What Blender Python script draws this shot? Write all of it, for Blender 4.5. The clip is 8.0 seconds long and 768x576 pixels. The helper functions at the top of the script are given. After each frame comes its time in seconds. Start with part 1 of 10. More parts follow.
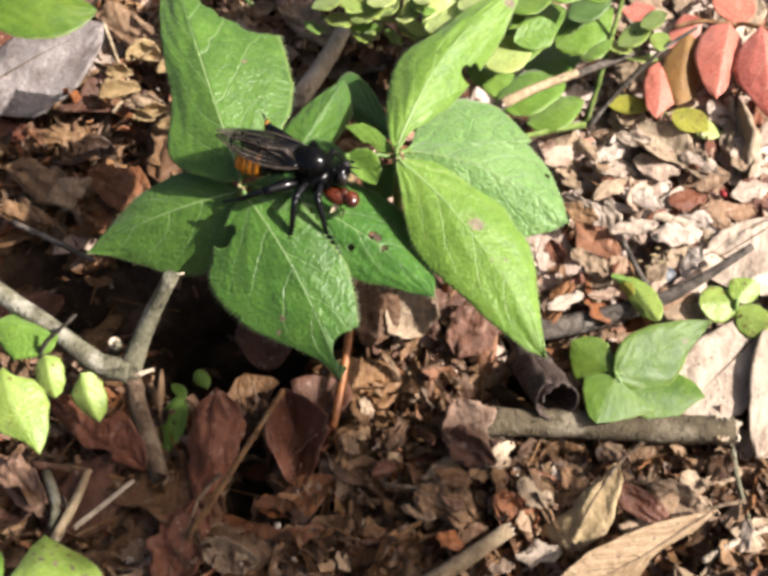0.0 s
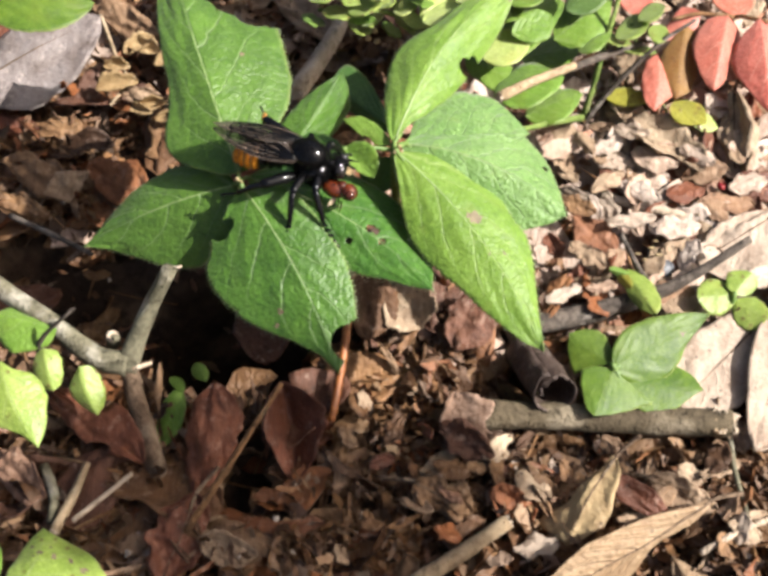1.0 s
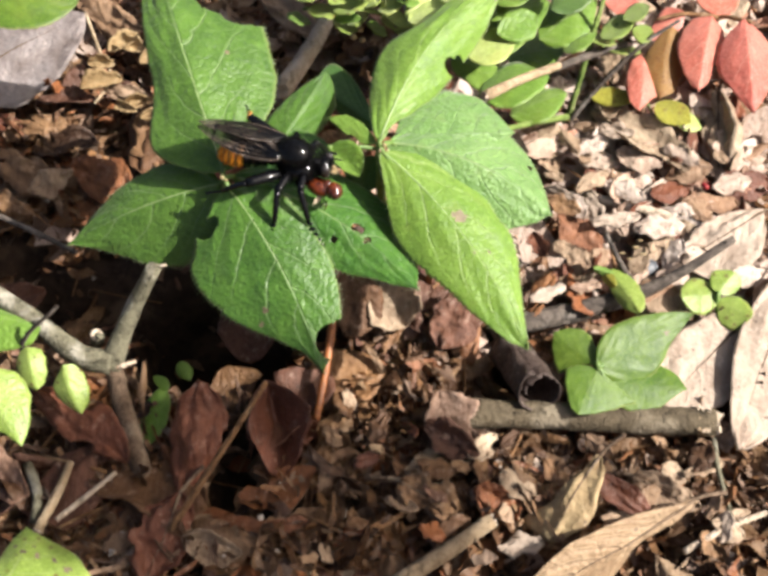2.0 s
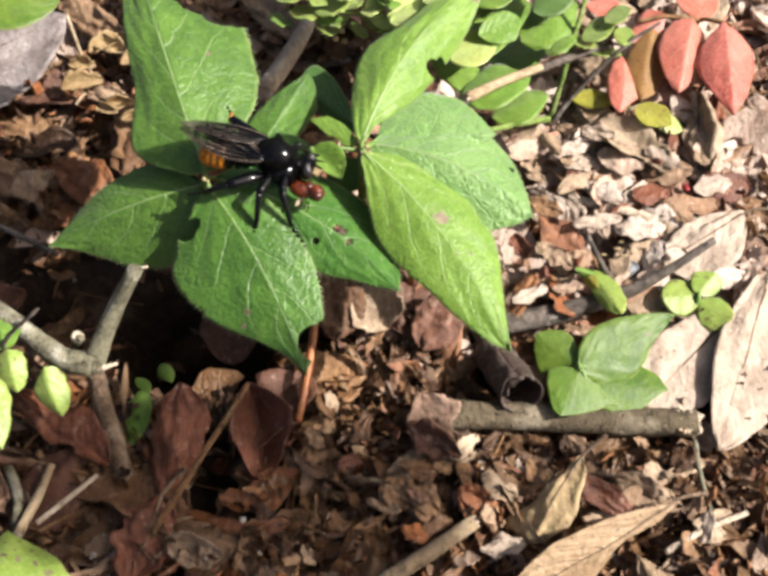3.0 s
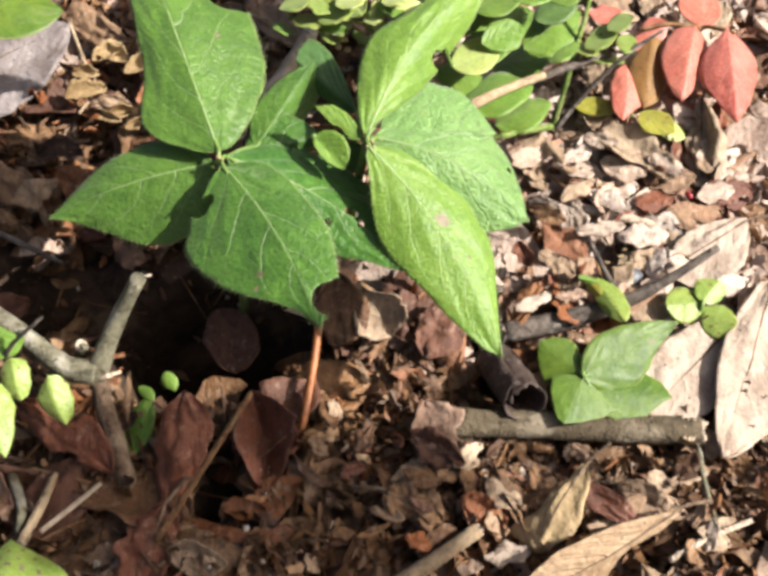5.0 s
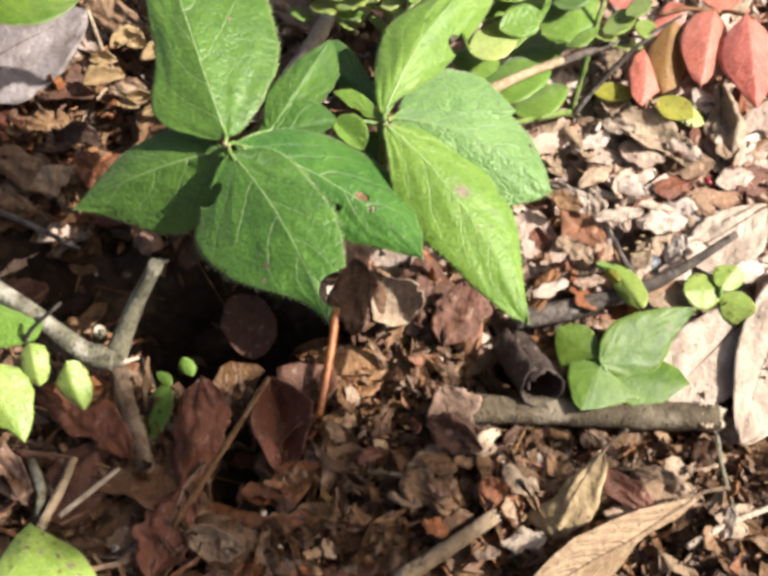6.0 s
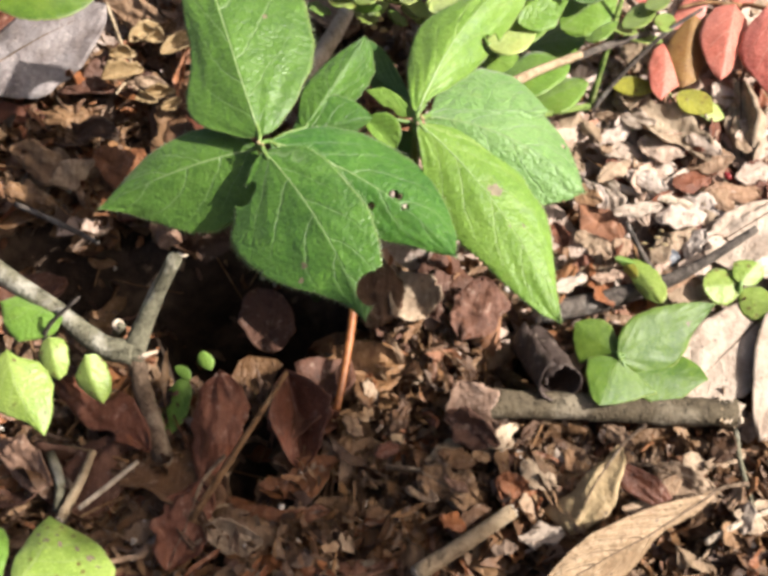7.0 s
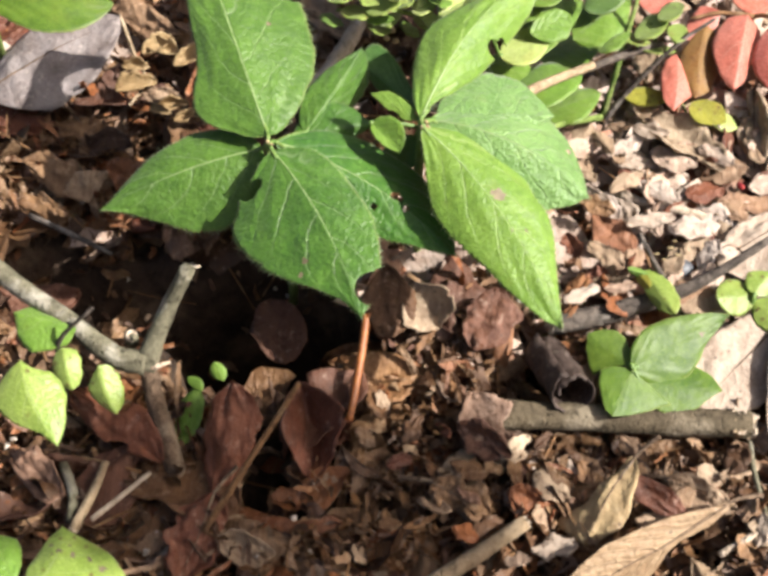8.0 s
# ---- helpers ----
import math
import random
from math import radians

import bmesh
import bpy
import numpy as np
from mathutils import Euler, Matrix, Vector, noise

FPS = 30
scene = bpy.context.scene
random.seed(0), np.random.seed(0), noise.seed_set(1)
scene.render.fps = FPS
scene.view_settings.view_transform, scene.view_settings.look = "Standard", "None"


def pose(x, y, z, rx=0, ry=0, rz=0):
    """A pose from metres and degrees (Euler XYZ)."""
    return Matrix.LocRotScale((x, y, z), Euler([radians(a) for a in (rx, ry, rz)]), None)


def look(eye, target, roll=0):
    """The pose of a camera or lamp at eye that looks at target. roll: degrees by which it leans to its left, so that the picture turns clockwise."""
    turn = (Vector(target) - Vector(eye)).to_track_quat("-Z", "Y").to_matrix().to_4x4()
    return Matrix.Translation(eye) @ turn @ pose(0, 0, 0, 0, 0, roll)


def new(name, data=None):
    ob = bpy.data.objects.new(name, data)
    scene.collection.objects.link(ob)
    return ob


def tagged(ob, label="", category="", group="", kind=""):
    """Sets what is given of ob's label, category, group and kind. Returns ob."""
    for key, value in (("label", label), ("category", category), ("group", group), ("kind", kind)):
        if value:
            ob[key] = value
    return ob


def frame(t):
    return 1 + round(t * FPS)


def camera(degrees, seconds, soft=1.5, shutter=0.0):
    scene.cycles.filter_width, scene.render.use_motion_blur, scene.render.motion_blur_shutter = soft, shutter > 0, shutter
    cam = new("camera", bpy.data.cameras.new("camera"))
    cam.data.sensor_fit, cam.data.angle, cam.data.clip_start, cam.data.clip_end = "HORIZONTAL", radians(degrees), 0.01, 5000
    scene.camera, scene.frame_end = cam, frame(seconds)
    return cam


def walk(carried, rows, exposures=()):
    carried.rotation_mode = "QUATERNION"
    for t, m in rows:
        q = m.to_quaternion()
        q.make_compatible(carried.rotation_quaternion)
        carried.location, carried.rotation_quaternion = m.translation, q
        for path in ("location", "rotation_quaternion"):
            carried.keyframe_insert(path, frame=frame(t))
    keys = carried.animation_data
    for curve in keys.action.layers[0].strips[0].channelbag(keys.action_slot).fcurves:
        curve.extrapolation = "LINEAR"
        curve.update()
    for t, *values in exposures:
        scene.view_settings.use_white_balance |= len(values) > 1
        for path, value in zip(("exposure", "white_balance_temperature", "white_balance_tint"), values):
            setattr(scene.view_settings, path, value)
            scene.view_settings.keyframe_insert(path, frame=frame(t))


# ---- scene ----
cam = camera(36, 8.0, soft=3.6, shutter=0.5)
walk(cam, [
    (0, pose(0.00000, -0.17207, 0.24575, 35.336, 0.050, 0.095)),
    (0.5, pose(0.00000, -0.17207, 0.24575, 35.186, 0.073, 0.035)),
    (1, pose(0.00000, -0.17207, 0.24575, 35.000, 0.000, -0.000)),
    (1.5, pose(0.00000, -0.17207, 0.24575, 34.941, -0.287, -0.116)),
    (3, pose(0.00000, -0.17207, 0.24575, 35.032, -1.330, -0.882)),
    (3.5, pose(0.00000, -0.17207, 0.24575, 35.265, -1.527, -1.083)),
    (4, pose(0.00000, -0.17207, 0.24575, 35.442, -1.562, -1.180)),
    (4.5, pose(0.00000, -0.17207, 0.24575, 35.515, -1.421, -1.047)),
    (6, pose(0.00000, -0.17207, 0.24575, 34.739, -0.494, -0.345)),
    (6.5, pose(0.00000, -0.17207, 0.24575, 34.398, -0.204, 0.038)),
    (7, pose(0.00000, -0.17207, 0.24575, 34.471, 0.163, 0.234)),
    (7.5, pose(0.00000, -0.17207, 0.24575, 34.707, 0.610, 0.422)),
    (8, pose(0.00000, -0.17207, 0.24575, 34.998, 0.669, 0.561)),
])

# ---------------------------------------------------------------- light
world = bpy.data.worlds.new("sky")
scene.world = world
world.use_nodes = True
wn = world.node_tree
sky = wn.nodes.new("ShaderNodeTexSky")
sky.sky_type, sky.sun_disc = "NISHITA", False
sky.dust_density, sky.ozone_density, sky.air_density = 6.0, 0.2, 0.8
SUN = Vector((0.72, -0.12, 0.70)).normalized()
sky.sun_elevation = math.asin(SUN.z)
sky.sun_rotation = math.atan2(SUN.x, SUN.y)
wn.links.new(sky.outputs[0], wn.nodes["Background"].inputs[0])
wn.nodes["Background"].inputs[1].default_value = 0.061
sun = new("sun", bpy.data.lights.new("sun", "SUN"))
sun.data.energy, sun.data.angle, sun.data.color = 5.0, radians(0.55), (1.0, 0.96, 0.91)
sun.matrix_world = look(SUN * 3, (0, 0, 0))
scene.view_settings.exposure = 1.06


# ---------------------------------------------------------------- materials
class Nodes:
    """A short hand for building one node material."""

    def __init__(self, name):
        self.mat = bpy.data.materials.new(name)
        self.mat.use_nodes = True
        self.tree = self.mat.node_tree
        self.bsdf = self.tree.nodes["Principled BSDF"]
        self.out = self.tree.nodes["Material Output"]

    def put(self, socket, value):
        if isinstance(value, bpy.types.NodeSocket):
            self.tree.links.new(value, socket)
        elif isinstance(value, tuple) and len(value) == 3 and socket.type == "RGBA":
            socket.default_value = (*value, 1)
        else:
            socket.default_value = value

    def math(self, op, a, b=0.0, c=0.0):
        n = self.tree.nodes.new("ShaderNodeMath")
        n.operation = op
        for s, v in zip(n.inputs, (a, b, c)):
            self.put(s, v)
        return n.outputs[0]

    def mix(self, f, a, b, blend="MIX"):
        n = self.tree.nodes.new("ShaderNodeMix")
        n.data_type, n.blend_type = "RGBA", blend
        self.put(n.inputs[0], f)
        self.put(n.inputs[6], a)
        self.put(n.inputs[7], b)
        return n.outputs[2]

    def noise(self, scale, detail=3.0, rough=0.55, coord=None, distort=0.0):
        n = self.tree.nodes.new("ShaderNodeTexNoise")
        n.inputs["Scale"].default_value, n.inputs["Detail"].default_value = scale, detail
        n.inputs["Roughness"].default_value, n.inputs["Distortion"].default_value = rough, distort
        self.tree.links.new(coord or self.coord("Object"), n.inputs["Vector"])
        return n.outputs[0]

    def voronoi(self, scale, feature="F1"):
        n = self.tree.nodes.new("ShaderNodeTexVoronoi")
        n.feature = feature
        n.inputs["Scale"].default_value = scale
        self.tree.links.new(self.coord("Object"), n.inputs["Vector"])
        return n.outputs[0]

    def coord(self, kind):
        return self.tree.nodes.new("ShaderNodeTexCoord").outputs[kind]

    def uv(self):
        n = self.tree.nodes.new("ShaderNodeSeparateXYZ")
        self.tree.links.new(self.coord("UV"), n.inputs[0])
        return n.outputs[0], n.outputs[1]

    def ramp(self, f, stops):
        n = self.tree.nodes.new("ShaderNodeValToRGB")
        self.put(n.inputs[0], f)
        e = n.color_ramp.elements
        while len(e) < len(stops):
            e.new(0.5)
        for k, (p, c) in zip(e, stops):
            k.position, k.color = p, (*c, 1) if isinstance(c, tuple) else (c, c, c, 1)
        return n.outputs[0]

    def step(self, f, lo, hi, a=0.0, b=1.0):
        n = self.tree.nodes.new("ShaderNodeMapRange")
        n.interpolation_type = "SMOOTHSTEP"
        for s, v in zip(n.inputs, (f, lo, hi, a, b)):
            self.put(s, v)
        return n.outputs[0]

    def bump(self, h, strength, distance):
        n = self.tree.nodes.new("ShaderNodeBump")
        n.inputs["Strength"].default_value, n.inputs["Distance"].default_value = strength, distance
        self.put(n.inputs["Height"], h)
        self.tree.links.new(n.outputs[0], self.bsdf.inputs["Normal"])
        return n.outputs[0]

    def random(self, island):
        if island:
            return self.tree.nodes.new("ShaderNodeNewGeometry").outputs["Random Per Island"]
        return self.tree.nodes.new("ShaderNodeObjectInfo").outputs["Random"]

    def set(self, **values):
        for k, v in values.items():
            self.put(self.bsdf.inputs[k.replace("_", " ")], v)
        return self

    def thin(self, color, amount):
        """Lets part of the light through a thin sheet."""
        t = self.tree.nodes.new("ShaderNodeBsdfTranslucent")
        self.put(t.inputs[0], color)
        m = self.tree.nodes.new("ShaderNodeMixShader")
        m.inputs[0].default_value = amount
        self.tree.links.new(self.bsdf.outputs[0], m.inputs[1])
        self.tree.links.new(t.outputs[0], m.inputs[2])
        self.tree.links.new(m.outputs[0], self.out.inputs[0])
        return self


def veins(n, count, lean, thick, arc=1.25):
    """How much of a vein a spot of a leaf is: midrib and arching side ribs from the leaf's own u and v."""
    u, v = n.uv()
    side = n.math("ABSOLUTE", n.math("MULTIPLY_ADD", v, 2.0, -1.0))
    wob = n.math("MULTIPLY", n.noise(60, 3), 1.1)
    along = n.math("POWER", n.math("MAXIMUM", n.math("SUBTRACT", u, n.math("MULTIPLY", n.math("POWER", side, arc), lean)), 0.0), 0.8)
    row = n.math("ADD", n.math("MULTIPLY", along, float(count)), wob)
    row = n.math("ADD", row, n.math("MULTIPLY", n.step(v, 0.499, 0.501), 0.45))
    saw = n.math("ABSOLUTE", n.math("SUBTRACT", n.math("FRACT", row), 0.5))
    rib = n.math("MULTIPLY", n.step(saw, 0.5 - thick * count * 1.0, 0.5 - thick * count * 0.25), n.step(side, 0.35, 0.95, 1.0, 0.1))
    mid = n.step(side, thick * 0.8, thick * 2.2, 1.0, 0.0)
    mid = n.math("MULTIPLY", mid, n.step(u, 0.55, 1.0, 1.0, 0.35))
    return n.math("MAXIMUM", n.math("MULTIPLY", rib, 0.75), mid), side, saw


def green_leaf(name, low, high, rib, glow, amount=0.3, spots=0.0, rough=0.42, down=0.15, ribs=0.5, relief=0.28, rim=0.35):
    n = Nodes(name)
    vein, side, saw = veins(n, 5, 0.40, 0.0085)
    patch = n.step(n.noise(70, 5, 0.65, distort=0.8), 0.3, 0.7)
    base = n.mix(patch, low, high)
    base = n.mix(n.math("MULTIPLY", n.step(n.noise(1600, 2), 0.45, 0.7), 0.4), base, tuple(min(1, c * 1.7) for c in high))
    base = n.mix(n.math("MULTIPLY", n.random(False), 0.12), base, (0.28, 0.28, 0.05))
    net = n.step(n.voronoi(430, "DISTANCE_TO_EDGE"), 0.0, 0.09, 1.0, 0.0)
    base = n.mix(n.math("MULTIPLY", net, 0.07), base, rib)
    sick = n.math("MULTIPLY", n.step(n.noise(210, 3, 0.6), 0.56, 0.72), 0.22)
    base = n.mix(sick, base, tuple(min(1, c * k) for c, k in zip(high, (2.0, 1.45, 1.3))))
    gloom = n.math("MULTIPLY", n.step(n.noise(420, 4, 0.7), 0.48, 0.68), 0.42)
    base = n.mix(gloom, base, tuple(c * 0.6 for c in low))
    base = n.mix(n.math("MULTIPLY", vein, ribs), base, rib)
    edge = n.math("MULTIPLY", n.step(side, 0.945, 1.0), rim)
    base = n.mix(edge, base, (0.30, 0.34, 0.12))
    if spots:
        dots = n.math("MULTIPLY", n.step(n.voronoi(460), 0.17, 0.26, 1.0, 0.0), n.step(n.noise(160, 1), 0.44, 0.5))
        base = n.mix(n.math("MULTIPLY", dots, spots), base, (0.11, 0.045, 0.02))
    n.set(Base_Color=base, Roughness=rough)
    n.set(Sheen_Weight=down, Sheen_Roughness=0.5, Specular_IOR_Level=0.5)
    h = n.math("SUBTRACT", n.math("MULTIPLY", n.noise(1100, 3), 0.9), n.math("MULTIPLY", vein, 0.5))
    h = n.math("SUBTRACT", n.math("ADD", h, n.math("MULTIPLY", saw, -0.35)), n.math("MULTIPLY", net, 0.12))
    h = n.math("ADD", h, n.math("MULTIPLY", n.noise(230, 3), 1.3))
    pillow = n.step(n.voronoi(520, "DISTANCE_TO_EDGE"), 0.0, 0.30)
    h = n.math("ADD", h, n.math("MULTIPLY", pillow, 0.14))
    n.bump(h, relief * 1.2, 0.0006)
    return n.thin(n.mix(vein, glow, tuple(c * 0.7 for c in glow)), amount).mat


def dead_leaf(name, stops, island, rough=0.62, amount=0.12, ribs=0.0, streak=0.45):
    n = Nodes(name)
    r = n.random(island)
    base = n.ramp(r, stops)
    blot = n.step(n.noise(130, 5, 0.65, distort=0.6), 0.36, 0.7)
    base = n.mix(n.math("MULTIPLY", blot, 0.6), base, n.mix(1.0, base, (0.42, 0.33, 0.27), "MULTIPLY"))
    pale = n.step(n.noise(420, 4, 0.7), 0.55, 0.75)
    base = n.mix(n.math("MULTIPLY", pale, 0.4), base, n.mix(1.0, base, (0.42, 0.36, 0.30), "ADD"))
    grain = n.tree.nodes.new("ShaderNodeMapping")
    grain.inputs["Scale"].default_value = (1.0, 0.16, 0.5)
    grain.inputs["Rotation"].default_value = (0.3, 0.2, 0.6)
    n.tree.links.new(n.coord("Object"), grain.inputs["Vector"])
    fibre = n.noise(900, 4, 0.7, grain.outputs[0])
    base = n.mix(n.math("MULTIPLY", n.step(fibre, 0.42, 0.62), streak), base, n.mix(1.0, base, (0.52, 0.42, 0.35), "MULTIPLY"))
    pit = n.step(n.voronoi(260), 0.05, 0.16, 1.0, 0.0)
    base = n.mix(n.math("MULTIPLY", pit, 0.6), base, (0.035, 0.022, 0.016))
    h = n.math("ADD", n.noise(600, 4, 0.65), n.math("MULTIPLY", n.noise(150, 3), 0.8))
    h = n.math("ADD", h, n.math("MULTIPLY", fibre, 1.6 * streak))
    if ribs:
        vein, side, saw = veins(n, 9, 0.3, 0.016)
        base = n.mix(n.math("MULTIPLY", vein, 0.35 * ribs), base, n.mix(1.0, base, (0.14, 0.11, 0.08), "ADD"))
        h = n.math("ADD", h, n.math("MULTIPLY", vein, ribs))
        h = n.math("SUBTRACT", h, n.math("MULTIPLY", saw, 0.7 * ribs))
    n.set(Base_Color=base, Roughness=rough, Specular_IOR_Level=0.45)
    n.bump(h, 0.8, 0.0008)
    return n.thin(base, amount).mat


def bark(name, low, high, pale, scale=1.0):
    n = Nodes(name)
    grain = n.noise(330 * scale, 6, 0.7, distort=0.3)
    base = n.mix(n.step(grain, 0.32, 0.68), low, high)
    base = n.mix(n.math("MULTIPLY", n.step(n.noise(120 * scale, 4), 0.55, 0.68), 0.75), base, pale)
    crack = n.step(n.noise(520 * scale, 5, 0.7, distort=0.4), 0.34, 0.44, 1.0, 0.0)
    base = n.mix(n.math("MULTIPLY", crack, 0.35), base, tuple(c * 0.35 for c in low))
    n.set(Base_Color=base, Roughness=0.85, Specular_IOR_Level=0.25)
    n.bump(n.math("SUBTRACT", n.math("ADD", grain, n.noise(1200, 2)), crack), 0.8, 0.0007)
    return n.mat


def plain(name, a, b, rough, scale=600.0, metal=0.0, bump=0.3, spec=0.5, coat=0.0):
    n = Nodes(name)
    f = n.noise(scale, 3)
    n.set(Base_Color=n.mix(n.step(f, 0.35, 0.65), a, b), Roughness=rough, Metallic=metal, Specular_IOR_Level=spec, Coat_Weight=coat)
    n.bump(f, bump, 0.0003)
    return n.mat


GREEN = green_leaf("green_leaf", (0.023, 0.094, 0.008), (0.070, 0.176, 0.018), (0.26, 0.36, 0.16), (0.13, 0.34, 0.03), 0.22, rough=0.40, down=0.14, relief=0.5)
LIME = green_leaf("lime_leaf", (0.092, 0.200, 0.016), (0.155, 0.270, 0.034), (0.34, 0.42, 0.15), (0.28, 0.45, 0.05), 0.22, rough=0.48, relief=0.42, down=0.12)
MID = green_leaf("mid_green_leaf", (0.042, 0.103, 0.005), (0.104, 0.177, 0.013), (0.28, 0.36, 0.13), (0.20, 0.40, 0.03), 0.24, rough=0.5, down=0.03, ribs=0.16, rim=0.95, relief=0.16)
SILVERY = green_leaf("downy_green_leaf", (0.105, 0.225, 0.042), (0.180, 0.310, 0.085), (0.30, 0.40, 0.20), (0.22, 0.40, 0.08), 0.2, rough=0.42, down=0.30, relief=0.7, ribs=0.3)
YELLOW_GREEN = green_leaf("yellow_green_leaf", (0.17, 0.265, 0.034), (0.27, 0.355, 0.074), (0.42, 0.48, 0.20), (0.42, 0.54, 0.08), 0.25, 0.85)
DEEP = green_leaf("deep_green_leaf", (0.038, 0.098, 0.020), (0.070, 0.150, 0.032), (0.16, 0.28, 0.10), (0.14, 0.34, 0.03), 0.24)
PALE_GREEN = green_leaf("pale_yellow_green_leaf", (0.36, 0.46, 0.11), (0.50, 0.58, 0.20), (0.58, 0.62, 0.32), (0.55, 0.62, 0.16), 0.25, 0.3)
# a red leaf standing in shade, with that shade put into an olive-brown colour
SHADED_RED = green_leaf("shaded_red_leaf", (0.24, 0.10, 0.035), (0.34, 0.18, 0.055), (0.44, 0.28, 0.12), (0.45, 0.18, 0.04), 0.4, 0.6)
RED = green_leaf("red_leaf", (0.42, 0.085, 0.060), (0.60, 0.20, 0.15), (0.82, 0.48, 0.34), (0.62, 0.16, 0.06), 0.24, 0.3, ribs=0.6)
OLIVE = green_leaf("olive_leaf", (0.20, 0.19, 0.02), (0.40, 0.38, 0.05), (0.45, 0.42, 0.15), (0.5, 0.42, 0.05), 0.30, 0.8)
BROWNS = [(0.0, (0.075, 0.036, 0.017)), (0.25, (0.17, 0.083, 0.036)), (0.45, (0.25, 0.138, 0.062)), (0.6, (0.33, 0.20, 0.105)), (0.72, (0.29, 0.205, 0.15)), (0.82, (0.30, 0.105, 0.036)), (0.92, (0.31, 0.165, 0.07)), (1.0, (0.32, 0.235, 0.15))]
# real tan tones, paled further so the colour carries part of the sunlight
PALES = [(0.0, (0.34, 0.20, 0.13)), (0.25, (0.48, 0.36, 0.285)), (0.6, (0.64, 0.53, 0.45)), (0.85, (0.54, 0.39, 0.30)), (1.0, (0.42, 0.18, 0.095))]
BROWN = dead_leaf("brown_dead_leaf", BROWNS, False)
LITTER = dead_leaf("litter_flakes", BROWNS, True, rough=0.5)
DARK_LITTER = dead_leaf("dark_litter_crumbs", [(p, tuple(0.8 * c for c in colour)) for p, colour in BROWNS], True, rough=0.5)
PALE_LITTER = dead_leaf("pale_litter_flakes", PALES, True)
STRAW = dead_leaf("straw_yellow_dead_leaf", [(0.0, (0.36, 0.245, 0.115)), (1.0, (0.46, 0.335, 0.175))], False, streak=0.15)
TAN = dead_leaf("tan_dead_leaf", [(0.0, (0.30, 0.165, 0.09)), (0.5, (0.40, 0.29, 0.19)), (1.0, (0.50, 0.39, 0.27))], False)
RIBBED = dead_leaf("ribbed_tan_dead_leaf", [(0.0, (0.35, 0.235, 0.135)), (1.0, (0.42, 0.295, 0.175))], False, ribs=0.9, streak=0.12)
CREAM = dead_leaf("cream_dead_leaf", [(0.0, (0.46, 0.31, 0.22)), (0.5, (0.55, 0.43, 0.34)), (1.0, (0.66, 0.555, 0.47))], False, streak=0.3)
BUFF = dead_leaf("buff_dead_leaf", [(0.0, (0.44, 0.345, 0.265)), (1.0, (0.54, 0.435, 0.345))], False, ribs=0.16, streak=0.12)
GREY = dead_leaf("grey_dead_leaf", [(0.0, (0.25, 0.215, 0.205)), (1.0, (0.34, 0.295, 0.28))], False, streak=0.12)
RUSSET = dead_leaf("russet_dead_leaf", [(0.0, (0.125, 0.042, 0.022)), (1.0, (0.23, 0.080, 0.038))], False, rough=0.5)
UMBER = dead_leaf("umber_dead_leaf", [(0.0, (0.10, 0.045, 0.026)), (1.0, (0.16, 0.068, 0.038))], False)
BARK = bark("grey_brown_bark", (0.085, 0.076, 0.048), (0.195, 0.178, 0.118), (0.40, 0.37, 0.30), 0.75)
DARK_LEAF = dead_leaf("blackish_dead_leaf", [(0.0, (0.060, 0.042, 0.034)), (1.0, (0.085, 0.058, 0.047))], False)
LOG_BARK = bark("weathered_log_bark", (0.056, 0.042, 0.025), (0.115, 0.089, 0.055), (0.24, 0.198, 0.138), 0.6)
DARK_BARK = bark("dark_bark", (0.05, 0.04, 0.034), (0.13, 0.105, 0.085), (0.24, 0.21, 0.18))
PALE_WOOD = bark("bleached_wood", (0.40, 0.31, 0.22), (0.58, 0.48, 0.37), (0.68, 0.60, 0.50))
STRAW_WOOD = bark("straw_coloured_wood", (0.26, 0.185, 0.11), (0.40, 0.30, 0.19), (0.50, 0.40, 0.28))
STEM = bark("green_stem", (0.11, 0.17, 0.035), (0.19, 0.25, 0.065), (0.27, 0.28, 0.13))
BROWN_STEM = bark("brown_stem", (0.14, 0.075, 0.035), (0.26, 0.14, 0.065), (0.34, 0.24, 0.14))
PEELING = bark("peeling_brown_bark", (0.10, 0.065, 0.042), (0.19, 0.13, 0.085), (0.30, 0.23, 0.16))
SOIL = bark("humus", (0.028, 0.018, 0.012), (0.075, 0.047, 0.030), (0.16, 0.11, 0.072), 0.35)
RUSTY = plain("rusty_stalk", (0.22, 0.07, 0.02), (0.34, 0.12, 0.03), 0.5)
RIB = plain("pale_green_rib", (0.20, 0.29, 0.10), (0.27, 0.36, 0.15), 0.5)
PETIOLE = plain("green_leaf_stalk", (0.085, 0.16, 0.03), (0.14, 0.21, 0.045), 0.5)
GRIT = plain("pale_grit", (0.45, 0.38, 0.31), (0.62, 0.56, 0.48), 0.8)
BLACK = plain("black_cuticle", (0.0018, 0.0018, 0.0022), (0.0035, 0.0035, 0.004), 0.15, 1500, bump=0.03, spec=0.36)
FUR = plain("black_hair", (0.002, 0.002, 0.002), (0.004, 0.0035, 0.0035), 0.7, 2500, spec=0.08)
ORANGE = plain("orange_hair", (0.60, 0.17, 0.004), (0.88, 0.36, 0.02), 0.6, 700)
EYE = plain("dark_eye", (0.012, 0.010, 0.010), (0.03, 0.025, 0.022), 0.15, 4000, coat=0.5)
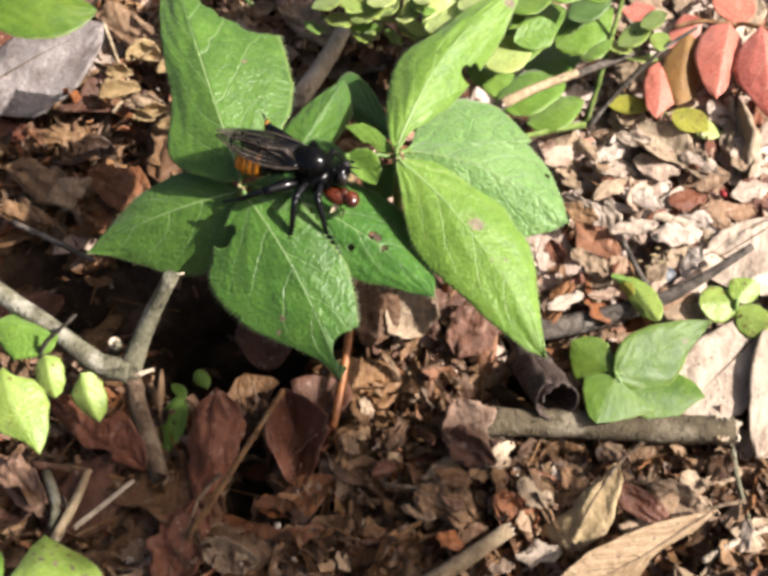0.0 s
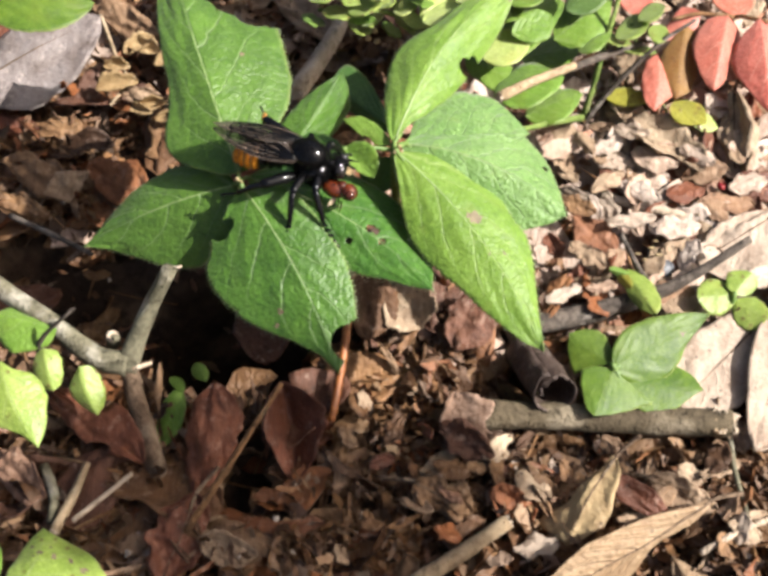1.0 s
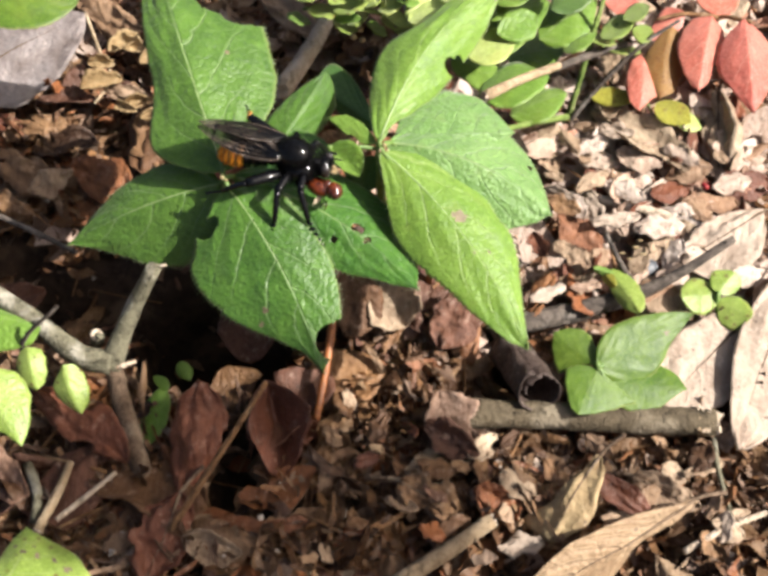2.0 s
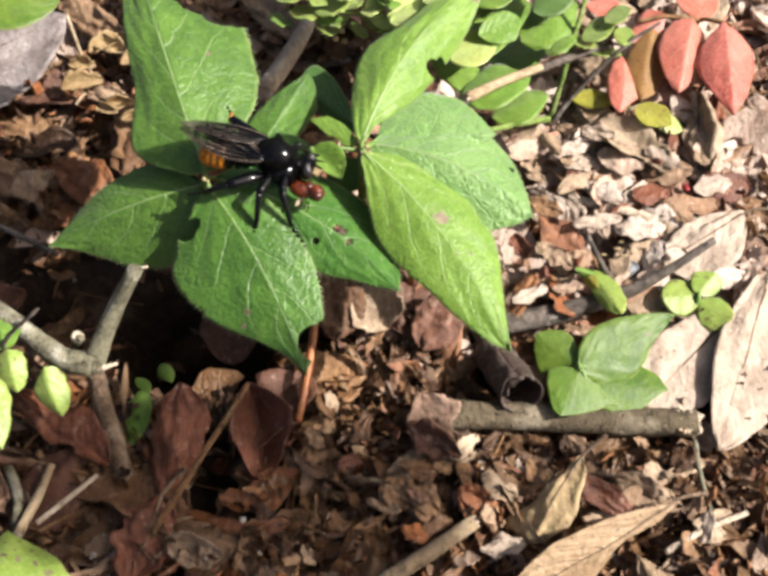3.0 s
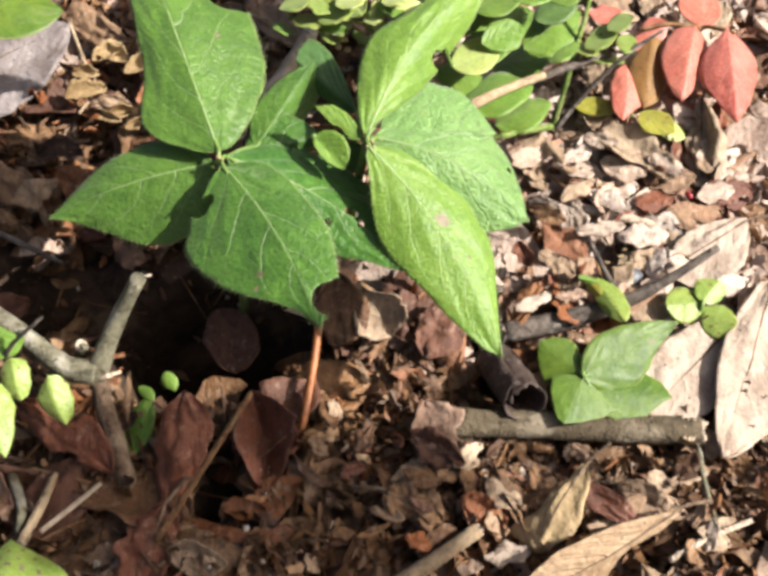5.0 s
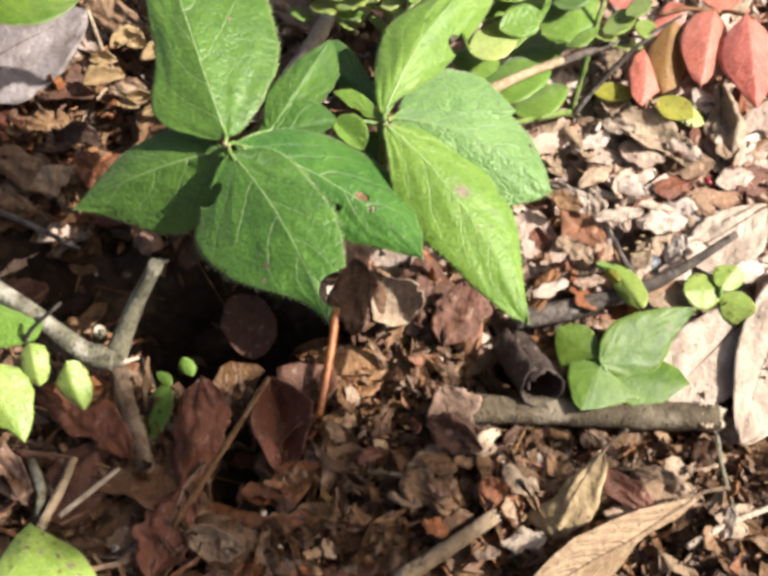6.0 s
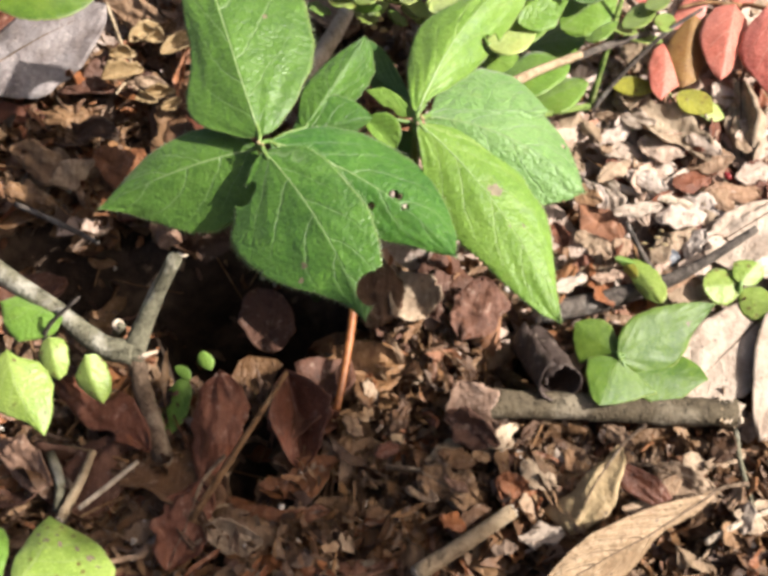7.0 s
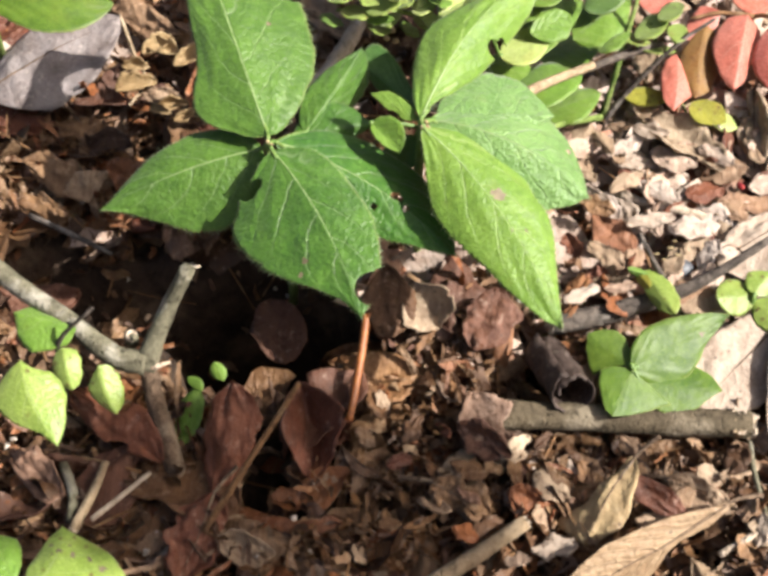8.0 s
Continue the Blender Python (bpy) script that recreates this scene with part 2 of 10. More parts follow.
BEARD = plain("buff_beard", (0.45, 0.33, 0.16), (0.6, 0.45, 0.24), 0.7)
TIBIA = plain("orange_brown_leg", (0.30, 0.13, 0.03), (0.42, 0.2, 0.05), 0.4)
PREY = plain("red_brown_shell", (0.04, 0.008, 0.003), (0.12, 0.024, 0.006), 0.05, 700, coat=0.6)
PREY_DARK = plain("dark_brown_shell", (0.03, 0.008, 0.004), (0.06, 0.014, 0.006), 0.12, 700, coat=0.6)
PREY_WING = plain("straw_wing", (0.45, 0.36, 0.22), (0.6, 0.5, 0.33), 0.3)
DOWN = plain("pale_down", (0.34, 0.44, 0.22), (0.44, 0.52, 0.32), 0.7)
DRY = plain("dry_brown_spot", (0.12, 0.095, 0.05), (0.19, 0.15, 0.085), 0.6)
STONE = plain("dark_pebble", (0.05, 0.055, 0.065), (0.11, 0.115, 0.125), 0.5)
BERRY = plain("dark_red_skin", (0.16, 0.012, 0.015), (0.26, 0.03, 0.03), 0.12, 800, bump=0.05)
BUD = plain("straw_bud", (0.26, 0.19, 0.09), (0.42, 0.33, 0.18), 0.8)


def wing_material():
    n = Nodes("smoky_wing")
    n.set(Base_Color=n.mix(n.noise(260, 2), (0.022, 0.017, 0.014), (0.10, 0.075, 0.058)), Roughness=0.26, Specular_IOR_Level=0.45)
    n.set(Alpha=n.step(n.noise(230, 2), 0.35, 0.65, 0.46, 0.74))
    n.bump(n.noise(380, 3), 0.8, 0.0012)
    return n.mat


WING = wing_material()


# ---------------------------------------------------------------- shapes
def part(name, bm, material, parent=None, label="", smooth=True):
    """Links a bmesh as one mesh object, under parent where one is given."""
    data = bpy.data.meshes.new(name)
    bm.to_mesh(data)
    bm.free()
    data.materials.append(material)
    if smooth:
        data.polygons.foreach_set("use_smooth", [True] * len(data.polygons))
    ob = new(name, data)
    if parent is not None:
        ob.parent = parent
    return tagged(ob, label)


def thing(name, at, label, category, group=""):
    """An Empty at the foot of a thing, to carry its parts."""
    ob = new(name)
    ob.location = at
    ob.empty_display_size = 0.01
    return tagged(ob, label, category, group)


def width_at(u, wide, p0, p1):
    if u < wide:
        return max(0.0, math.sin(u / wide * math.pi / 2)) ** p0
    return max(0.0, math.cos((u - wide) / (1 - wide) * math.pi / 2)) ** p1


def profile(shape, u):
    """A smooth curve through the values of shape, which starts and ends at nothing."""
    v = (0.0, *shape, 0.0)
    n = len(v) - 1
    k = min(int(u * n), n - 1)
    t = u * n - k
    a, b, c, d = (v[max(k - 1, 0)] if k else -v[1] * 0.2), v[k], v[k + 1], v[min(k + 2, n)]
    h = 0.5 * (2 * b + (c - a) * t + (2 * a - 5 * b + 4 * c - d) * t * t + (3 * b - a - 3 * c + d) * t ** 3)
    if k == 0:
        h = max(h, c * t ** 0.55)
    return max(h, 0.0)


def blade(base, tip, left, right, sag=0.0, wide=0.42, p0=0.7, p1=1.15, teeth=0.03, n_teeth=26, bites=(), ripple=0.0, curl=0.0,
          nu=44, nv=20, seed=1, thick=0.00022, crumple=0.0, ragged=0.0, quilt=0.0075, blots=(), lw=(), rw=(), bow=0.0, nips=(), stains=(), arch=0.0):
    """A leaf blade as a thin solid sheet: base, tip and the two edges at its widest place; bites: (u, s, radius).
    lw, rw: how the two halves widen from base to tip; bow: how far the midrib swings aside; nips, stains: (along, across, radius) in metres;
    arch: how far the edges bend down."""
    base, tip, left, right = (Vector(p) for p in (base, tip, left, right))
    axis = tip - base
    length = axis.length
    flat = (right - left).cross(axis)
    if flat.length < 1e-9:
        flat = Vector((0, 0, 1))
    up = flat.normalized()
    if up.z < 0:
        up = -up
    mid = lambda u: base + axis * u + up * (sag * 4 * u * (1 - u))
    centre = mid(wide)
    sides = (left - centre, right - centre)
    rnd = random.Random(seed)
    ph = [rnd.uniform(0, 6.28) for _ in range(6)]
    verts, uvs, flatpos = [], [], []
    across = (right - left) - axis * ((right - left).dot(axis) / length ** 2)
    across = across.normalized() if across.length > 1e-9 else Vector((1, 0, 0))

    def width(u, s):
        shape = lw if s < 0 else rw
        if not shape:
            return width_at(u, wide, p0, p1)
        return profile(shape, u)

    for i in range(nu + 1):
        u = i / nu
        for j in range(nv + 1):
            s = 2 * j / nv - 1
            d = sides[0] if s < 0 else sides[1]
            w = width(u, s)
            a = abs(s)
            if teeth and a > 0.8:
                saw = (u * n_teeth) % 1.0
                w *= 1 + teeth * (saw - 0.5) * (a - 0.8) * 5 + 0.012 * math.sin(u * 17 + ph[0] + s)
            if ragged:
                w *= 1 + ragged * noise.noise(Vector((u * 4.5, s * 0.6 + seed * 3.7, 1.3))) * 2 + ragged * 0.7 * noise.noise(Vector((u * 14, s + seed, 7.1)))
            swing = bow * length * 4 * u * (1 - u)
            p = mid(u) + across * swing + d * (w * a)
            p -= up * (arch * length * a * a * w)
            p += up * (curl * length * a * a * w)
            p += up * (ripple * length * (math.sin(u * 9 + ph[1] + s * 2.2) * a * a * 0.6 + math.sin(u * 15 + ph[2] - s * 3) * a * 0.35 + 0.3 * math.sin(5 * u + ph[3])))
            if crumple:
                q = Vector((u * 3.2 + seed * 1.7, s * 1.9, seed * 0.37))
                p += (up * 1.0 + d.normalized() * 0.35) * (crumple * length * (noise.noise(q) * 1.3 + abs(noise.noise(q * 2.3)) * 0.9))
            p -= up * (quilt * length * a * (1 - a) * 2 * math.cos(6.283 * (4 * (u - 0.6 * a ** 0.85) + 0.45 + (0.45 if s > 0 else 0) + 0.5 * noise.noise(Vector((u * 3, s * 2, seed))))) * min(1, 8 * u * (1 - u)))
            p += up * (0.006 * length * min(1, 6 * a) * noise.noise(Vector((u * 5, s * 3, seed * 1.9))))
            verts.append(p)
            uvs.append((u, s * 0.5 + 0.5))
            flatpos.append((u * length, s * w * d.length + swing))
    gone = set()
    holes = [(u * length, s * width(u, s) * sides[0 if s < 0 else 1].length, r) for u, s, r in bites] + list(nips)
    stains = [(u * length, s * width(u, s) * sides[0 if s < 0 else 1].length, r) for u, s, r in blots] + list(stains)
    bm = bmesh.new()
    layer = bm.loops.layers.uv.new("UVMap")
    idx = {}
    for i in range(nu):
        for j in range(nv):
            q = [i * (nv + 1) + j, (i + 1) * (nv + 1) + j, (i + 1) * (nv + 1) + j + 1, i * (nv + 1) + j + 1]
            cx = sum(flatpos[k][0] for k in q) / 4
            cy = sum(flatpos[k][1] for k in q) / 4
            if any((cx - x) ** 2 + (cy - y) ** 2 < r * r for x, y, r in holes):
                continue
            vs = []
            for k in q:
                if k not in idx:
                    p = verts[k]
                    for x, y, r in holes:
                        dx, dy = flatpos[k][0] - x, flatpos[k][1] - y
                        e = math.hypot(dx, dy)
                        if 1e-7 < e < r:
                            move = (r - e) / e
                            p = p + axis.normalized() * (dx * move) + (sides[1] - sides[0]).normalized() * (dy * move)
                    idx[k] = bm.verts.new(p)
                vs.append(idx[k])
            if len(set(vs)) == 4:
                f = bm.faces.new(vs)
                f.material_index = int(any((cx - x) ** 2 + (cy - y) ** 2 < r * r * (0.8 + 0.4 * noise.noise(Vector((cx, cy, 0)) * 900)) for x, y, r in stains))
                for loop, k in zip(f.loops, q):
                    loop[layer].uv = uvs[k]
    bmesh.ops.remove_doubles(bm, verts=bm.verts, dist=1e-6)
    bmesh.ops.recalc_face_normals(bm, faces=bm.faces)
    if bm.faces and sum(f.normal.z for f in bm.faces) < 0:
        bmesh.ops.reverse_faces(bm, faces=bm.faces)
    return thicken(bm, thick, layer)


def thicken(bm, thick, layer=None):
    """Gives an open sheet a second side and a rim."""
    bm.normal_update()
    under = {v: bm.verts.new(v.co - v.normal * thick) for v in list(bm.verts)}
    rim = [e for e in bm.edges if len(e.link_faces) == 1]
    for f in list(bm.faces):
        g = bm.faces.new([under[v] for v in reversed(f.verts)])
        g.material_index = f.material_index
        if layer is not None:
            for a, b in zip(g.loops, reversed(f.loops)):
                a[layer].uv = b[layer].uv
    for e in rim:
        loop = e.link_loops[0]
        a, b = loop.vert, loop.link_loop_next.vert
        g = bm.faces.new((b, a, under[a], under[b]))
        if layer is not None:
            for k, q in zip(g.loops, (loop.link_loop_next, loop, loop, loop.link_loop_next)):
                k[layer].uv = q[layer].uv
    return bm


def tube(points, radii, sides=10, rough=0.0, seed=0, bm=None, smooth=4):
    """A round stick through points (a spline), with the radii at them; rough makes it knobbly."""
    pts = [Vector(p) for p in points]
    rnd = random.Random(seed)
    if len(pts) > 2 or rough:
        fine, rad = [], []
        ext = [pts[0] * 2 - pts[1], *pts, pts[-1] * 2 - pts[-2]]
        for i in range(len(pts) - 1):
            a, b, c, d = ext[i:i + 4]
            for k in range(smooth):
                t = k / smooth
                fine.append(0.5 * (2 * b + (c - a) * t + (2 * a - 5 * b + 4 * c - d) * t * t + (3 * b - a - 3 * c + d) * t ** 3))
                rad.append(radii[i] + (radii[i + 1] - radii[i]) * t)
        fine.append(pts[-1])
        rad.append(radii[-1])
    else:
        fine, rad = pts, list(radii)
    bm = bm or bmesh.new()
    rings = []
    ref = Vector((0.13, 0.37, 0.92))
    for i, (p, r) in enumerate(zip(fine, rad)):
        d = (fine[min(i + 1, len(fine) - 1)] - fine[max(i - 1, 0)]).normalized()
        x = d.cross(ref).normalized()
        y = d.cross(x)
        ring = []
        for k in range(sides):
            a = 6.2832 * k / sides
            g = r * (1 + rough * rnd.uniform(-1, 1))
            ring.append(bm.verts.new(p + x * (math.cos(a) * g) + y * (math.sin(a) * g)))
        rings.append(ring)
    for a, b in zip(rings, rings[1:]):
        for k in range(sides):
            bm.faces.new((a[k], a[(k + 1) % sides], b[(k + 1) % sides], b[k]))
    bm.faces.new(rings[0][::-1])
    bm.faces.new(rings[-1])
    return bm


def local(parent, p):
    return Vector(p) - parent.location if parent is not None else Vector(p)


def down_edge(leaf, b, count):
    """Short pale down along the edge of a leaf."""
    rnd = random.Random(count)
    uv = leaf.data.uv_layers[0].data
    seen = {}
    for loop in leaf.data.loops:
        v = uv[loop.index].uv[1]
        if v < 0.005 or v > 0.995:
            seen[loop.vertex_index] = uv[loop.index].uv[0]
    spots = []
    keys = list(seen)
    for _ in range(count):
        k = rnd.choice(keys)
        p = leaf.data.vertices[k].co
        out = p - b[1] * seen[k]
        spots.append((p + Vector([rnd.uniform(-0.0004, 0.0004) for _ in range(3)]), out + b[1].normalized() * 0.002))
    part("down", hairs(bmesh.new(), spots, 0.0006, 0.000028, count), DOWN, leaf, "fine pale down on the leaf edge")


def midrib(leaf, material, r):
    """The raised rib along the middle of a leaf, thinning towards the tip."""
    uv = leaf.data.uv_layers[0].data
    rows = {}
    for loop in leaf.data.loops:
        u, v = uv[loop.index].uv
        if abs(v - 0.5) < 0.001:
            rows.setdefault(round(u, 4), {})[loop.vertex_index] = leaf.data.vertices[loop.vertex_index].co
    keys = sorted(rows)[1:-1]
    keys = keys[::max(1, len(keys) // 18)]
    line = [sum(rows[k].values(), Vector()) / len(rows[k]) for k in keys]
    if len(line) > 3:
        part("midrib", tube(line, [r * (1 - 0.75 * k) for k in keys], 6, smooth=2), material, leaf)


def leaf_on(plant, material, base, tip, left, right, name="leaf", label="", stalk=None, fringe=0, **kw):
    """A leaf of a plant, with its stalk from the point given."""
    foot = local(plant, base)
    b = [local(plant, p) - foot for p in (base, tip, left, right)]
    ob = part(name, blade(*b, **kw), material, plant, label)
    if kw.get("blots") or kw.get("stains"):
        ob.data.materials.append(DRY)
    ob.location = foot
    if fringe:
        down_edge(ob, b, fringe)
        midrib(ob, RIB, 0.00022)
    if stalk is not None:
        s = local(plant, stalk) - foot
        lead = b[1] * 0.05
        part("leaf_stalk", tube([s, s / 2 + Vector((0, 0, 0.0006)), b[0], lead], [0.00055, 0.0005, 0.0005, 0.0004], 7), PETIOLE, ob)
    return ob


def stem_on(plant, material, points, radii, name="stem", rough=0.12, label="", seed=3):
    return part(name, tube([local(plant, p) for p in points], radii, 10, rough, seed), material, plant, label)


def fallen(material, base, tip, left, right, label, group="", stalk=False, **kw):
    """A dead leaf that lies in the litter, with its stalk and midrib as one piece."""
    centre = (Vector(base) + Vector(tip)) / 2
    b = [Vector(p) - centre for p in (base, tip, left, right)]
    opts = dict(teeth=0.0, ripple=0.02, thick=0.0003, nu=34, nv=16, wide=0.48, p0=0.6, p1=0.8, crumple=0.07, ragged=0.16, quilt=0.002)
    opts.update(kw)
    ob = part("dead_leaf", blade(*b, **opts), material, None)
    ob.location = centre
    if stalk:
        back = (b[0] - b[1]).normalized()
        side = (b[3] - b[2]).normalized()
        midrib(ob, PEELING, 0.00042)
        part("leaf_stalk", tube([b[0] - back * 0.004, b[0] + Vector((0, 0, 0.0002)), b[0] + back * 0.003 + side * 0.0008, b[0] + back * 0.007 + side * 0.0026], [0.0003, 0.00045, 0.00045, 0.0006], 6), PEELING, ob)
    return tagged(ob, label, "dead leaf", group)


def stick(name, material, points, radii, label, rough=0.06, sides=14, seed=5, smooth=6, knots=()):
    centre = Vector(points[0])
    ob = part(name, tube([Vector(p) - centre for p in points], radii, sides, rough, seed, smooth=smooth), material)
    ob.location = centre
    for k, (p, q, r) in enumerate(((points[0], points[1], radii[0]), (points[-1], points[-2], radii[-1]))):
        if r > 0.0012:
            splinters(ob, Vector(p) - centre, (Vector(p) - Vector(q)).normalized(), r, seed + k)
    for f in knots:
        k = min(int(f * (len(points) - 1)), len(points) - 2)
        p = Vector(points[k]).lerp(Vector(points[k + 1]), f * (len(points) - 1) - k) - centre
        knot(ob, p, radii[k])
    return tagged(ob, label, "stick")


def splinters(parent, p, way, r, seed, wood=None, label="pale splintered wood"):
    """The torn pale wood at a broken end."""
    rnd = random.Random(seed)
    bm = bmesh.new()
    x = way.orthogonal().normalized()
    y = way.cross(x)
    n = 14
    turn = lambda k: x * math.cos(6.2832 * k / n) + y * math.sin(6.2832 * k / n)
    low = [bm.verts.new(p + turn(k) * r * 0.9 - way * r * 0.3) for k in range(n)]
    rim = [bm.verts.new(p + turn(k) * r * 0.88 + way * r * rnd.uniform(0.05, 0.8) * (1 if k % 2 else 0.4)) for k in range(n)]
    core = [bm.verts.new(p + turn(k) * r * 0.45 + way * r * rnd.uniform(-0.2, 0.5)) for k in range(n)]
    top = bm.verts.new(p + way * r * 0.1)
    for k in range(n):
        j = (k + 1) % n
        bm.faces.new((low[k], low[j], rim[j], rim[k]))
        bm.faces.new((rim[k], rim[j], core[j], core[k]))
        bm.faces.new((core[k], core[j], top))
    bm.faces.new(low[::-1])
    part("broken_end", bm, wood or PALE_WOOD, parent, label, smooth=False)


def knot(parent, p, r):
    bm = ellipsoid(p + Vector((0, -0.45, 0.7)) * r, Vector((0.5, 0.42, 0.42)) * r, 12, 8)
    ellipsoid(p + Vector((0, -0.65, 0.95)) * r, Vector((0.22, 0.2, 0.16)) * r, 10, 6, bm=bm)
    part("knot", bm, BARK, parent)


def stub(parent, a, b, r):
    """A cut side shoot: a short stump with a pale ring of wood round a dark pith."""
    way = (b - a).normalized()
    part("cut_stub", tube([a, a.lerp(b, 0.6), b], [r * 1.15, r, r * 1.02], 14, 0.04, 2), BARK, parent)
    x = way.orthogonal().normalized()
    y = way.cross(x)
    bm = bmesh.new()
    rings = []
    for q, up in ((1.0, -0.3), (1.0, 0.12), (0.85, 0.26), (0.5, 0.22), (0.36, 0.02), (0.3, -0.5)):
        rings.append([bm.verts.new(b + way * r * up + (x * math.cos(k * 0.3927) + y * math.sin(k * 0.3927)) * r * q) for k in range(16)])
    for low, high in zip(rings, rings[1:]):
        for k in range(16):
            bm.faces.new((low[k], low[k - 1], high[k - 1], high[k]))
    part("ring_of_wood", bm, PALE_WOOD, parent, "pale ring of cut wood")
    part("pith", ellipsoid(b - way * r * 0.3, Vector((0.34, 0.34, 0.3)) * r, 10, 6), DARK_BARK, parent, "dark hollow pith")


def crumble(parent, p, r, seed, count=22):
    """Soft rotten wood breaking up at the end of a stick, in flat upright chips."""
    rnd = random.Random(seed)
    for _ in range(count):
        q = p + Vector((rnd.uniform(-1.1, 0.5), rnd.uniform(-0.9, 0.9), 0)) * r
        q.z += r * (0.55 * math.sqrt(max(0.0, 1 - ((q.y - p.y) / r) ** 2)) - 0.35 + rnd.uniform(-0.1, 0.08))
        size = Vector((rnd.uniform(0.06, 0.14), rnd.uniform(0.16, 0.34), rnd.uniform(0.12, 0.26))) * r
        bm = ellipsoid(q, size, 7, 5, (rnd.uniform(-40, 40), rnd.uniform(-30, 30), rnd.uniform(-35, 35)))
        for v in bm.verts:
            v.co += Vector([rnd.uniform(-0.07, 0.07) * r for _ in range(3)])
        part("wood_chip", bm, rnd.choice((PALE_WOOD, STRAW_WOOD, STRAW_WOOD)), parent, "pale chip of rotten wood", smooth=False)


def ellipsoid(at, size, seg=20, rings=12, turn=(0, 0, 0), bm=None):
    bm = bm or bmesh.new()
    m = Matrix.LocRotScale(at, Euler([radians(a) for a in turn]), size)
    bmesh.ops.create_uvsphere(bm, u_segments=seg, v_segments=rings, radius=1.0, matrix=m)
    return bm


def hairs(bm, spots, length, r, seed, droop=(0, 0, 0)):
    """Thin tapering bristles: spots are (place, direction)."""
    rnd = random.Random(seed)
    for p, d in spots:
        p, d = Vector(p), Vector(d).normalized()
        d = (d + Vector([rnd.uniform(-0.35, 0.35) for _ in range(3)]) + Vector(droop)).normalized()
        x = d.orthogonal().normalized() * r
        y = d.cross(x)
        l = length * rnd.uniform(0.6, 1.15)
        base = [bm.verts.new(p + x * math.cos(a) + y * math.sin(a)) for a in (0, 2.09, 4.19)]
        top = bm.verts.new(p + d * l)
        for k in range(3):
            bm.faces.new((base[k], base[(k + 1) % 3], top))
    return bm


def rolled_leaf(a, b, r, label):
    """A dead leaf rolled into an open tube, with a ragged rim."""
    a, b = Vector(a), Vector(b)
    d = b - a
    x = d.cross(Vector((0, 0, 1))).normalized()
    y = x.cross(d.normalized())
    rnd = random.Random(8)
    bm = bmesh.new()
    n, m = 34, 12
    grid = []
    for i in range(m + 1):
        row = []
        for k in range(n + 1):
            t = 7.6 * k / n
            rad = r * (0.72 + 0.045 * t) * (1 + 0.05 * math.sin(i * 1.1 + k))
            end = rnd.uniform(-0.04, 0.05) if i in (0, m) else 0
            row.append(bm.verts.new(d * (i / m - 0.5 + end) + x * (math.cos(t) * rad) + y * (math.sin(t) * rad)))
        grid.append(row)
    for i in range(m):
        for k in range(n):
            bm.faces.new((grid[i][k], grid[i + 1][k], grid[i + 1][k + 1], grid[i][k + 1]))
    thicken(bm, 0.0003)
    ob = part("rolled_dead_leaf", bm, DARK_LEAF)
    ob.location = (a + b) / 2
    return tagged(ob, label, "dead leaf")


# ---------------------------------------------------------------- ground and litter
# hollows in the litter, some added only to deepen shade: x, y, radius, depth
HOLLOWS = [(0.0831, -0.0350, 0.009, 0.006), (-0.0538, -0.0018, 0.009, 0.022), (-0.0432, -0.0092, 0.009, 0.024), (-0.0351, -0.0033, 0.008, 0.020), (-0.0830, 0.0027, 0.006, 0.014), (-0.0456, -0.0235, 0.007, 0.018), (0.0314, -0.0165, 0.007, 0.014), (0.0323, -0.0303, 0.007, 0.012),
           (-0.036, -0.056, 0.008, 0.016), (-0.0285, -0.051, 0.0055, 0.022), (-0.031, -0.044, 0.005, 0.018), (0.052, -0.075, 0.016, 0.006), (-0.094, 0.009, 0.012, 0.016), (-0.061, 0.042, 0.006, 0.014), (-0.069, 0.022, 0.006, 0.012),
           (-0.020, -0.019, 0.010, 0.012), (0.046, -0.028, 0.006, 0.012), (0.064, 0.047, 0.006, 0.010), (-0.110, -0.040, 0.010, 0.012),
           (-0.0781, -0.0048, 0.010, 0.012), (-0.0446, -0.0078, 0.014, 0.030), (-0.0511, -0.0165, 0.008, 0.020), (-0.0319, -0.0150, 0.013, 0.026), (-0.0225, -0.0078, 0.012, 0.020), (-0.0682, 0.0043, 0.010, 0.020), (-0.0381, 0.0043, 0.012, 0.020),
           (-0.013, 0.078, 0.012, 0.020), (0.002, 0.066, 0.008, 0.016)]


def hollow(x, y):
    return sum(d * math.exp(-((x - a) ** 2 + (y - b) ** 2) / (r * r)) for a, b, r, d in HOLLOWS)


def relief(x, y):
    p = Vector((x * 26, y * 26, 0.3))
    return 0.0045 * noise.noise(p) + 0.002 * noise.noise(p * 3.1) - 0.004 - hollow(x, y)


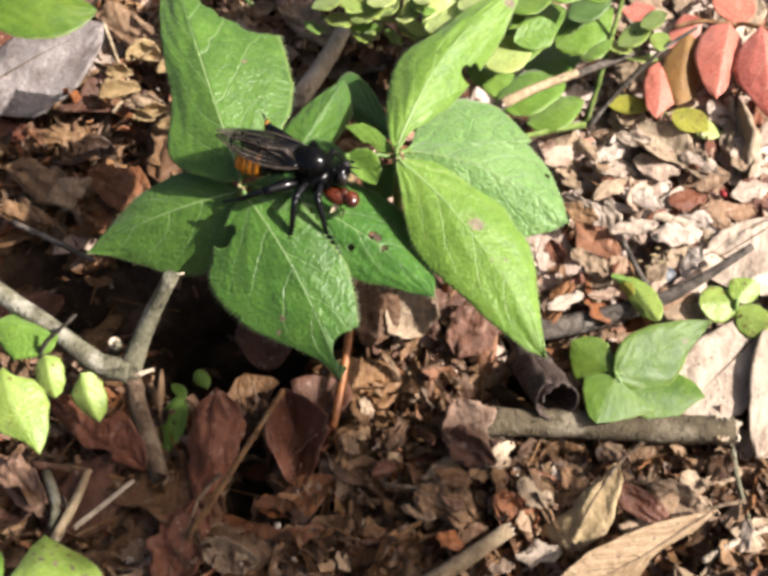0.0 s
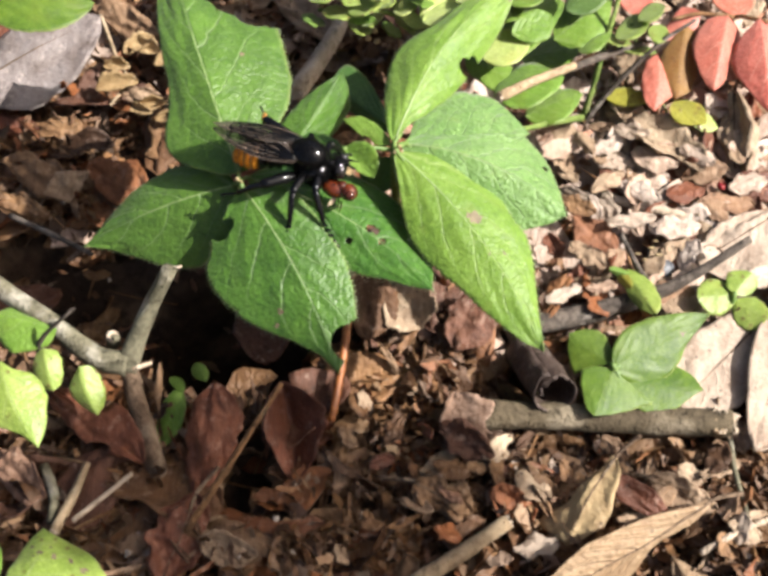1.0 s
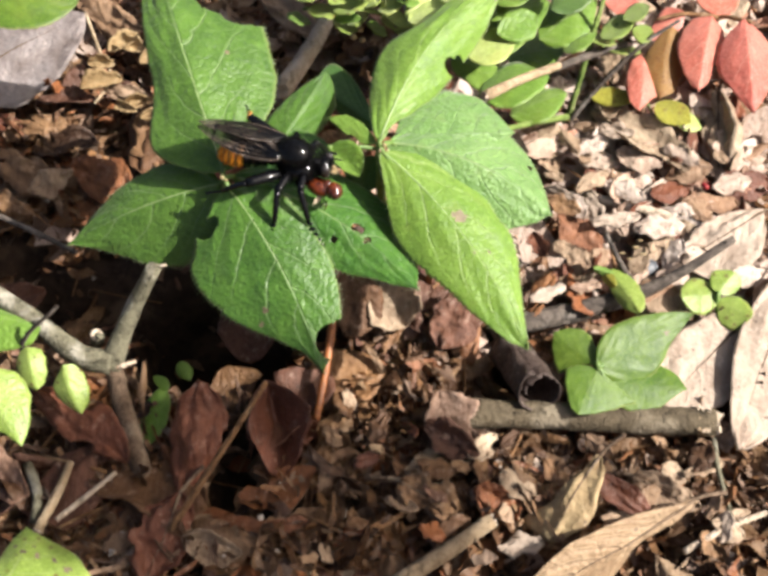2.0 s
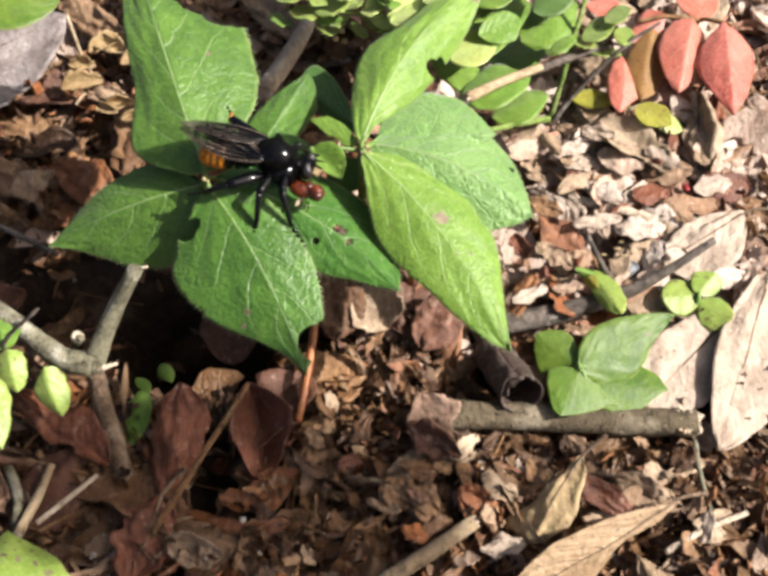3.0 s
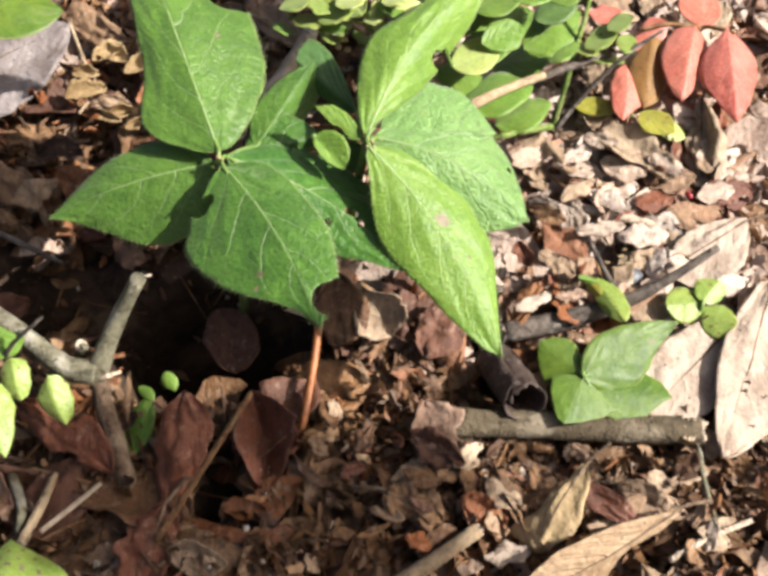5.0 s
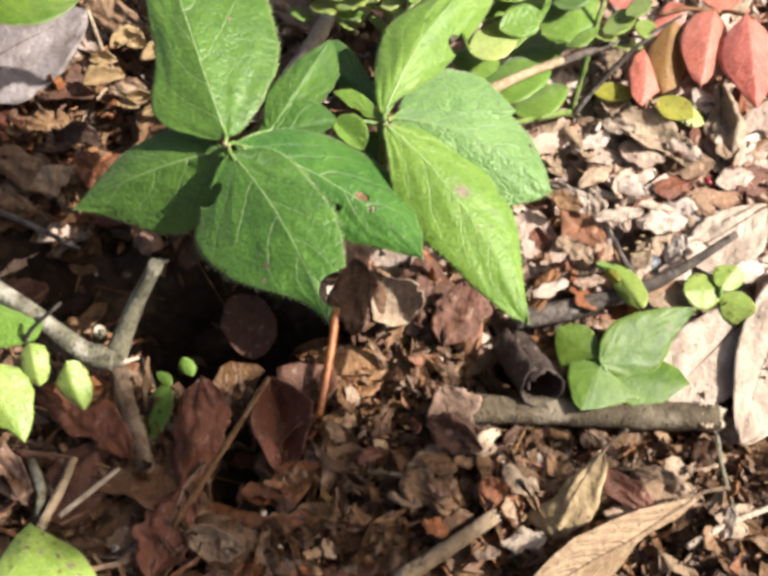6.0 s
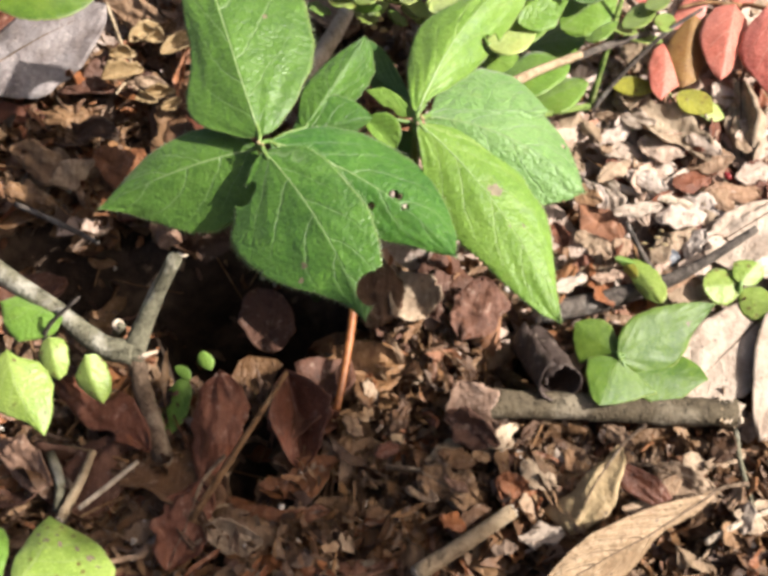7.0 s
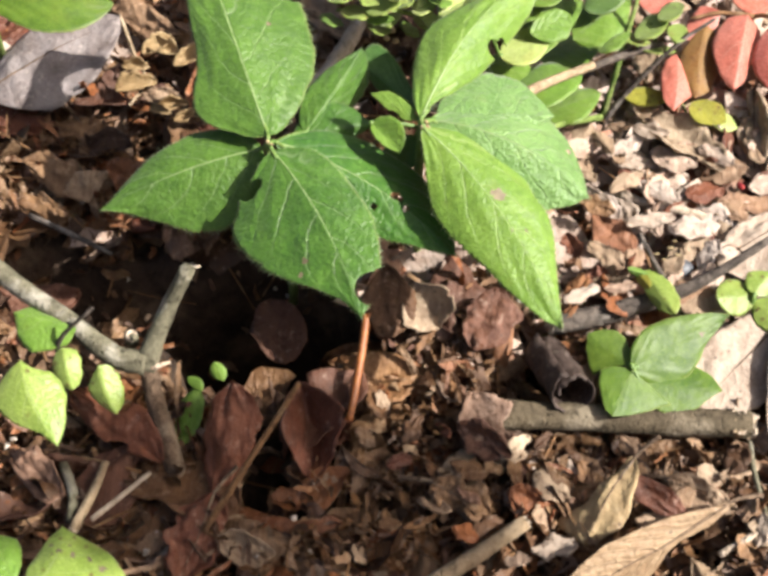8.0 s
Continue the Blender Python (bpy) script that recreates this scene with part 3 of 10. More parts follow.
def make_ground():
    line = [math.sinh(k / 90 * 8.4) / math.sinh(8.4) * 40 for k in range(-90, 91)]
    fine = [k * 0.004 for k in range(-60, 61)]
    xs = sorted(v for v in line if abs(v) > 0.244) + fine
    xs.sort()
    n = len(xs)
    verts = [(x, y, relief(x, y)) for y in xs for x in xs]
    faces = [(j * n + i, j * n + i + 1, (j + 1) * n + i + 1, (j + 1) * n + i) for j in range(n - 1) for i in range(n - 1)]
    data = bpy.data.meshes.new("ground")
    data.from_pydata(verts, [], faces)
    data.materials.append(SOIL)
    data.polygons.foreach_set("use_smooth", [True] * len(data.polygons))
    tagged(new("ground", data), "dark brown crumbly forest soil under leaf litter", "ground", kind="structure")


make_ground()


def flakes(name, label, material, count, size, where, seed, lift, category="leaf litter", slim=(0.18, 0.7), tilt=0.6, curl=0.5, cells=(6, 4)):
    """Broken, curled scraps of dead leaves, too many to count, in one mesh."""
    rnd = random.Random(seed)
    verts, faces = [], []
    for _ in range(count):
        x, y = where(rnd)
        if hollow(x, y) > 0.007 and rnd.random() < 0.93:
            continue
        l = rnd.uniform(*size) * rnd.choice((0.6, 0.8, 1.0, 1.0, 1.5))
        w = l * rnd.uniform(*slim)
        bend, skew = rnd.gauss(0, curl), rnd.uniform(-0.5, 0.5)
        m = Matrix.Translation((x, y, relief(x, y) + rnd.uniform(0.0, lift))) @ Euler((rnd.gauss(0, tilt), rnd.gauss(0, tilt), rnd.uniform(0, 6.28))).to_matrix().to_4x4()
        nu, nv = cells
        k0 = len(verts)
        edge = [rnd.uniform(0.6, 1.2) for _ in range(2 * (nu + 1))]
        blunt, ph = rnd.choice((2.0, 4.0, 8.0)), rnd.uniform(0, 6.28)
        for i in range(nu + 1):
            u = i / nu - 0.5
            env = (1 - abs(2 * u) ** blunt) ** 0.5 * 0.85 + 0.15
            for j in range(nv + 1):
                s = 2 * j / nv - 1
                ww = w * 0.5 * env * edge[i if s < 0 else i + nu + 1]
                px = u * l * (1 + 0.15 * edge[j]) + rnd.uniform(-0.05, 0.05) * l
                py = s * ww + skew * u * u * l + rnd.uniform(-0.06, 0.06) * w
                pz = bend * (px * px) / l * 0.8 + 0.5 * bend * py * py / w + 0.07 * l * math.sin(8 * u + 4 * s + ph) + rnd.uniform(-0.035, 0.035) * l
                verts.append(m @ Vector((px, py, pz)))
        for i in range(nu):
            for j in range(nv):
                a = k0 + i * (nv + 1) + j
                faces.append((a, a + nv + 1, a + nv + 2, a + 1))
    data = bpy.data.meshes.new(name)
    data.from_pydata(verts, [], faces)
    data.materials.append(material)
    data.polygons.foreach_set("use_smooth", [True] * len(data.polygons))
    return tagged(new(name, data), label, category, kind="stuff")


def anywhere(rnd):
    while True:
        x, y = rnd.uniform(-0.17, 0.17), rnd.uniform(-0.12, 0.22)
        if x < 0.04 or y < -0.01 or rnd.random() < 0.4:
            return x, y


def far_round(rnd):
    a, r = rnd.uniform(0, 6.28), 0.18 + 0.9 * rnd.random() ** 1.4
    return r * math.cos(a), r * math.sin(a)


# keeps the paled scraps to the ground that should look sunlit
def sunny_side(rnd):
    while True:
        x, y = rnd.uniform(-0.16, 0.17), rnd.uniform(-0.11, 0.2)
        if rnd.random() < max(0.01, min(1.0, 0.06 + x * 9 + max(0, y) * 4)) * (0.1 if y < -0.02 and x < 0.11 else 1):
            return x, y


def lower_side(rnd):
    while True:
        x, y = rnd.uniform(-0.13, 0.12), rnd.uniform(-0.105, 0.05)
        if (x > 0.0 and y < -0.015) or (x < 0.03 and rnd.random() < 0.3):
            return x, y


flakes("leaf_litter", "crumbled brown dead leaf scraps covering the soil", LITTER, 5200, (0.005, 0.016), anywhere, 11, 0.006, slim=(0.3, 0.85), tilt=0.32)
flakes("leaf_litter", "tan dead leaf scraps, made paler to look sunlit", PALE_LITTER, 3600, (0.006, 0.018), sunny_side, 12, 0.007, slim=(0.25, 0.8), tilt=0.2, curl=0.35)
flakes("leaf_litter", "fine shredded brown leaf crumbs", LITTER, 8000, (0.0016, 0.005), anywhere, 14, 0.009, cells=(4, 2))
flakes("leaf_litter", "dark crumbly leaf mould lying between dead leaves", DARK_LITTER, 8000, (0.0014, 0.0050), lower_side, 16, 0.0085, slim=(0.2, 0.9), tilt=0.8, cells=(4, 2))
flakes("leaf_litter", "dark torn shreds of rotting leaves", DARK_LITTER, 1800, (0.004, 0.014), lower_side, 17, 0.0095, slim=(0.06, 0.35), tilt=0.45, curl=0.8, cells=(6, 2))
flakes("leaf_litter", "fine leaf crumbs, made paler to look sunlit", PALE_LITTER, 6000, (0.0014, 0.0055), sunny_side, 18, 0.010, slim=(0.12, 0.8), tilt=0.5, cells=(4, 2))
flakes("leaf_litter", "shredded strips of brown dead leaves", LITTER, 2200, (0.004, 0.013), anywhere, 15, 0.010, slim=(0.07, 0.22), tilt=0.4)
flakes("leaf_litter", "brown dead leaf scraps thinly spread over soil", LITTER, 3500, (0.010, 0.030), far_round, 13, 0.010)


def crumbs():
    rnd = random.Random(4)
    bm = bmesh.new()
    for _ in range(300):
        x, y = anywhere(rnd)
        s = rnd.uniform(0.0004, 0.0012)
        m = Matrix.LocRotScale((x, y, relief(x, y) + rnd.uniform(0.003, 0.008)), Euler((rnd.random() * 3, rnd.random() * 3, 0)), (s * rnd.uniform(0.7, 1.5), s, s * 0.7))
        k = len(bm.verts)
        bmesh.ops.create_icosphere(bm, subdivisions=1, radius=1.0, matrix=m)
        bm.verts.ensure_lookup_table()
        for v in bm.verts[k:]:
            v.co += Vector([rnd.uniform(-0.35, 0.35) * s for _ in range(3)])
    tagged(part("grit", bm, GRIT, smooth=False), "pale specks of grit scattered over the litter", "grit", kind="stuff")


def needles():
    rnd = random.Random(9)
    bm = bmesh.new()
    for _ in range(330):
        x, y = anywhere(rnd)
        l, a = rnd.uniform(0.006, 0.022), rnd.uniform(0, 6.28)
        z = relief(x, y) + rnd.uniform(0.004, 0.010)
        d = Vector((math.cos(a), math.sin(a), rnd.uniform(-0.2, 0.2))) * l
        c = Vector((x, y, z))
        r = rnd.uniform(0.0002, 0.0005)
        tube([c - d / 2, c + Vector((0, 0, l * rnd.uniform(-0.05, 0.1))), c + d / 2], [r, r, r * 0.6], 5, 0, 0, bm, 2)
    tagged(part("twig_litter", bm, BROWN_STEM), "thin brown twig bits and stalks in the litter", "twigs", kind="stuff")


crumbs()
needles()


def scatter_leaves():
    """Whole dead leaves lying about, each a thing of its own."""
    rnd = random.Random(21)
    for k in range(170):
        x, y = rnd.uniform(-0.16, 0.16), rnd.uniform(-0.11, 0.2)
        if hollow(x, y) > 0.004:
            continue
        # paler leaves towards +x: the choice of colour helps the sunny side look lit
        lit_side = x * 9 + rnd.uniform(-0.4, 0.4) > 0.25
        mat = rnd.choice((TAN, CREAM, CREAM, BROWN, RUSSET, TAN)) if lit_side and (y > -0.03 or x > 0.1) else rnd.choice((TAN, BROWN, GREY, BROWN, UMBER)) if lit_side else rnd.choice((BROWN, BROWN, UMBER, RUSSET, BROWN, UMBER))
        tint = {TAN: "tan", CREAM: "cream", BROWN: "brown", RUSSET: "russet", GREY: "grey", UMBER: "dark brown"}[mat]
        l, a = rnd.uniform(0.007, 0.017), rnd.uniform(0, 6.28)
        w = l * rnd.uniform(0.3, 0.6)
        d, s = Vector((math.cos(a), math.sin(a), rnd.uniform(-0.18, 0.18))), Vector((-math.sin(a), math.cos(a), rnd.uniform(-0.22, 0.22)))
        c = Vector((x, y, relief(x, y) + rnd.uniform(0.004, 0.010)))
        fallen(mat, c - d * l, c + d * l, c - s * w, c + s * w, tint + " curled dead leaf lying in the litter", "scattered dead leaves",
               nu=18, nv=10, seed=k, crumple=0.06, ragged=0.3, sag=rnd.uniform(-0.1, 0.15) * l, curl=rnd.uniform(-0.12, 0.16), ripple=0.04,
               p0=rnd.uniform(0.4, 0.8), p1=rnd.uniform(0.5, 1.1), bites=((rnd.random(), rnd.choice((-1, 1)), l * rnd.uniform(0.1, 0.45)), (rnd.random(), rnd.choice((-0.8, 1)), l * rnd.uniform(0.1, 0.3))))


scatter_leaves()

# ---------------------------------------------------------------- plants, sticks and large dead leaves
seedling = thing("shrub_seedling", (-0.0274, -0.0071, 0), "green leafy shrub seedling with large insect-bitten leaves in litter", "plant")
stem_on(seedling, STEM, [(-0.0234, -0.0031, -0.014), (-0.0254, -0.0051, 0.02), (-0.0314, -0.0071, 0.05)], [0.0013, 0.0012, 0.0009])
leaf_on(seedling, GREEN, (-0.0315, -0.0050, 0.0510), (-0.0513, 0.0539, 0.0600), (-0.0532, 0.0207, 0.0544), (-0.0224, 0.0312, 0.0534), wide=0.5, lw=(0.52, 0.85, 1.00, 0.99, 0.86, 0.74, 0.67, 0.64, 0.61, 0.58, 0.54, 0.49, 0.43, 0.34, 0.23), rw=(0.34, 0.54, 0.68, 0.80, 0.88, 0.95, 0.98, 1.00, 1.00, 0.99, 0.94, 0.87, 0.77, 0.60, 0.40), bow=-0.0106, nips=((0.0438, 0.0158, 0.0050), (0.0476, 0.0110, 0.0048), (0.0410, 0.0192, 0.0026), (0.0505, 0.0072, 0.0036),), nu=128, nv=40, ragged=0.02, fringe=620, n_teeth=42, quilt=0.003, sag=0.003, arch=0.02, teeth=0.02, seed=3, ripple=0.01, stains=((0.0300, 0.0090, 0.0005),), label="bitten oval green leaf", stalk=(-0.0314, -0.0071, 0.05))
side_leaf = \
leaf_on(seedling, GREEN, (-0.0326, -0.0050, 0.0465), (-0.0682, -0.0101, 0.0310), (-0.0452, -0.0194, 0.0307), (-0.0528, -0.0002, 0.0419), wide=0.5, lw=(0.54, 0.75, 0.86, 0.94, 0.98, 1.00, 0.97, 0.92, 0.84, 0.72, 0.58, 0.45, 0.32, 0.20, 0.10), rw=(0.54, 0.71, 0.88, 0.94, 1.00, 1.00, 0.94, 0.90, 0.83, 0.76, 0.67, 0.55, 0.43, 0.27, 0.12), bow=0.0369, nu=128, nv=40, ragged=0.02, fringe=620, n_teeth=42, quilt=0.004, sag=0.001, arch=0.05, seed=4, ripple=0.012, teeth=0.065, stalk=(-0.0314, -0.0071, 0.05))
front_leaf = \
leaf_on(seedling, GREEN, (-0.0303, -0.0089, 0.0500), (-0.0095, -0.0457, 0.0340), (-0.0358, -0.0335, 0.0354), (-0.0113, -0.0238, 0.0451), wide=0.5, lw=(0.36, 0.65, 0.80, 0.93, 0.99, 1.00, 0.98, 0.90, 0.82, 0.70, 0.57, 0.42, 0.29, 0.16, 0.08), rw=(0.63, 0.78, 0.86, 0.91, 0.96, 0.98, 1.00, 0.99, 0.96, 0.92, 0.88, 0.81, 0.72, 0.57, 0.32), bow=0.0531, nips=((0.0053, -0.0090, 0.0023), (0.0051, -0.0067, 0.0014), (0.0403, 0.0050, 0.0037), (0.0383, 0.0079, 0.0016),), nu=128, nv=40, ragged=0.02, fringe=620, n_teeth=42, quilt=0.004, sag=0.001, arch=0.03, seed=5, ripple=0.01, teeth=0.065, stains=((0.0275, -0.0048, 0.0008), (0.0300, -0.0070, 0.0006)), label="pointed green leaf with a bitten edge", stalk=(-0.0314, -0.0071, 0.05))
leaf_on(seedling, GREEN, (-0.0295, -0.0043, 0.0480), (0.0103, -0.0302, 0.0420), (-0.0028, -0.0064, 0.0439), (-0.0144, -0.0241, 0.0429), wide=0.5, lw=(0.56, 0.82, 0.90, 0.95, 0.99, 0.99, 1.00, 0.98, 0.96, 0.94, 0.86, 0.76, 0.66, 0.49, 0.32), rw=(0.29, 0.57, 0.73, 0.85, 0.95, 0.99, 1.00, 0.98, 0.96, 0.98, 0.91, 0.73, 0.54, 0.40, 0.21), bow=-0.0876, nips=((0.0286, -0.0052, 0.0010), (0.0299, -0.0053, 0.0008), (0.0324, -0.0038, 0.0008), (0.0262, -0.0003, 0.0007),), nu=128, nv=40, ragged=0.02, fringe=620, n_teeth=42, quilt=0.004, sag=0.0, arch=0.04, seed=6, ripple=0.004, teeth=0.065, label="green leaf with round holes", stalk=(-0.0314, -0.0071, 0.05))
leaf_on(seedling, GREEN, (-0.023, 0.0032, 0.044), (-0.0099, 0.026, 0.05), (-0.0231, 0.0148, 0.046), (-0.0091, 0.019, 0.041), wide=0.45, p0=0.7, p1=0.9, sag=0.001, seed=7, ragged=0.04, ripple=0.012, teeth=0.05, stalk=(-0.0301, -0.0028, 0.046))
leaf_on(seedling, GREEN, (-0.026, 0.0016, 0.043), (-0.0079, 0.0057, 0.045), (-0.018, 0.0113, 0.046), (-0.0148, 0.0025, 0.042), wide=0.5, p0=0.6, p1=0.8, sag=0.001, seed=8, ragged=0.05, ripple=0.012, teeth=0.06, n_teeth=12, nu=24, nv=12, stalk=(-0.0301, -0.0028, 0.046))
sister = thing("shrub_seedling", (0.002, -0.0001, 0), "light green leafy shrub seedling in full sun", "plant")
stem_on(sister, STEM, [(0.0050, 0.0039, -0.014), (0.0030, 0.0019, 0.02), (0.0023, 0.0002, 0.052)], [0.0013, 0.0012, 0.0009])
leaf_on(sister, LIME, (0.0023, 0.0016, 0.0530), (0.0325, 0.0500, 0.0570), (0.0105, 0.0299, 0.0581), (0.0241, 0.0218, 0.0534), wide=0.5, lw=(0.39, 0.58, 0.74, 0.87, 0.96, 1.00, 0.96, 0.81, 0.64, 0.57, 0.54, 0.50, 0.43, 0.36, 0.17), rw=(0.11, 0.30, 0.53, 0.69, 0.83, 0.93, 0.99, 1.00, 0.99, 0.95, 0.89, 0.80, 0.65, 0.47, 0.26), bow=-0.0716, nips=((0.0281, 0.0025, 0.0019), (0.0308, 0.0033, 0.0014),), nu=128, nv=40, ragged=0.02, fringe=620, n_teeth=42, sag=0.002, quilt=0.003, arch=0.06, seed=13, ripple=0.012, teeth=0.015, stains=((0.0510, 0.0, 0.0016), (0.0525, -0.0010, 0.0012)), label="light green oval leaf with a bite", stalk=(0.0023, 0.0002, 0.052))
leaf_on(sister, SILVERY, (0.0043, 0.0030, 0.0510), (0.0401, -0.0107, 0.0430), (0.0282, 0.0118, 0.0469), (0.0170, -0.0155, 0.0437), wide=0.5, lw=(0.38, 0.61, 0.82, 0.88, 0.94, 1.00, 1.00, 1.00, 0.97, 0.95, 0.88, 0.79, 0.65, 0.46, 0.26), rw=(0.28, 0.51, 0.67, 0.82, 0.91, 0.96, 1.00, 1.00, 0.95, 0.90, 0.82, 0.71, 0.60, 0.44, 0.26), bow=-0.0575, nips=((0.0309, -0.0108, 0.0007),), nu=128, nv=40, ragged=0.02, fringe=620, n_teeth=42, sag=0.003, arch=0.08, quilt=0.006, seed=14, teeth=0.065, ripple=0.008, stalk=(0.0023, 0.0002, 0.052))
leaf_on(sister, SILVERY, (0.0059, 0.0044, 0.0500), (0.0329, 0.0093, 0.0475), (0.0167, 0.0216, 0.0491), (0.0200, 0.0025, 0.0465), wide=0.5, lw=(0.37, 0.48, 0.59, 0.68, 0.77, 0.86, 0.92, 0.98, 1.00, 0.98, 0.96, 0.88, 0.78, 0.58, 0.30), rw=(0.27, 0.52, 0.65, 0.79, 0.92, 0.95, 0.97, 1.00, 0.94, 0.85, 0.77, 0.68, 0.53, 0.35, 0.18), nu=60, nv=30, ragged=0.02, sag=0.001, arch=0.04, quilt=0.004, seed=15, ripple=0.01, n_teeth=20, stalk=(0.0023, 0.0002, 0.052))
leaf_on(sister, LIME, (0.0029, -0.0008, 0.0525), (0.0330, -0.0419, 0.0370), (0.0091, -0.0279, 0.0448), (0.0276, -0.0148, 0.0461), wide=0.5, lw=(0.28, 0.49, 0.69, 0.85, 0.96, 1.00, 1.00, 0.95, 0.89, 0.81, 0.73, 0.64, 0.53, 0.40, 0.25), rw=(0.46, 0.74, 0.93, 0.96, 1.00, 0.96, 0.92, 0.90, 0.89, 0.80, 0.68, 0.54, 0.39, 0.24, 0.12), bow=0.0549, stains=((0.0219, 0.0050, 0.0016), (0.0208, 0.0041, 0.0007), (0.0302, 0.0025, 0.0004), (0.0316, 0.0057, 0.0004),), nu=128, nv=40, ragged=0.02, fringe=620, n_teeth=42, sag=0.002, quilt=0.003, arch=0.05, seed=16, ripple=0.01, teeth=0.065, label="long pointed light green leaf with a brown spot", stalk=(0.0023, 0.0002, 0.052))
leaf_on(sister, DEEP, (0.0019, 0.0196, 0.038), (-0.0125, 0.0315, 0.04), (-0.0067, 0.0364, 0.041), (-0.0049, 0.0233, 0.036), wide=0.5, p0=0.6, p1=0.7, seed=17, stalk=(0.0024, 0.0073, 0.044))
leaf_on(sister, LIME, (0.0019, 0.0019, 0.0515), (-0.0091, 0.0090, 0.0525), (-0.0043, 0.0044, 0.0513), (-0.0022, 0.0074, 0.0532), wide=0.5, lw=(0.26, 0.51, 0.77, 1.00, 0.98, 0.95, 0.93, 0.90, 0.88, 0.81, 0.67, 0.54, 0.40, 0.27, 0.21), rw=(0.19, 0.39, 0.58, 0.67, 0.76, 0.85, 0.94, 1.00, 0.98, 0.97, 0.95, 0.93, 0.76, 0.51, 0.25), nu=26, nv=12, seed=18, teeth=0.10, n_teeth=9, quilt=0.002, ripple=0.005, nips=((0.0060, -0.0030, 0.0022),), stalk=(0.0024, 0.0038, 0.048))
leaf_on(sister, LIME, (-0.0088, 0.0044, 0.0480), (-0.0021, -0.0033, 0.0470), (-0.0024, 0.0028, 0.0505), (-0.0069, -0.0007, 0.0475), wide=0.5, lw=(0.50, 0.63, 0.76, 0.87, 0.90, 0.94, 0.97, 1.00, 0.98, 0.93, 0.88, 0.83, 0.76, 0.59, 0.41), rw=(0.32, 0.64, 0.78, 0.85, 0.92, 0.99, 1.00, 0.98, 0.97, 0.95, 0.90, 0.75, 0.60, 0.44, 0.22), seed=19, nu=24, nv=12, stalk=(0.0024, 0.0073, 0.044))
leaf_on(sister, DEEP, (0.0018, 0.0124, 0.036), (-0.0016, 0.0046, 0.032), (0.0053, 0.0081, 0.034), (-0.0056, 0.0087, 0.036), wide=0.5, p0=0.6, p1=0.7, seed=20, nu=20, nv=10, stalk=(0.0024, 0.0073, 0.044))
creeper = thing("low_shrub", (0.017, 0.0946, 0), "small shrub with round yellow-green leaves", "plant")
stem_on(creeper, STEM, [(0.0169, 0.0915, 0), (0.009, 0.0732, 0.018), (0.004, 0.0633, 0.034), (0.0007, 0.0602, 0.048)], [0.00112, 0.00093, 0.00077, 0.00062])
stem_on(creeper, STEM, [(0.004, 0.0633, 0.034), (-0.0055, 0.0584, 0.04), (-0.0164, 0.0539, 0.044)], [0.00066, 0.00054, 0.00042], name="branch")
stem_on(creeper, STEM, [(0.0089, 0.071, 0.02), (0.0162, 0.0651, 0.034), (0.0194, 0.063, 0.044)], [0.00069, 0.00055, 0.00042], name="branch")
leaf_on(creeper, YELLOW_GREEN, (-0.0091, 0.0457, 0.051), (-0.0001, 0.0506, 0.051), (-0.0056, 0.0542, 0.049), (-0.0036, 0.0423, 0.053), seed=30, ragged=0.12, p1=0.5, ripple=0.03, wide=0.5, p0=0.6, teeth=0.012, nu=22, nv=10)
leaf_on(creeper, YELLOW_GREEN, (-0.015, 0.047, 0.05), (-0.0073, 0.0457, 0.05), (-0.0111, 0.0511, 0.048), (-0.0112, 0.0416, 0.052), seed=31, ragged=0.12, p1=0.6, ripple=0.03, wide=0.5, p0=0.6, teeth=0.012, nu=22, nv=10)
leaf_on(creeper, PALE_GREEN, (0.0022, 0.0454, 0.051), (0.0082, 0.0489, 0.051), (0.0046, 0.0521, 0.049), (0.0058, 0.0423, 0.053), seed=32, ragged=0.12, p1=0.7, ripple=0.03, wide=0.5, p0=0.6, teeth=0.012, nu=22, nv=10)
leaf_on(creeper, YELLOW_GREEN, (0.0028, 0.0498, 0.045), (0.0102, 0.047, 0.045), (0.0071, 0.0533, 0.043), (0.0059, 0.0436, 0.047), seed=33, ragged=0.12, p1=0.8, ripple=0.03, wide=0.5, p0=0.6, teeth=0.012, nu=22, nv=10)
leaf_on(creeper, PALE_GREEN, (0.0093, 0.0398, 0.053), (0.019, 0.0473, 0.053), (0.0129, 0.0496, 0.051), (0.0153, 0.0375, 0.055), seed=34, ragged=0.12, p1=0.5, ripple=0.03, wide=0.5, p0=0.6, teeth=0.012, nu=22, nv=10)
leaf_on(creeper, PALE_GREEN, (0.0171, 0.0447, 0.055), (0.0254, 0.0516, 0.055), (0.0201, 0.054, 0.053), (0.0222, 0.0423, 0.057), seed=35, ragged=0.12, p1=0.6, ripple=0.03, wide=0.5, p0=0.6, teeth=0.012, nu=22, nv=10)
leaf_on(creeper, YELLOW_GREEN, (-0.018, 0.0473, 0.053), (-0.0101, 0.0522, 0.053), (-0.0151, 0.055, 0.051), (-0.013, 0.0445, 0.055), seed=36, ragged=0.12, p1=0.7, ripple=0.03, wide=0.5, p0=0.6, teeth=0.012, nu=22, nv=10)
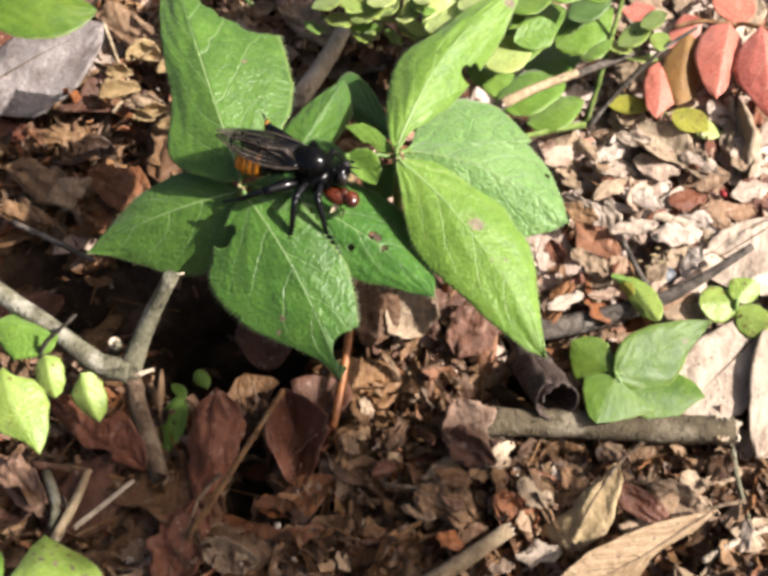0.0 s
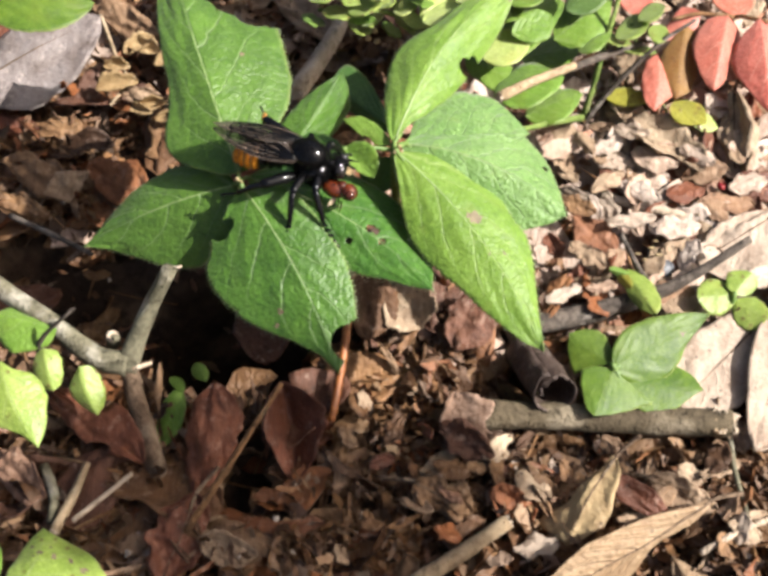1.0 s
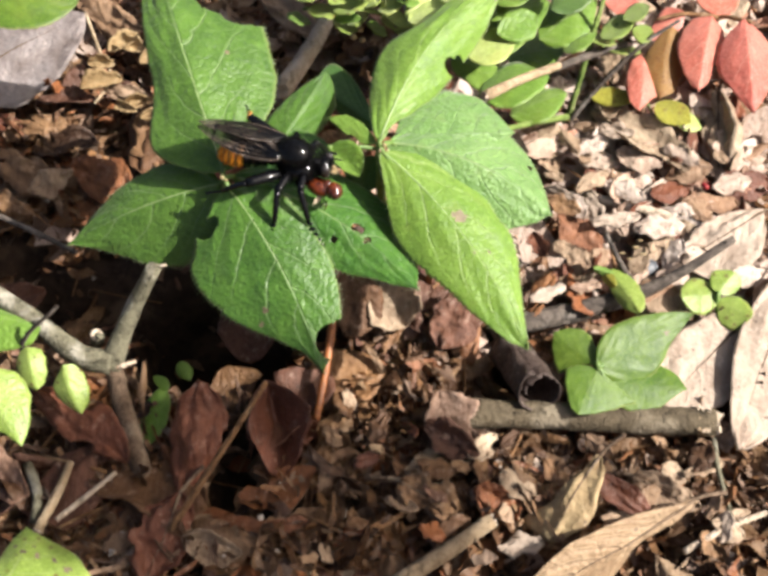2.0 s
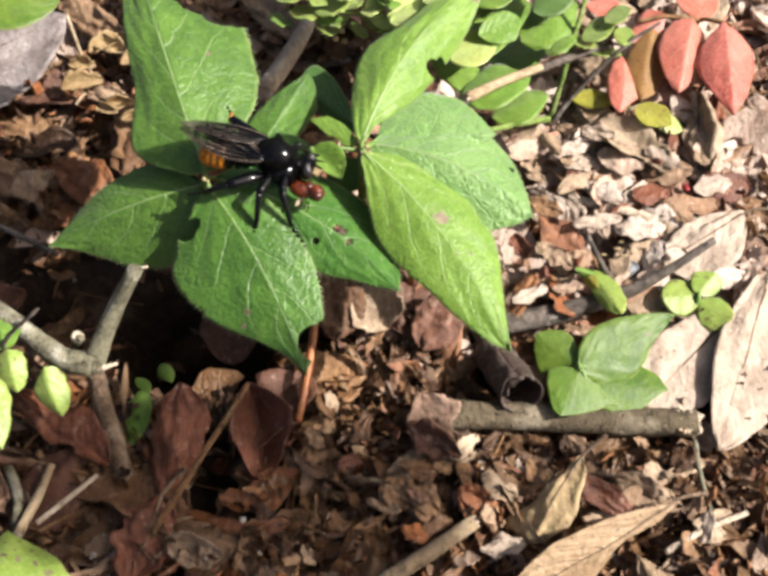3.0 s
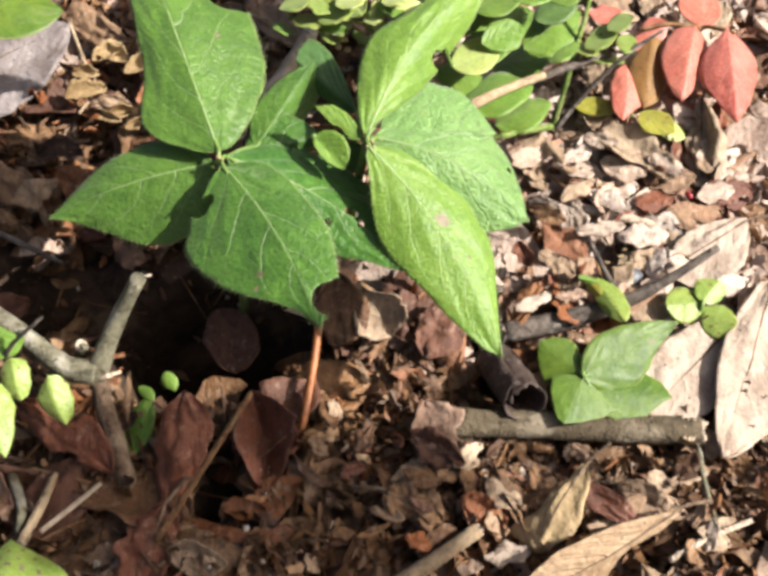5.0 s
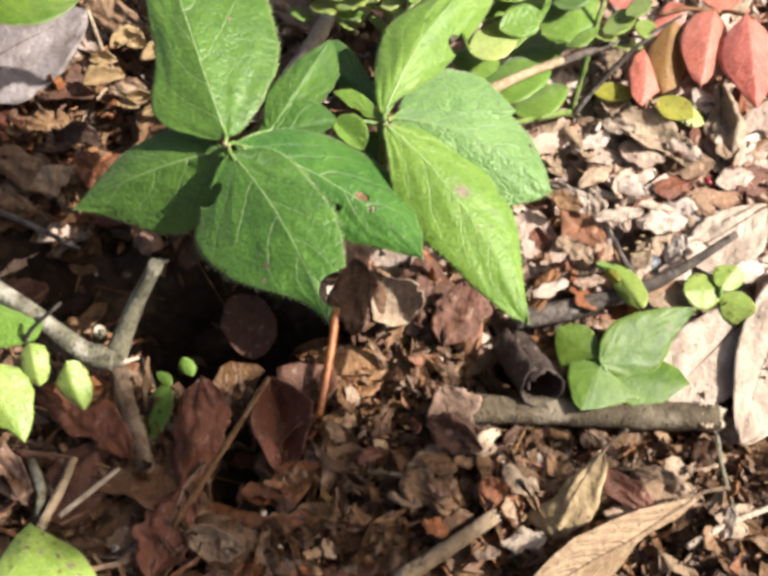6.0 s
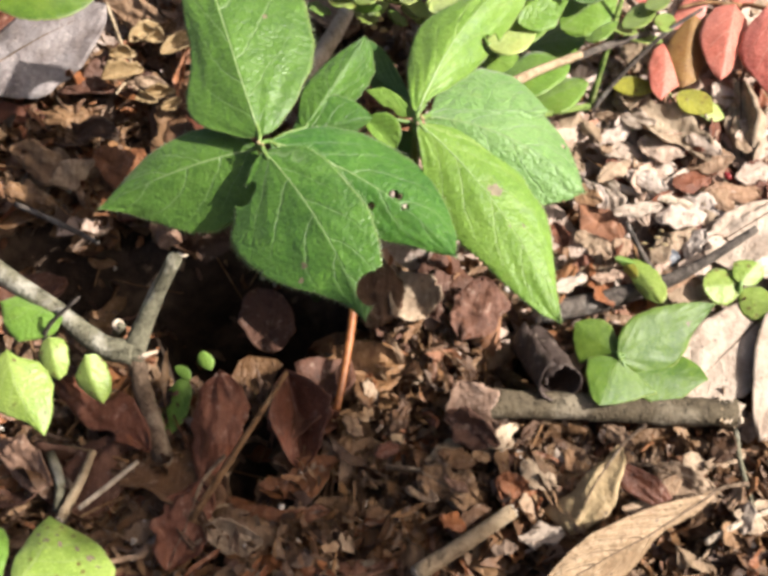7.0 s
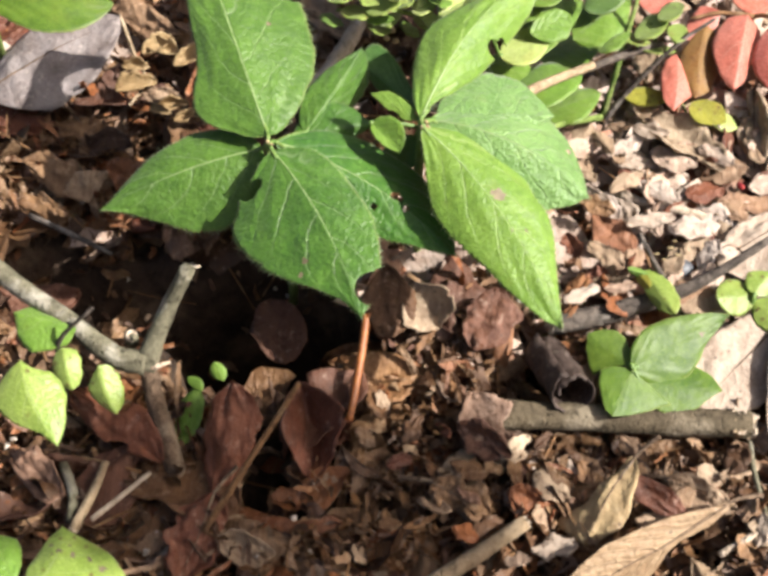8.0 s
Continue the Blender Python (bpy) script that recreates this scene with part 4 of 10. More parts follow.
leaf_on(creeper, PALE_GREEN, (-0.0047, 0.0479, 0.054), (0.0037, 0.0514, 0.054), (-0.0011, 0.0551, 0.052), (0.0001, 0.0442, 0.056), seed=37, ragged=0.12, p1=0.8, ripple=0.03, wide=0.5, p0=0.6, teeth=0.012, nu=22, nv=10)
leaf_on(creeper, PALE_GREEN, (0.0067, 0.0473, 0.055), (0.0135, 0.0514, 0.055), (0.0094, 0.0547, 0.053), (0.0108, 0.044, 0.057), seed=38, ragged=0.12, p1=0.5, ripple=0.03, wide=0.5, p0=0.6, teeth=0.012, nu=22, nv=10)
leaf_on(creeper, YELLOW_GREEN, (-0.0089, 0.0506, 0.043), (-0.003, 0.0471, 0.043), (-0.0054, 0.0531, 0.041), (-0.0065, 0.0446, 0.045), seed=39, ragged=0.12, p1=0.6, ripple=0.03, wide=0.5, p0=0.6, teeth=0.012, nu=22, nv=10)
leaf_on(creeper, LIME, (-0.0202, 0.0488, 0.047), (-0.0143, 0.0453, 0.047), (-0.017, 0.051, 0.045), (-0.0175, 0.0432, 0.049), seed=130, ragged=0.15, p1=0.7, ripple=0.03, wide=0.5, p0=0.6, teeth=0.012, nu=22, nv=10)
leaf_on(creeper, YELLOW_GREEN, (-0.0055, 0.0472, 0.045), (-0.0002, 0.0514, 0.045), (-0.0037, 0.0534, 0.043), (-0.0021, 0.0452, 0.047), seed=131, ragged=0.15, p1=0.7, ripple=0.03, wide=0.5, p0=0.6, teeth=0.012, nu=22, nv=10)
leaf_on(creeper, LIME, (-0.0005, 0.0526, 0.041), (0.0044, 0.0477, 0.041), (0.0028, 0.0539, 0.039), (0.0012, 0.0464, 0.043), seed=132, ragged=0.15, p1=0.7, ripple=0.03, wide=0.5, p0=0.6, teeth=0.012, nu=22, nv=10)
leaf_on(creeper, YELLOW_GREEN, (-0.0118, 0.0502, 0.053), (-0.0056, 0.0461, 0.053), (-0.0081, 0.0527, 0.051), (-0.0093, 0.0436, 0.055), seed=133, ragged=0.15, p1=0.7, ripple=0.03, wide=0.5, p0=0.6, teeth=0.012, nu=22, nv=10)
leaf_on(creeper, LIME, (0.0059, 0.0494, 0.053), (0.012, 0.0459, 0.053), (0.0097, 0.0524, 0.051), (0.0082, 0.0429, 0.055), seed=134, ragged=0.15, p1=0.7, ripple=0.03, wide=0.5, p0=0.6, teeth=0.012, nu=22, nv=10)
leaf_on(creeper, YELLOW_GREEN, (-0.0017, 0.0468, 0.051), (0.0031, 0.0524, 0.051), (-0.0002, 0.0536, 0.049), (0.0016, 0.0456, 0.053), seed=135, ragged=0.15, p1=0.7, ripple=0.03, wide=0.5, p0=0.6, teeth=0.012, nu=22, nv=10)
part("bud", ellipsoid(Vector((-0.004, 0.0523, 0.036)) - creeper.location, (0.0009, 0.0007, 0.0008), 10, 7), BUD, creeper, "small straw-coloured bud")
part("bud", ellipsoid(Vector((-0.0024, 0.053, 0.038)) - creeper.location, (0.0009, 0.0007, 0.0008), 10, 7), BUD, creeper, "small straw-coloured bud")
part("bud", ellipsoid(Vector((-0.0052, 0.0534, 0.038)) - creeper.location, (0.0009, 0.0007, 0.0008), 10, 7), BUD, creeper, "small straw-coloured bud")
part("bud", ellipsoid(Vector((-0.0018, 0.0534, 0.034)) - creeper.location, (0.0009, 0.0007, 0.0008), 10, 7), BUD, creeper, "small straw-coloured bud")
leaf_on(creeper, PALE_GREEN, (0.0237, 0.0398, 0.042), (0.0361, 0.0459, 0.042), (0.0289, 0.0512, 0.04), (0.0307, 0.0347, 0.044), seed=41, wide=0.5, p0=0.6, p1=0.6, teeth=0.012, nu=22, nv=10, ripple=0.01, stalk=(0.022, 0.0538, 0.036))
leaf_on(creeper, PALE_GREEN, (0.0106, 0.0404, 0.0500), (0.0200, 0.0519, 0.0520), (0.0099, 0.0482, 0.0530), (0.0182, 0.0440, 0.0490), seed=230, p1=0.6, ragged=0.05, ripple=0.02, wide=0.5, p0=0.6, teeth=0.012, nu=22, nv=10)
leaf_on(creeper, PALE_GREEN, (0.0101, 0.0432, 0.0490), (0.0026, 0.0469, 0.0500), (0.0064, 0.0461, 0.0510), (0.0069, 0.0432, 0.0480), seed=231, p1=0.9, ragged=0.05, ripple=0.02, wide=0.5, p0=0.6, teeth=0.012, nu=22, nv=10)
leaf_on(creeper, PALE_GREEN, (0.0019, 0.0467, 0.0520), (-0.0046, 0.0509, 0.0520), (-0.0019, 0.0504, 0.0530), (-0.0009, 0.0471, 0.0510), seed=232, p1=0.8, ragged=0.05, ripple=0.02, wide=0.5, p0=0.6, teeth=0.012, nu=22, nv=10)
leaf_on(creeper, LIME, (-0.0017, 0.0473, 0.0460), (-0.0113, 0.0488, 0.0470), (-0.0059, 0.0491, 0.0480), (-0.0067, 0.0475, 0.0450), seed=233, p1=1.0, ragged=0.05, ripple=0.02, wide=0.5, p0=0.6, teeth=0.012, nu=22, nv=10)
leaf_on(creeper, PALE_GREEN, (0.0037, 0.0464, 0.0510), (0.0093, 0.0523, 0.0520), (0.0052, 0.0504, 0.0530), (0.0078, 0.0479, 0.0500), seed=234, p1=0.7, ragged=0.05, ripple=0.02, wide=0.5, p0=0.6, teeth=0.012, nu=22, nv=10)
leaf_on(creeper, LIME, (0.0314, 0.0452, 0.0440), (0.0417, 0.0511, 0.0450), (0.0352, 0.0513, 0.0460), (0.0392, 0.0438, 0.0430), seed=235, p1=0.8, ragged=0.05, ripple=0.02, wide=0.5, p0=0.6, teeth=0.012, nu=22, nv=10)
leaf_on(creeper, YELLOW_GREEN, (-0.0017, 0.0514, 0.0500), (-0.0099, 0.0543, 0.0500), (-0.0059, 0.0545, 0.0510), (-0.0055, 0.0508, 0.0490), seed=236, p1=0.8, ragged=0.05, ripple=0.02, wide=0.5, p0=0.6, teeth=0.012, nu=22, nv=10)
backbush = thing("low_shrub", (0.0555, 0.0664, 0), "low shrub with dark green oval leaves", "plant")
stem_on(backbush, STEM, [(0.0556, 0.0559, 0), (0.0577, 0.0601, 0.014), (0.0629, 0.0735, 0.03), (0.0642, 0.0782, 0.036)], [0.00099, 0.00083, 0.00067, 0.00055])
stem_on(backbush, DARK_BARK, [(0.0552, 0.0541, 0.002), (0.0641, 0.0603, 0.012), (0.0742, 0.065, 0.022), (0.0841, 0.0702, 0.026)], [0.0008, 0.00072, 0.0006, 0.00045], name="branch")
stem_on(backbush, STEM, [(0.055, 0.055, 0.004), (0.0446, 0.042, 0.016), (0.0338, 0.03, 0.026)], [0.00098, 0.00082, 0.00068], name="branch")
leaf_on(backbush, LIME, (0.0315, 0.063, 0.03), (0.0483, 0.0725, 0.03), (0.0388, 0.0772, 0.028), (0.0409, 0.0586, 0.032), seed=50, ragged=0.08, p1=0.75, teeth=0.03, ripple=0.025, sag=0.001, wide=0.5, p0=0.6, nu=22, nv=10)
leaf_on(backbush, LIME, (0.0458, 0.0648, 0.024), (0.0628, 0.0803, 0.024), (0.0509, 0.081, 0.024), (0.0573, 0.0641, 0.024), seed=51, ragged=0.08, p1=0.9, teeth=0.03, ripple=0.025, sag=0.001, wide=0.5, p0=0.6, nu=22, nv=10)
leaf_on(backbush, DEEP, (0.0485, 0.0696, 0.03), (0.0629, 0.0813, 0.03), (0.0538, 0.0813, 0.03), (0.0574, 0.0696, 0.03), seed=52, ragged=0.08, p1=1.05, teeth=0.03, ripple=0.025, sag=0.001, wide=0.5, p0=0.6, nu=22, nv=10)
leaf_on(backbush, LIME, (0.0286, 0.0459, 0.022), (0.0476, 0.053, 0.022), (0.0374, 0.0593, 0.02), (0.0387, 0.0399, 0.024), seed=53, ragged=0.08, p1=0.75, teeth=0.03, ripple=0.025, sag=0.001, wide=0.5, p0=0.6, nu=22, nv=10)
leaf_on(backbush, LIME, (0.0369, 0.0424, 0.018), (0.0526, 0.0502, 0.018), (0.0439, 0.0544, 0.016), (0.0455, 0.0383, 0.02), seed=54, ragged=0.08, p1=0.9, teeth=0.03, ripple=0.025, sag=0.001, wide=0.5, p0=0.6, nu=22, nv=10)
leaf_on(backbush, LIME, (0.0262, 0.0557, 0.03), (0.0447, 0.063, 0.03), (0.0348, 0.068, 0.028), (0.0359, 0.0509, 0.032), seed=55, ragged=0.08, p1=1.05, teeth=0.03, ripple=0.025, sag=0.001, wide=0.5, p0=0.6, nu=22, nv=10)
leaf_on(backbush, LIME, (0.0381, 0.0677, 0.014), (0.0548, 0.0716, 0.014), (0.0466, 0.0788, 0.012), (0.0463, 0.0607, 0.016), seed=56, ragged=0.08, p1=0.75, teeth=0.03, ripple=0.025, sag=0.001, wide=0.5, p0=0.6, nu=22, nv=10)
leaf_on(backbush, LIME, (0.0518, 0.0605, 0.024), (0.0615, 0.0673, 0.024), (0.0563, 0.0692, 0.022), (0.0569, 0.0586, 0.026), seed=57, ragged=0.08, p1=0.9, teeth=0.03, ripple=0.025, sag=0.001, wide=0.5, p0=0.6, nu=22, nv=10)
leaf_on(backbush, LIME, (0.0219, 0.0615, 0.02), (0.0371, 0.0505, 0.02), (0.0319, 0.0615, 0.02), (0.0273, 0.0505, 0.02), seed=58, ragged=0.08, p1=1.05, teeth=0.03, ripple=0.025, sag=0.001, wide=0.5, p0=0.6, nu=22, nv=10)
# from here the leaves are mostly out of view, added to shade the litter
leaf_on(backbush, LIME, (0.0188, 0.0542, 0.05), (0.0335, 0.0596, 0.05), (0.0256, 0.0659, 0.048), (0.0266, 0.0483, 0.052), seed=150, ripple=0.02, wide=0.5, p0=0.6, p1=0.6, teeth=0.012, nu=22, nv=10)
leaf_on(backbush, LIME, (0.0288, 0.0539, 0.048), (0.0434, 0.0611, 0.048), (0.0353, 0.0662, 0.046), (0.0367, 0.049, 0.05), seed=151, ripple=0.02, wide=0.5, p0=0.6, p1=0.6, teeth=0.012, nu=22, nv=10)
leaf_on(backbush, LIME, (0.0374, 0.0593, 0.048), (0.0524, 0.0629, 0.048), (0.0451, 0.0702, 0.046), (0.0446, 0.0523, 0.05), seed=152, ripple=0.02, wide=0.5, p0=0.6, p1=0.6, teeth=0.012, nu=22, nv=10)
leaf_on(backbush, LIME, (0.0115, 0.0555, 0.052), (0.0263, 0.0627, 0.052), (0.0179, 0.0676, 0.05), (0.0197, 0.0508, 0.054), seed=153, ripple=0.02, wide=0.5, p0=0.6, p1=0.6, teeth=0.012, nu=22, nv=10)
leaf_on(backbush, LIME, (0.0481, 0.0598, 0.046), (0.0627, 0.0691, 0.046), (0.0546, 0.073, 0.044), (0.0559, 0.056, 0.048), seed=154, ripple=0.02, wide=0.5, p0=0.6, p1=0.6, teeth=0.012, nu=22, nv=10)
leaf_on(backbush, LIME, (0.0242, 0.0541, 0.04), (0.0372, 0.0628, 0.04), (0.0297, 0.0653, 0.038), (0.0316, 0.0517, 0.042), seed=155, ripple=0.02, wide=0.5, p0=0.6, p1=0.6, teeth=0.012, nu=22, nv=10)
leaf_on(backbush, LIME, (0.0142, 0.0758, 0.046), (0.0309, 0.0836, 0.046), (0.0214, 0.0899, 0.044), (0.0234, 0.0698, 0.048), seed=156, ripple=0.02, wide=0.5, p0=0.6, p1=0.6, teeth=0.012, nu=22, nv=10)
leaf_on(backbush, LIME, (0.0253, 0.07, 0.046), (0.0423, 0.0817, 0.046), (0.0322, 0.0859, 0.044), (0.0351, 0.066, 0.048), seed=157, ripple=0.02, wide=0.5, p0=0.6, p1=0.6, teeth=0.012, nu=22, nv=10)
leaf_on(backbush, LIME, (0.022, 0.0877, 0.046), (0.0397, 0.0959, 0.046), (0.03, 0.1028, 0.044), (0.0316, 0.0812, 0.048), seed=158, ripple=0.02, wide=0.5, p0=0.6, p1=0.6, teeth=0.012, nu=22, nv=10)
leaf_on(backbush, DEEP, (0.0125, 0.0897, 0.046), (0.0287, 0.1022, 0.046), (0.0186, 0.1063, 0.044), (0.0224, 0.0859, 0.048), seed=159, ripple=0.02, wide=0.5, p0=0.6, p1=0.6, teeth=0.012, nu=22, nv=10)
leaf_on(backbush, LIME, (0.0349, 0.0857, 0.046), (0.0523, 0.0897, 0.046), (0.0438, 0.0985, 0.044), (0.0432, 0.0772, 0.048), seed=160, ripple=0.02, wide=0.5, p0=0.6, p1=0.6, teeth=0.012, nu=22, nv=10)
leaf_on(backbush, DEEP, (0.0072, 0.0788, 0.042), (0.023, 0.0867, 0.042), (0.0139, 0.0919, 0.04), (0.0161, 0.0738, 0.044), seed=161, ripple=0.02, wide=0.5, p0=0.6, p1=0.6, teeth=0.012, nu=22, nv=10)
leaf_on(backbush, LIME, (0.006, 0.0743, 0.036), (0.0192, 0.0821, 0.036), (0.0114, 0.0856, 0.034), (0.0136, 0.071, 0.038), seed=162, ripple=0.02, wide=0.5, p0=0.6, p1=0.6, teeth=0.012, nu=22, nv=10)
leaf_on(backbush, LIME, (-0.0256, 0.0685, 0.048), (-0.0104, 0.0801, 0.048), (-0.0209, 0.0841, 0.046), (-0.0155, 0.0648, 0.05), seed=180, ripple=0.02, wide=0.5, p0=0.6, p1=0.6, teeth=0.012, nu=22, nv=10)
leaf_on(backbush, DEEP, (-0.0152, 0.0767, 0.055), (0.0001, 0.0721, 0.055), (-0.0068, 0.0843, 0.053), (-0.0082, 0.0649, 0.057), seed=181, ripple=0.02, wide=0.5, p0=0.6, p1=0.6, teeth=0.012, nu=22, nv=10)
leaf_on(backbush, LIME, (-0.005, 0.0835, 0.053), (0.0107, 0.0892, 0.053), (0.0018, 0.0967, 0.051), (0.0038, 0.0763, 0.055), seed=182, ripple=0.02, wide=0.5, p0=0.6, p1=0.6, teeth=0.012, nu=22, nv=10)
leaf_on(backbush, DEEP, (0.0053, 0.0669, 0.051), (0.021, 0.0784, 0.051), (0.0111, 0.0824, 0.049), (0.0149, 0.0632, 0.053), seed=183, ripple=0.02, wide=0.5, p0=0.6, p1=0.6, teeth=0.012, nu=22, nv=10)
leaf_on(backbush, LIME, (-0.0262, 0.0868, 0.049), (-0.0102, 0.082, 0.049), (-0.0176, 0.0946, 0.047), (-0.0186, 0.0745, 0.051), seed=184, ripple=0.02, wide=0.5, p0=0.6, p1=0.6, teeth=0.012, nu=22, nv=10)
leaf_on(backbush, DEEP, (-0.0151, 0.0817, 0.056), (0.0004, 0.0873, 0.056), (-0.0087, 0.0948, 0.054), (-0.0062, 0.0745, 0.058), seed=185, ripple=0.02, wide=0.5, p0=0.6, p1=0.6, teeth=0.012, nu=22, nv=10)
leaf_on(backbush, LIME, (-0.0046, 0.0653, 0.054), (0.0107, 0.0767, 0.054), (0.0008, 0.0807, 0.052), (0.005, 0.0615, 0.056), seed=186, ripple=0.02, wide=0.5, p0=0.6, p1=0.6, teeth=0.012, nu=22, nv=10)
leaf_on(backbush, DEEP, (0.0057, 0.085, 0.052), (0.0213, 0.0803, 0.052), (0.0148, 0.0928, 0.05), (0.0123, 0.0728, 0.054), seed=187, ripple=0.02, wide=0.5, p0=0.6, p1=0.6, teeth=0.012, nu=22, nv=10)
leaf_on(backbush, LIME, (-0.0261, 0.092, 0.05), (-0.0102, 0.0978, 0.05), (-0.0198, 0.1055, 0.048), (-0.0167, 0.0846, 0.052), seed=188, ripple=0.02, wide=0.5, p0=0.6, p1=0.6, teeth=0.012, nu=22, nv=10)
leaf_on(backbush, DEEP, (-0.015, 0.0748, 0.048), (0.0006, 0.0867, 0.048), (-0.0098, 0.0908, 0.046), (-0.0048, 0.071, 0.05), seed=189, ripple=0.02, wide=0.5, p0=0.6, p1=0.6, teeth=0.012, nu=22, nv=10)
leaf_on(backbush, LIME, (-0.0045, 0.0832, 0.055), (0.0109, 0.0785, 0.055), (0.0042, 0.091, 0.053), (0.0023, 0.071, 0.057), seed=190, ripple=0.02, wide=0.5, p0=0.6, p1=0.6, teeth=0.012, nu=22, nv=10)
leaf_on(backbush, DEEP, (0.006, 0.0902, 0.053), (0.0221, 0.096, 0.053), (0.0132, 0.1037, 0.051), (0.0147, 0.0828, 0.055), seed=191, ripple=0.02, wide=0.5, p0=0.6, p1=0.6, teeth=0.012, nu=22, nv=10)
leaf_on(backbush, LIME, (-0.0249, 0.0732, 0.051), (-0.0097, 0.085, 0.051), (-0.0201, 0.0891, 0.049), (-0.0147, 0.0693, 0.053), seed=192, ripple=0.02, wide=0.5, p0=0.6, p1=0.6, teeth=0.012, nu=22, nv=10)
leaf_on(backbush, DEEP, (-0.0152, 0.0935, 0.049), (0.0009, 0.0886, 0.049), (-0.0063, 0.1016, 0.047), (-0.0079, 0.0809, 0.051), seed=193, ripple=0.02, wide=0.5, p0=0.6, p1=0.6, teeth=0.012, nu=22, nv=10)
leaf_on(backbush, LIME, (-0.0041, 0.0632, 0.056), (0.0109, 0.0684, 0.056), (0.0024, 0.0754, 0.054), (0.0043, 0.0565, 0.058), seed=194, ripple=0.02, wide=0.5, p0=0.6, p1=0.6, teeth=0.012, nu=22, nv=10)
leaf_on(backbush, DEEP, (0.006, 0.0715, 0.054), (0.0218, 0.0832, 0.054), (0.0119, 0.0873, 0.052), (0.0157, 0.0676, 0.056), seed=195, ripple=0.02, wide=0.5, p0=0.6, p1=0.6, teeth=0.012, nu=22, nv=10)
leaf_on(backbush, LIME, (-0.0254, 0.0917, 0.052), (-0.0094, 0.0868, 0.052), (-0.0169, 0.0997, 0.05), (-0.0179, 0.0792, 0.054), seed=196, ripple=0.02, wide=0.5, p0=0.6, p1=0.6, teeth=0.012, nu=22, nv=10)
leaf_on(backbush, DEEP, (-0.0143, 0.0727, 0.05), (0.0011, 0.0781, 0.05), (-0.0079, 0.0853, 0.048), (-0.0055, 0.0659, 0.052), seed=197, ripple=0.02, wide=0.5, p0=0.6, p1=0.6, teeth=0.012, nu=22, nv=10)
leaf_on(backbush, LIME, (0.0206, 0.0813, 0.048), (0.0373, 0.0934, 0.048), (0.0272, 0.0976, 0.046), (0.0304, 0.0773, 0.05), seed=198, ripple=0.02, wide=0.5, p0=0.6, p1=0.6, teeth=0.012, nu=22, nv=10)
leaf_on(backbush, LIME, (0.0283, 0.0899, 0.055), (0.0437, 0.085, 0.055), (0.0379, 0.0979, 0.053), (0.0343, 0.0774, 0.057), seed=199, ripple=0.02, wide=0.5, p0=0.6, p1=0.6, teeth=0.012, nu=22, nv=10)
leaf_on(backbush, LIME, (0.035, 0.0711, 0.053), (0.0508, 0.0764, 0.053), (0.0428, 0.0836, 0.051), (0.0429, 0.0642, 0.055), seed=200, ripple=0.02, wide=0.5, p0=0.6, p1=0.6, teeth=0.012, nu=22, nv=10)
leaf_on(backbush, DEEP, (0.0434, 0.0796, 0.051), (0.0604, 0.0917, 0.051), (0.0508, 0.0959, 0.049), (0.0528, 0.0756, 0.053), seed=201, ripple=0.02, wide=0.5, p0=0.6, p1=0.6, teeth=0.012, nu=22, nv=10)
leaf_on(backbush, LIME, (0.0534, 0.1005, 0.049), (0.0691, 0.0954, 0.049), (0.0638, 0.1087, 0.047), (0.0589, 0.0875, 0.051), seed=202, ripple=0.02, wide=0.5, p0=0.6, p1=0.6, teeth=0.012, nu=22, nv=10)
leaf_on(backbush, LIME, (0.024, 0.0693, 0.056), (0.0395, 0.0747, 0.056), (0.0314, 0.0818, 0.054), (0.032, 0.0625, 0.058), seed=203, ripple=0.02, wide=0.5, p0=0.6, p1=0.6, teeth=0.012, nu=22, nv=10)
leaf_on(backbush, LIME, (0.0321, 0.0779, 0.054), (0.0486, 0.0898, 0.054), (0.039, 0.094, 0.052), (0.0415, 0.0739, 0.056), seed=204, ripple=0.02, wide=0.5, p0=0.6, p1=0.6, teeth=0.012, nu=22, nv=10)
leaf_on(backbush, DEEP, (0.0395, 0.0725, 0.052), (0.0544, 0.068, 0.052), (0.0491, 0.0799, 0.05), (0.045, 0.0608, 0.054), seed=205, ripple=0.02, wide=0.5, p0=0.6, p1=0.6, teeth=0.012, nu=22, nv=10)
leaf_on(backbush, LIME, (0.0479, 0.0791, 0.05), (0.0643, 0.0847, 0.05), (0.0563, 0.092, 0.048), (0.0558, 0.0721, 0.052), seed=206, ripple=0.02, wide=0.5, p0=0.6, p1=0.6, teeth=0.012, nu=22, nv=10)
leaf_on(backbush, DEEP, (0.022, 0.0879, 0.048), (0.0389, 0.1003, 0.048), (0.0287, 0.1047, 0.046), (0.0319, 0.0838, 0.05), seed=207, ripple=0.02, wide=0.5, p0=0.6, p1=0.6, teeth=0.012, nu=22, nv=10)
leaf_on(backbush, LIME, (0.0284, 0.0708, 0.055), (0.0432, 0.0663, 0.055), (0.0376, 0.0782, 0.053), (0.0341, 0.0592, 0.057), seed=208, ripple=0.02, wide=0.5, p0=0.6, p1=0.6, teeth=0.012, nu=22, nv=10)
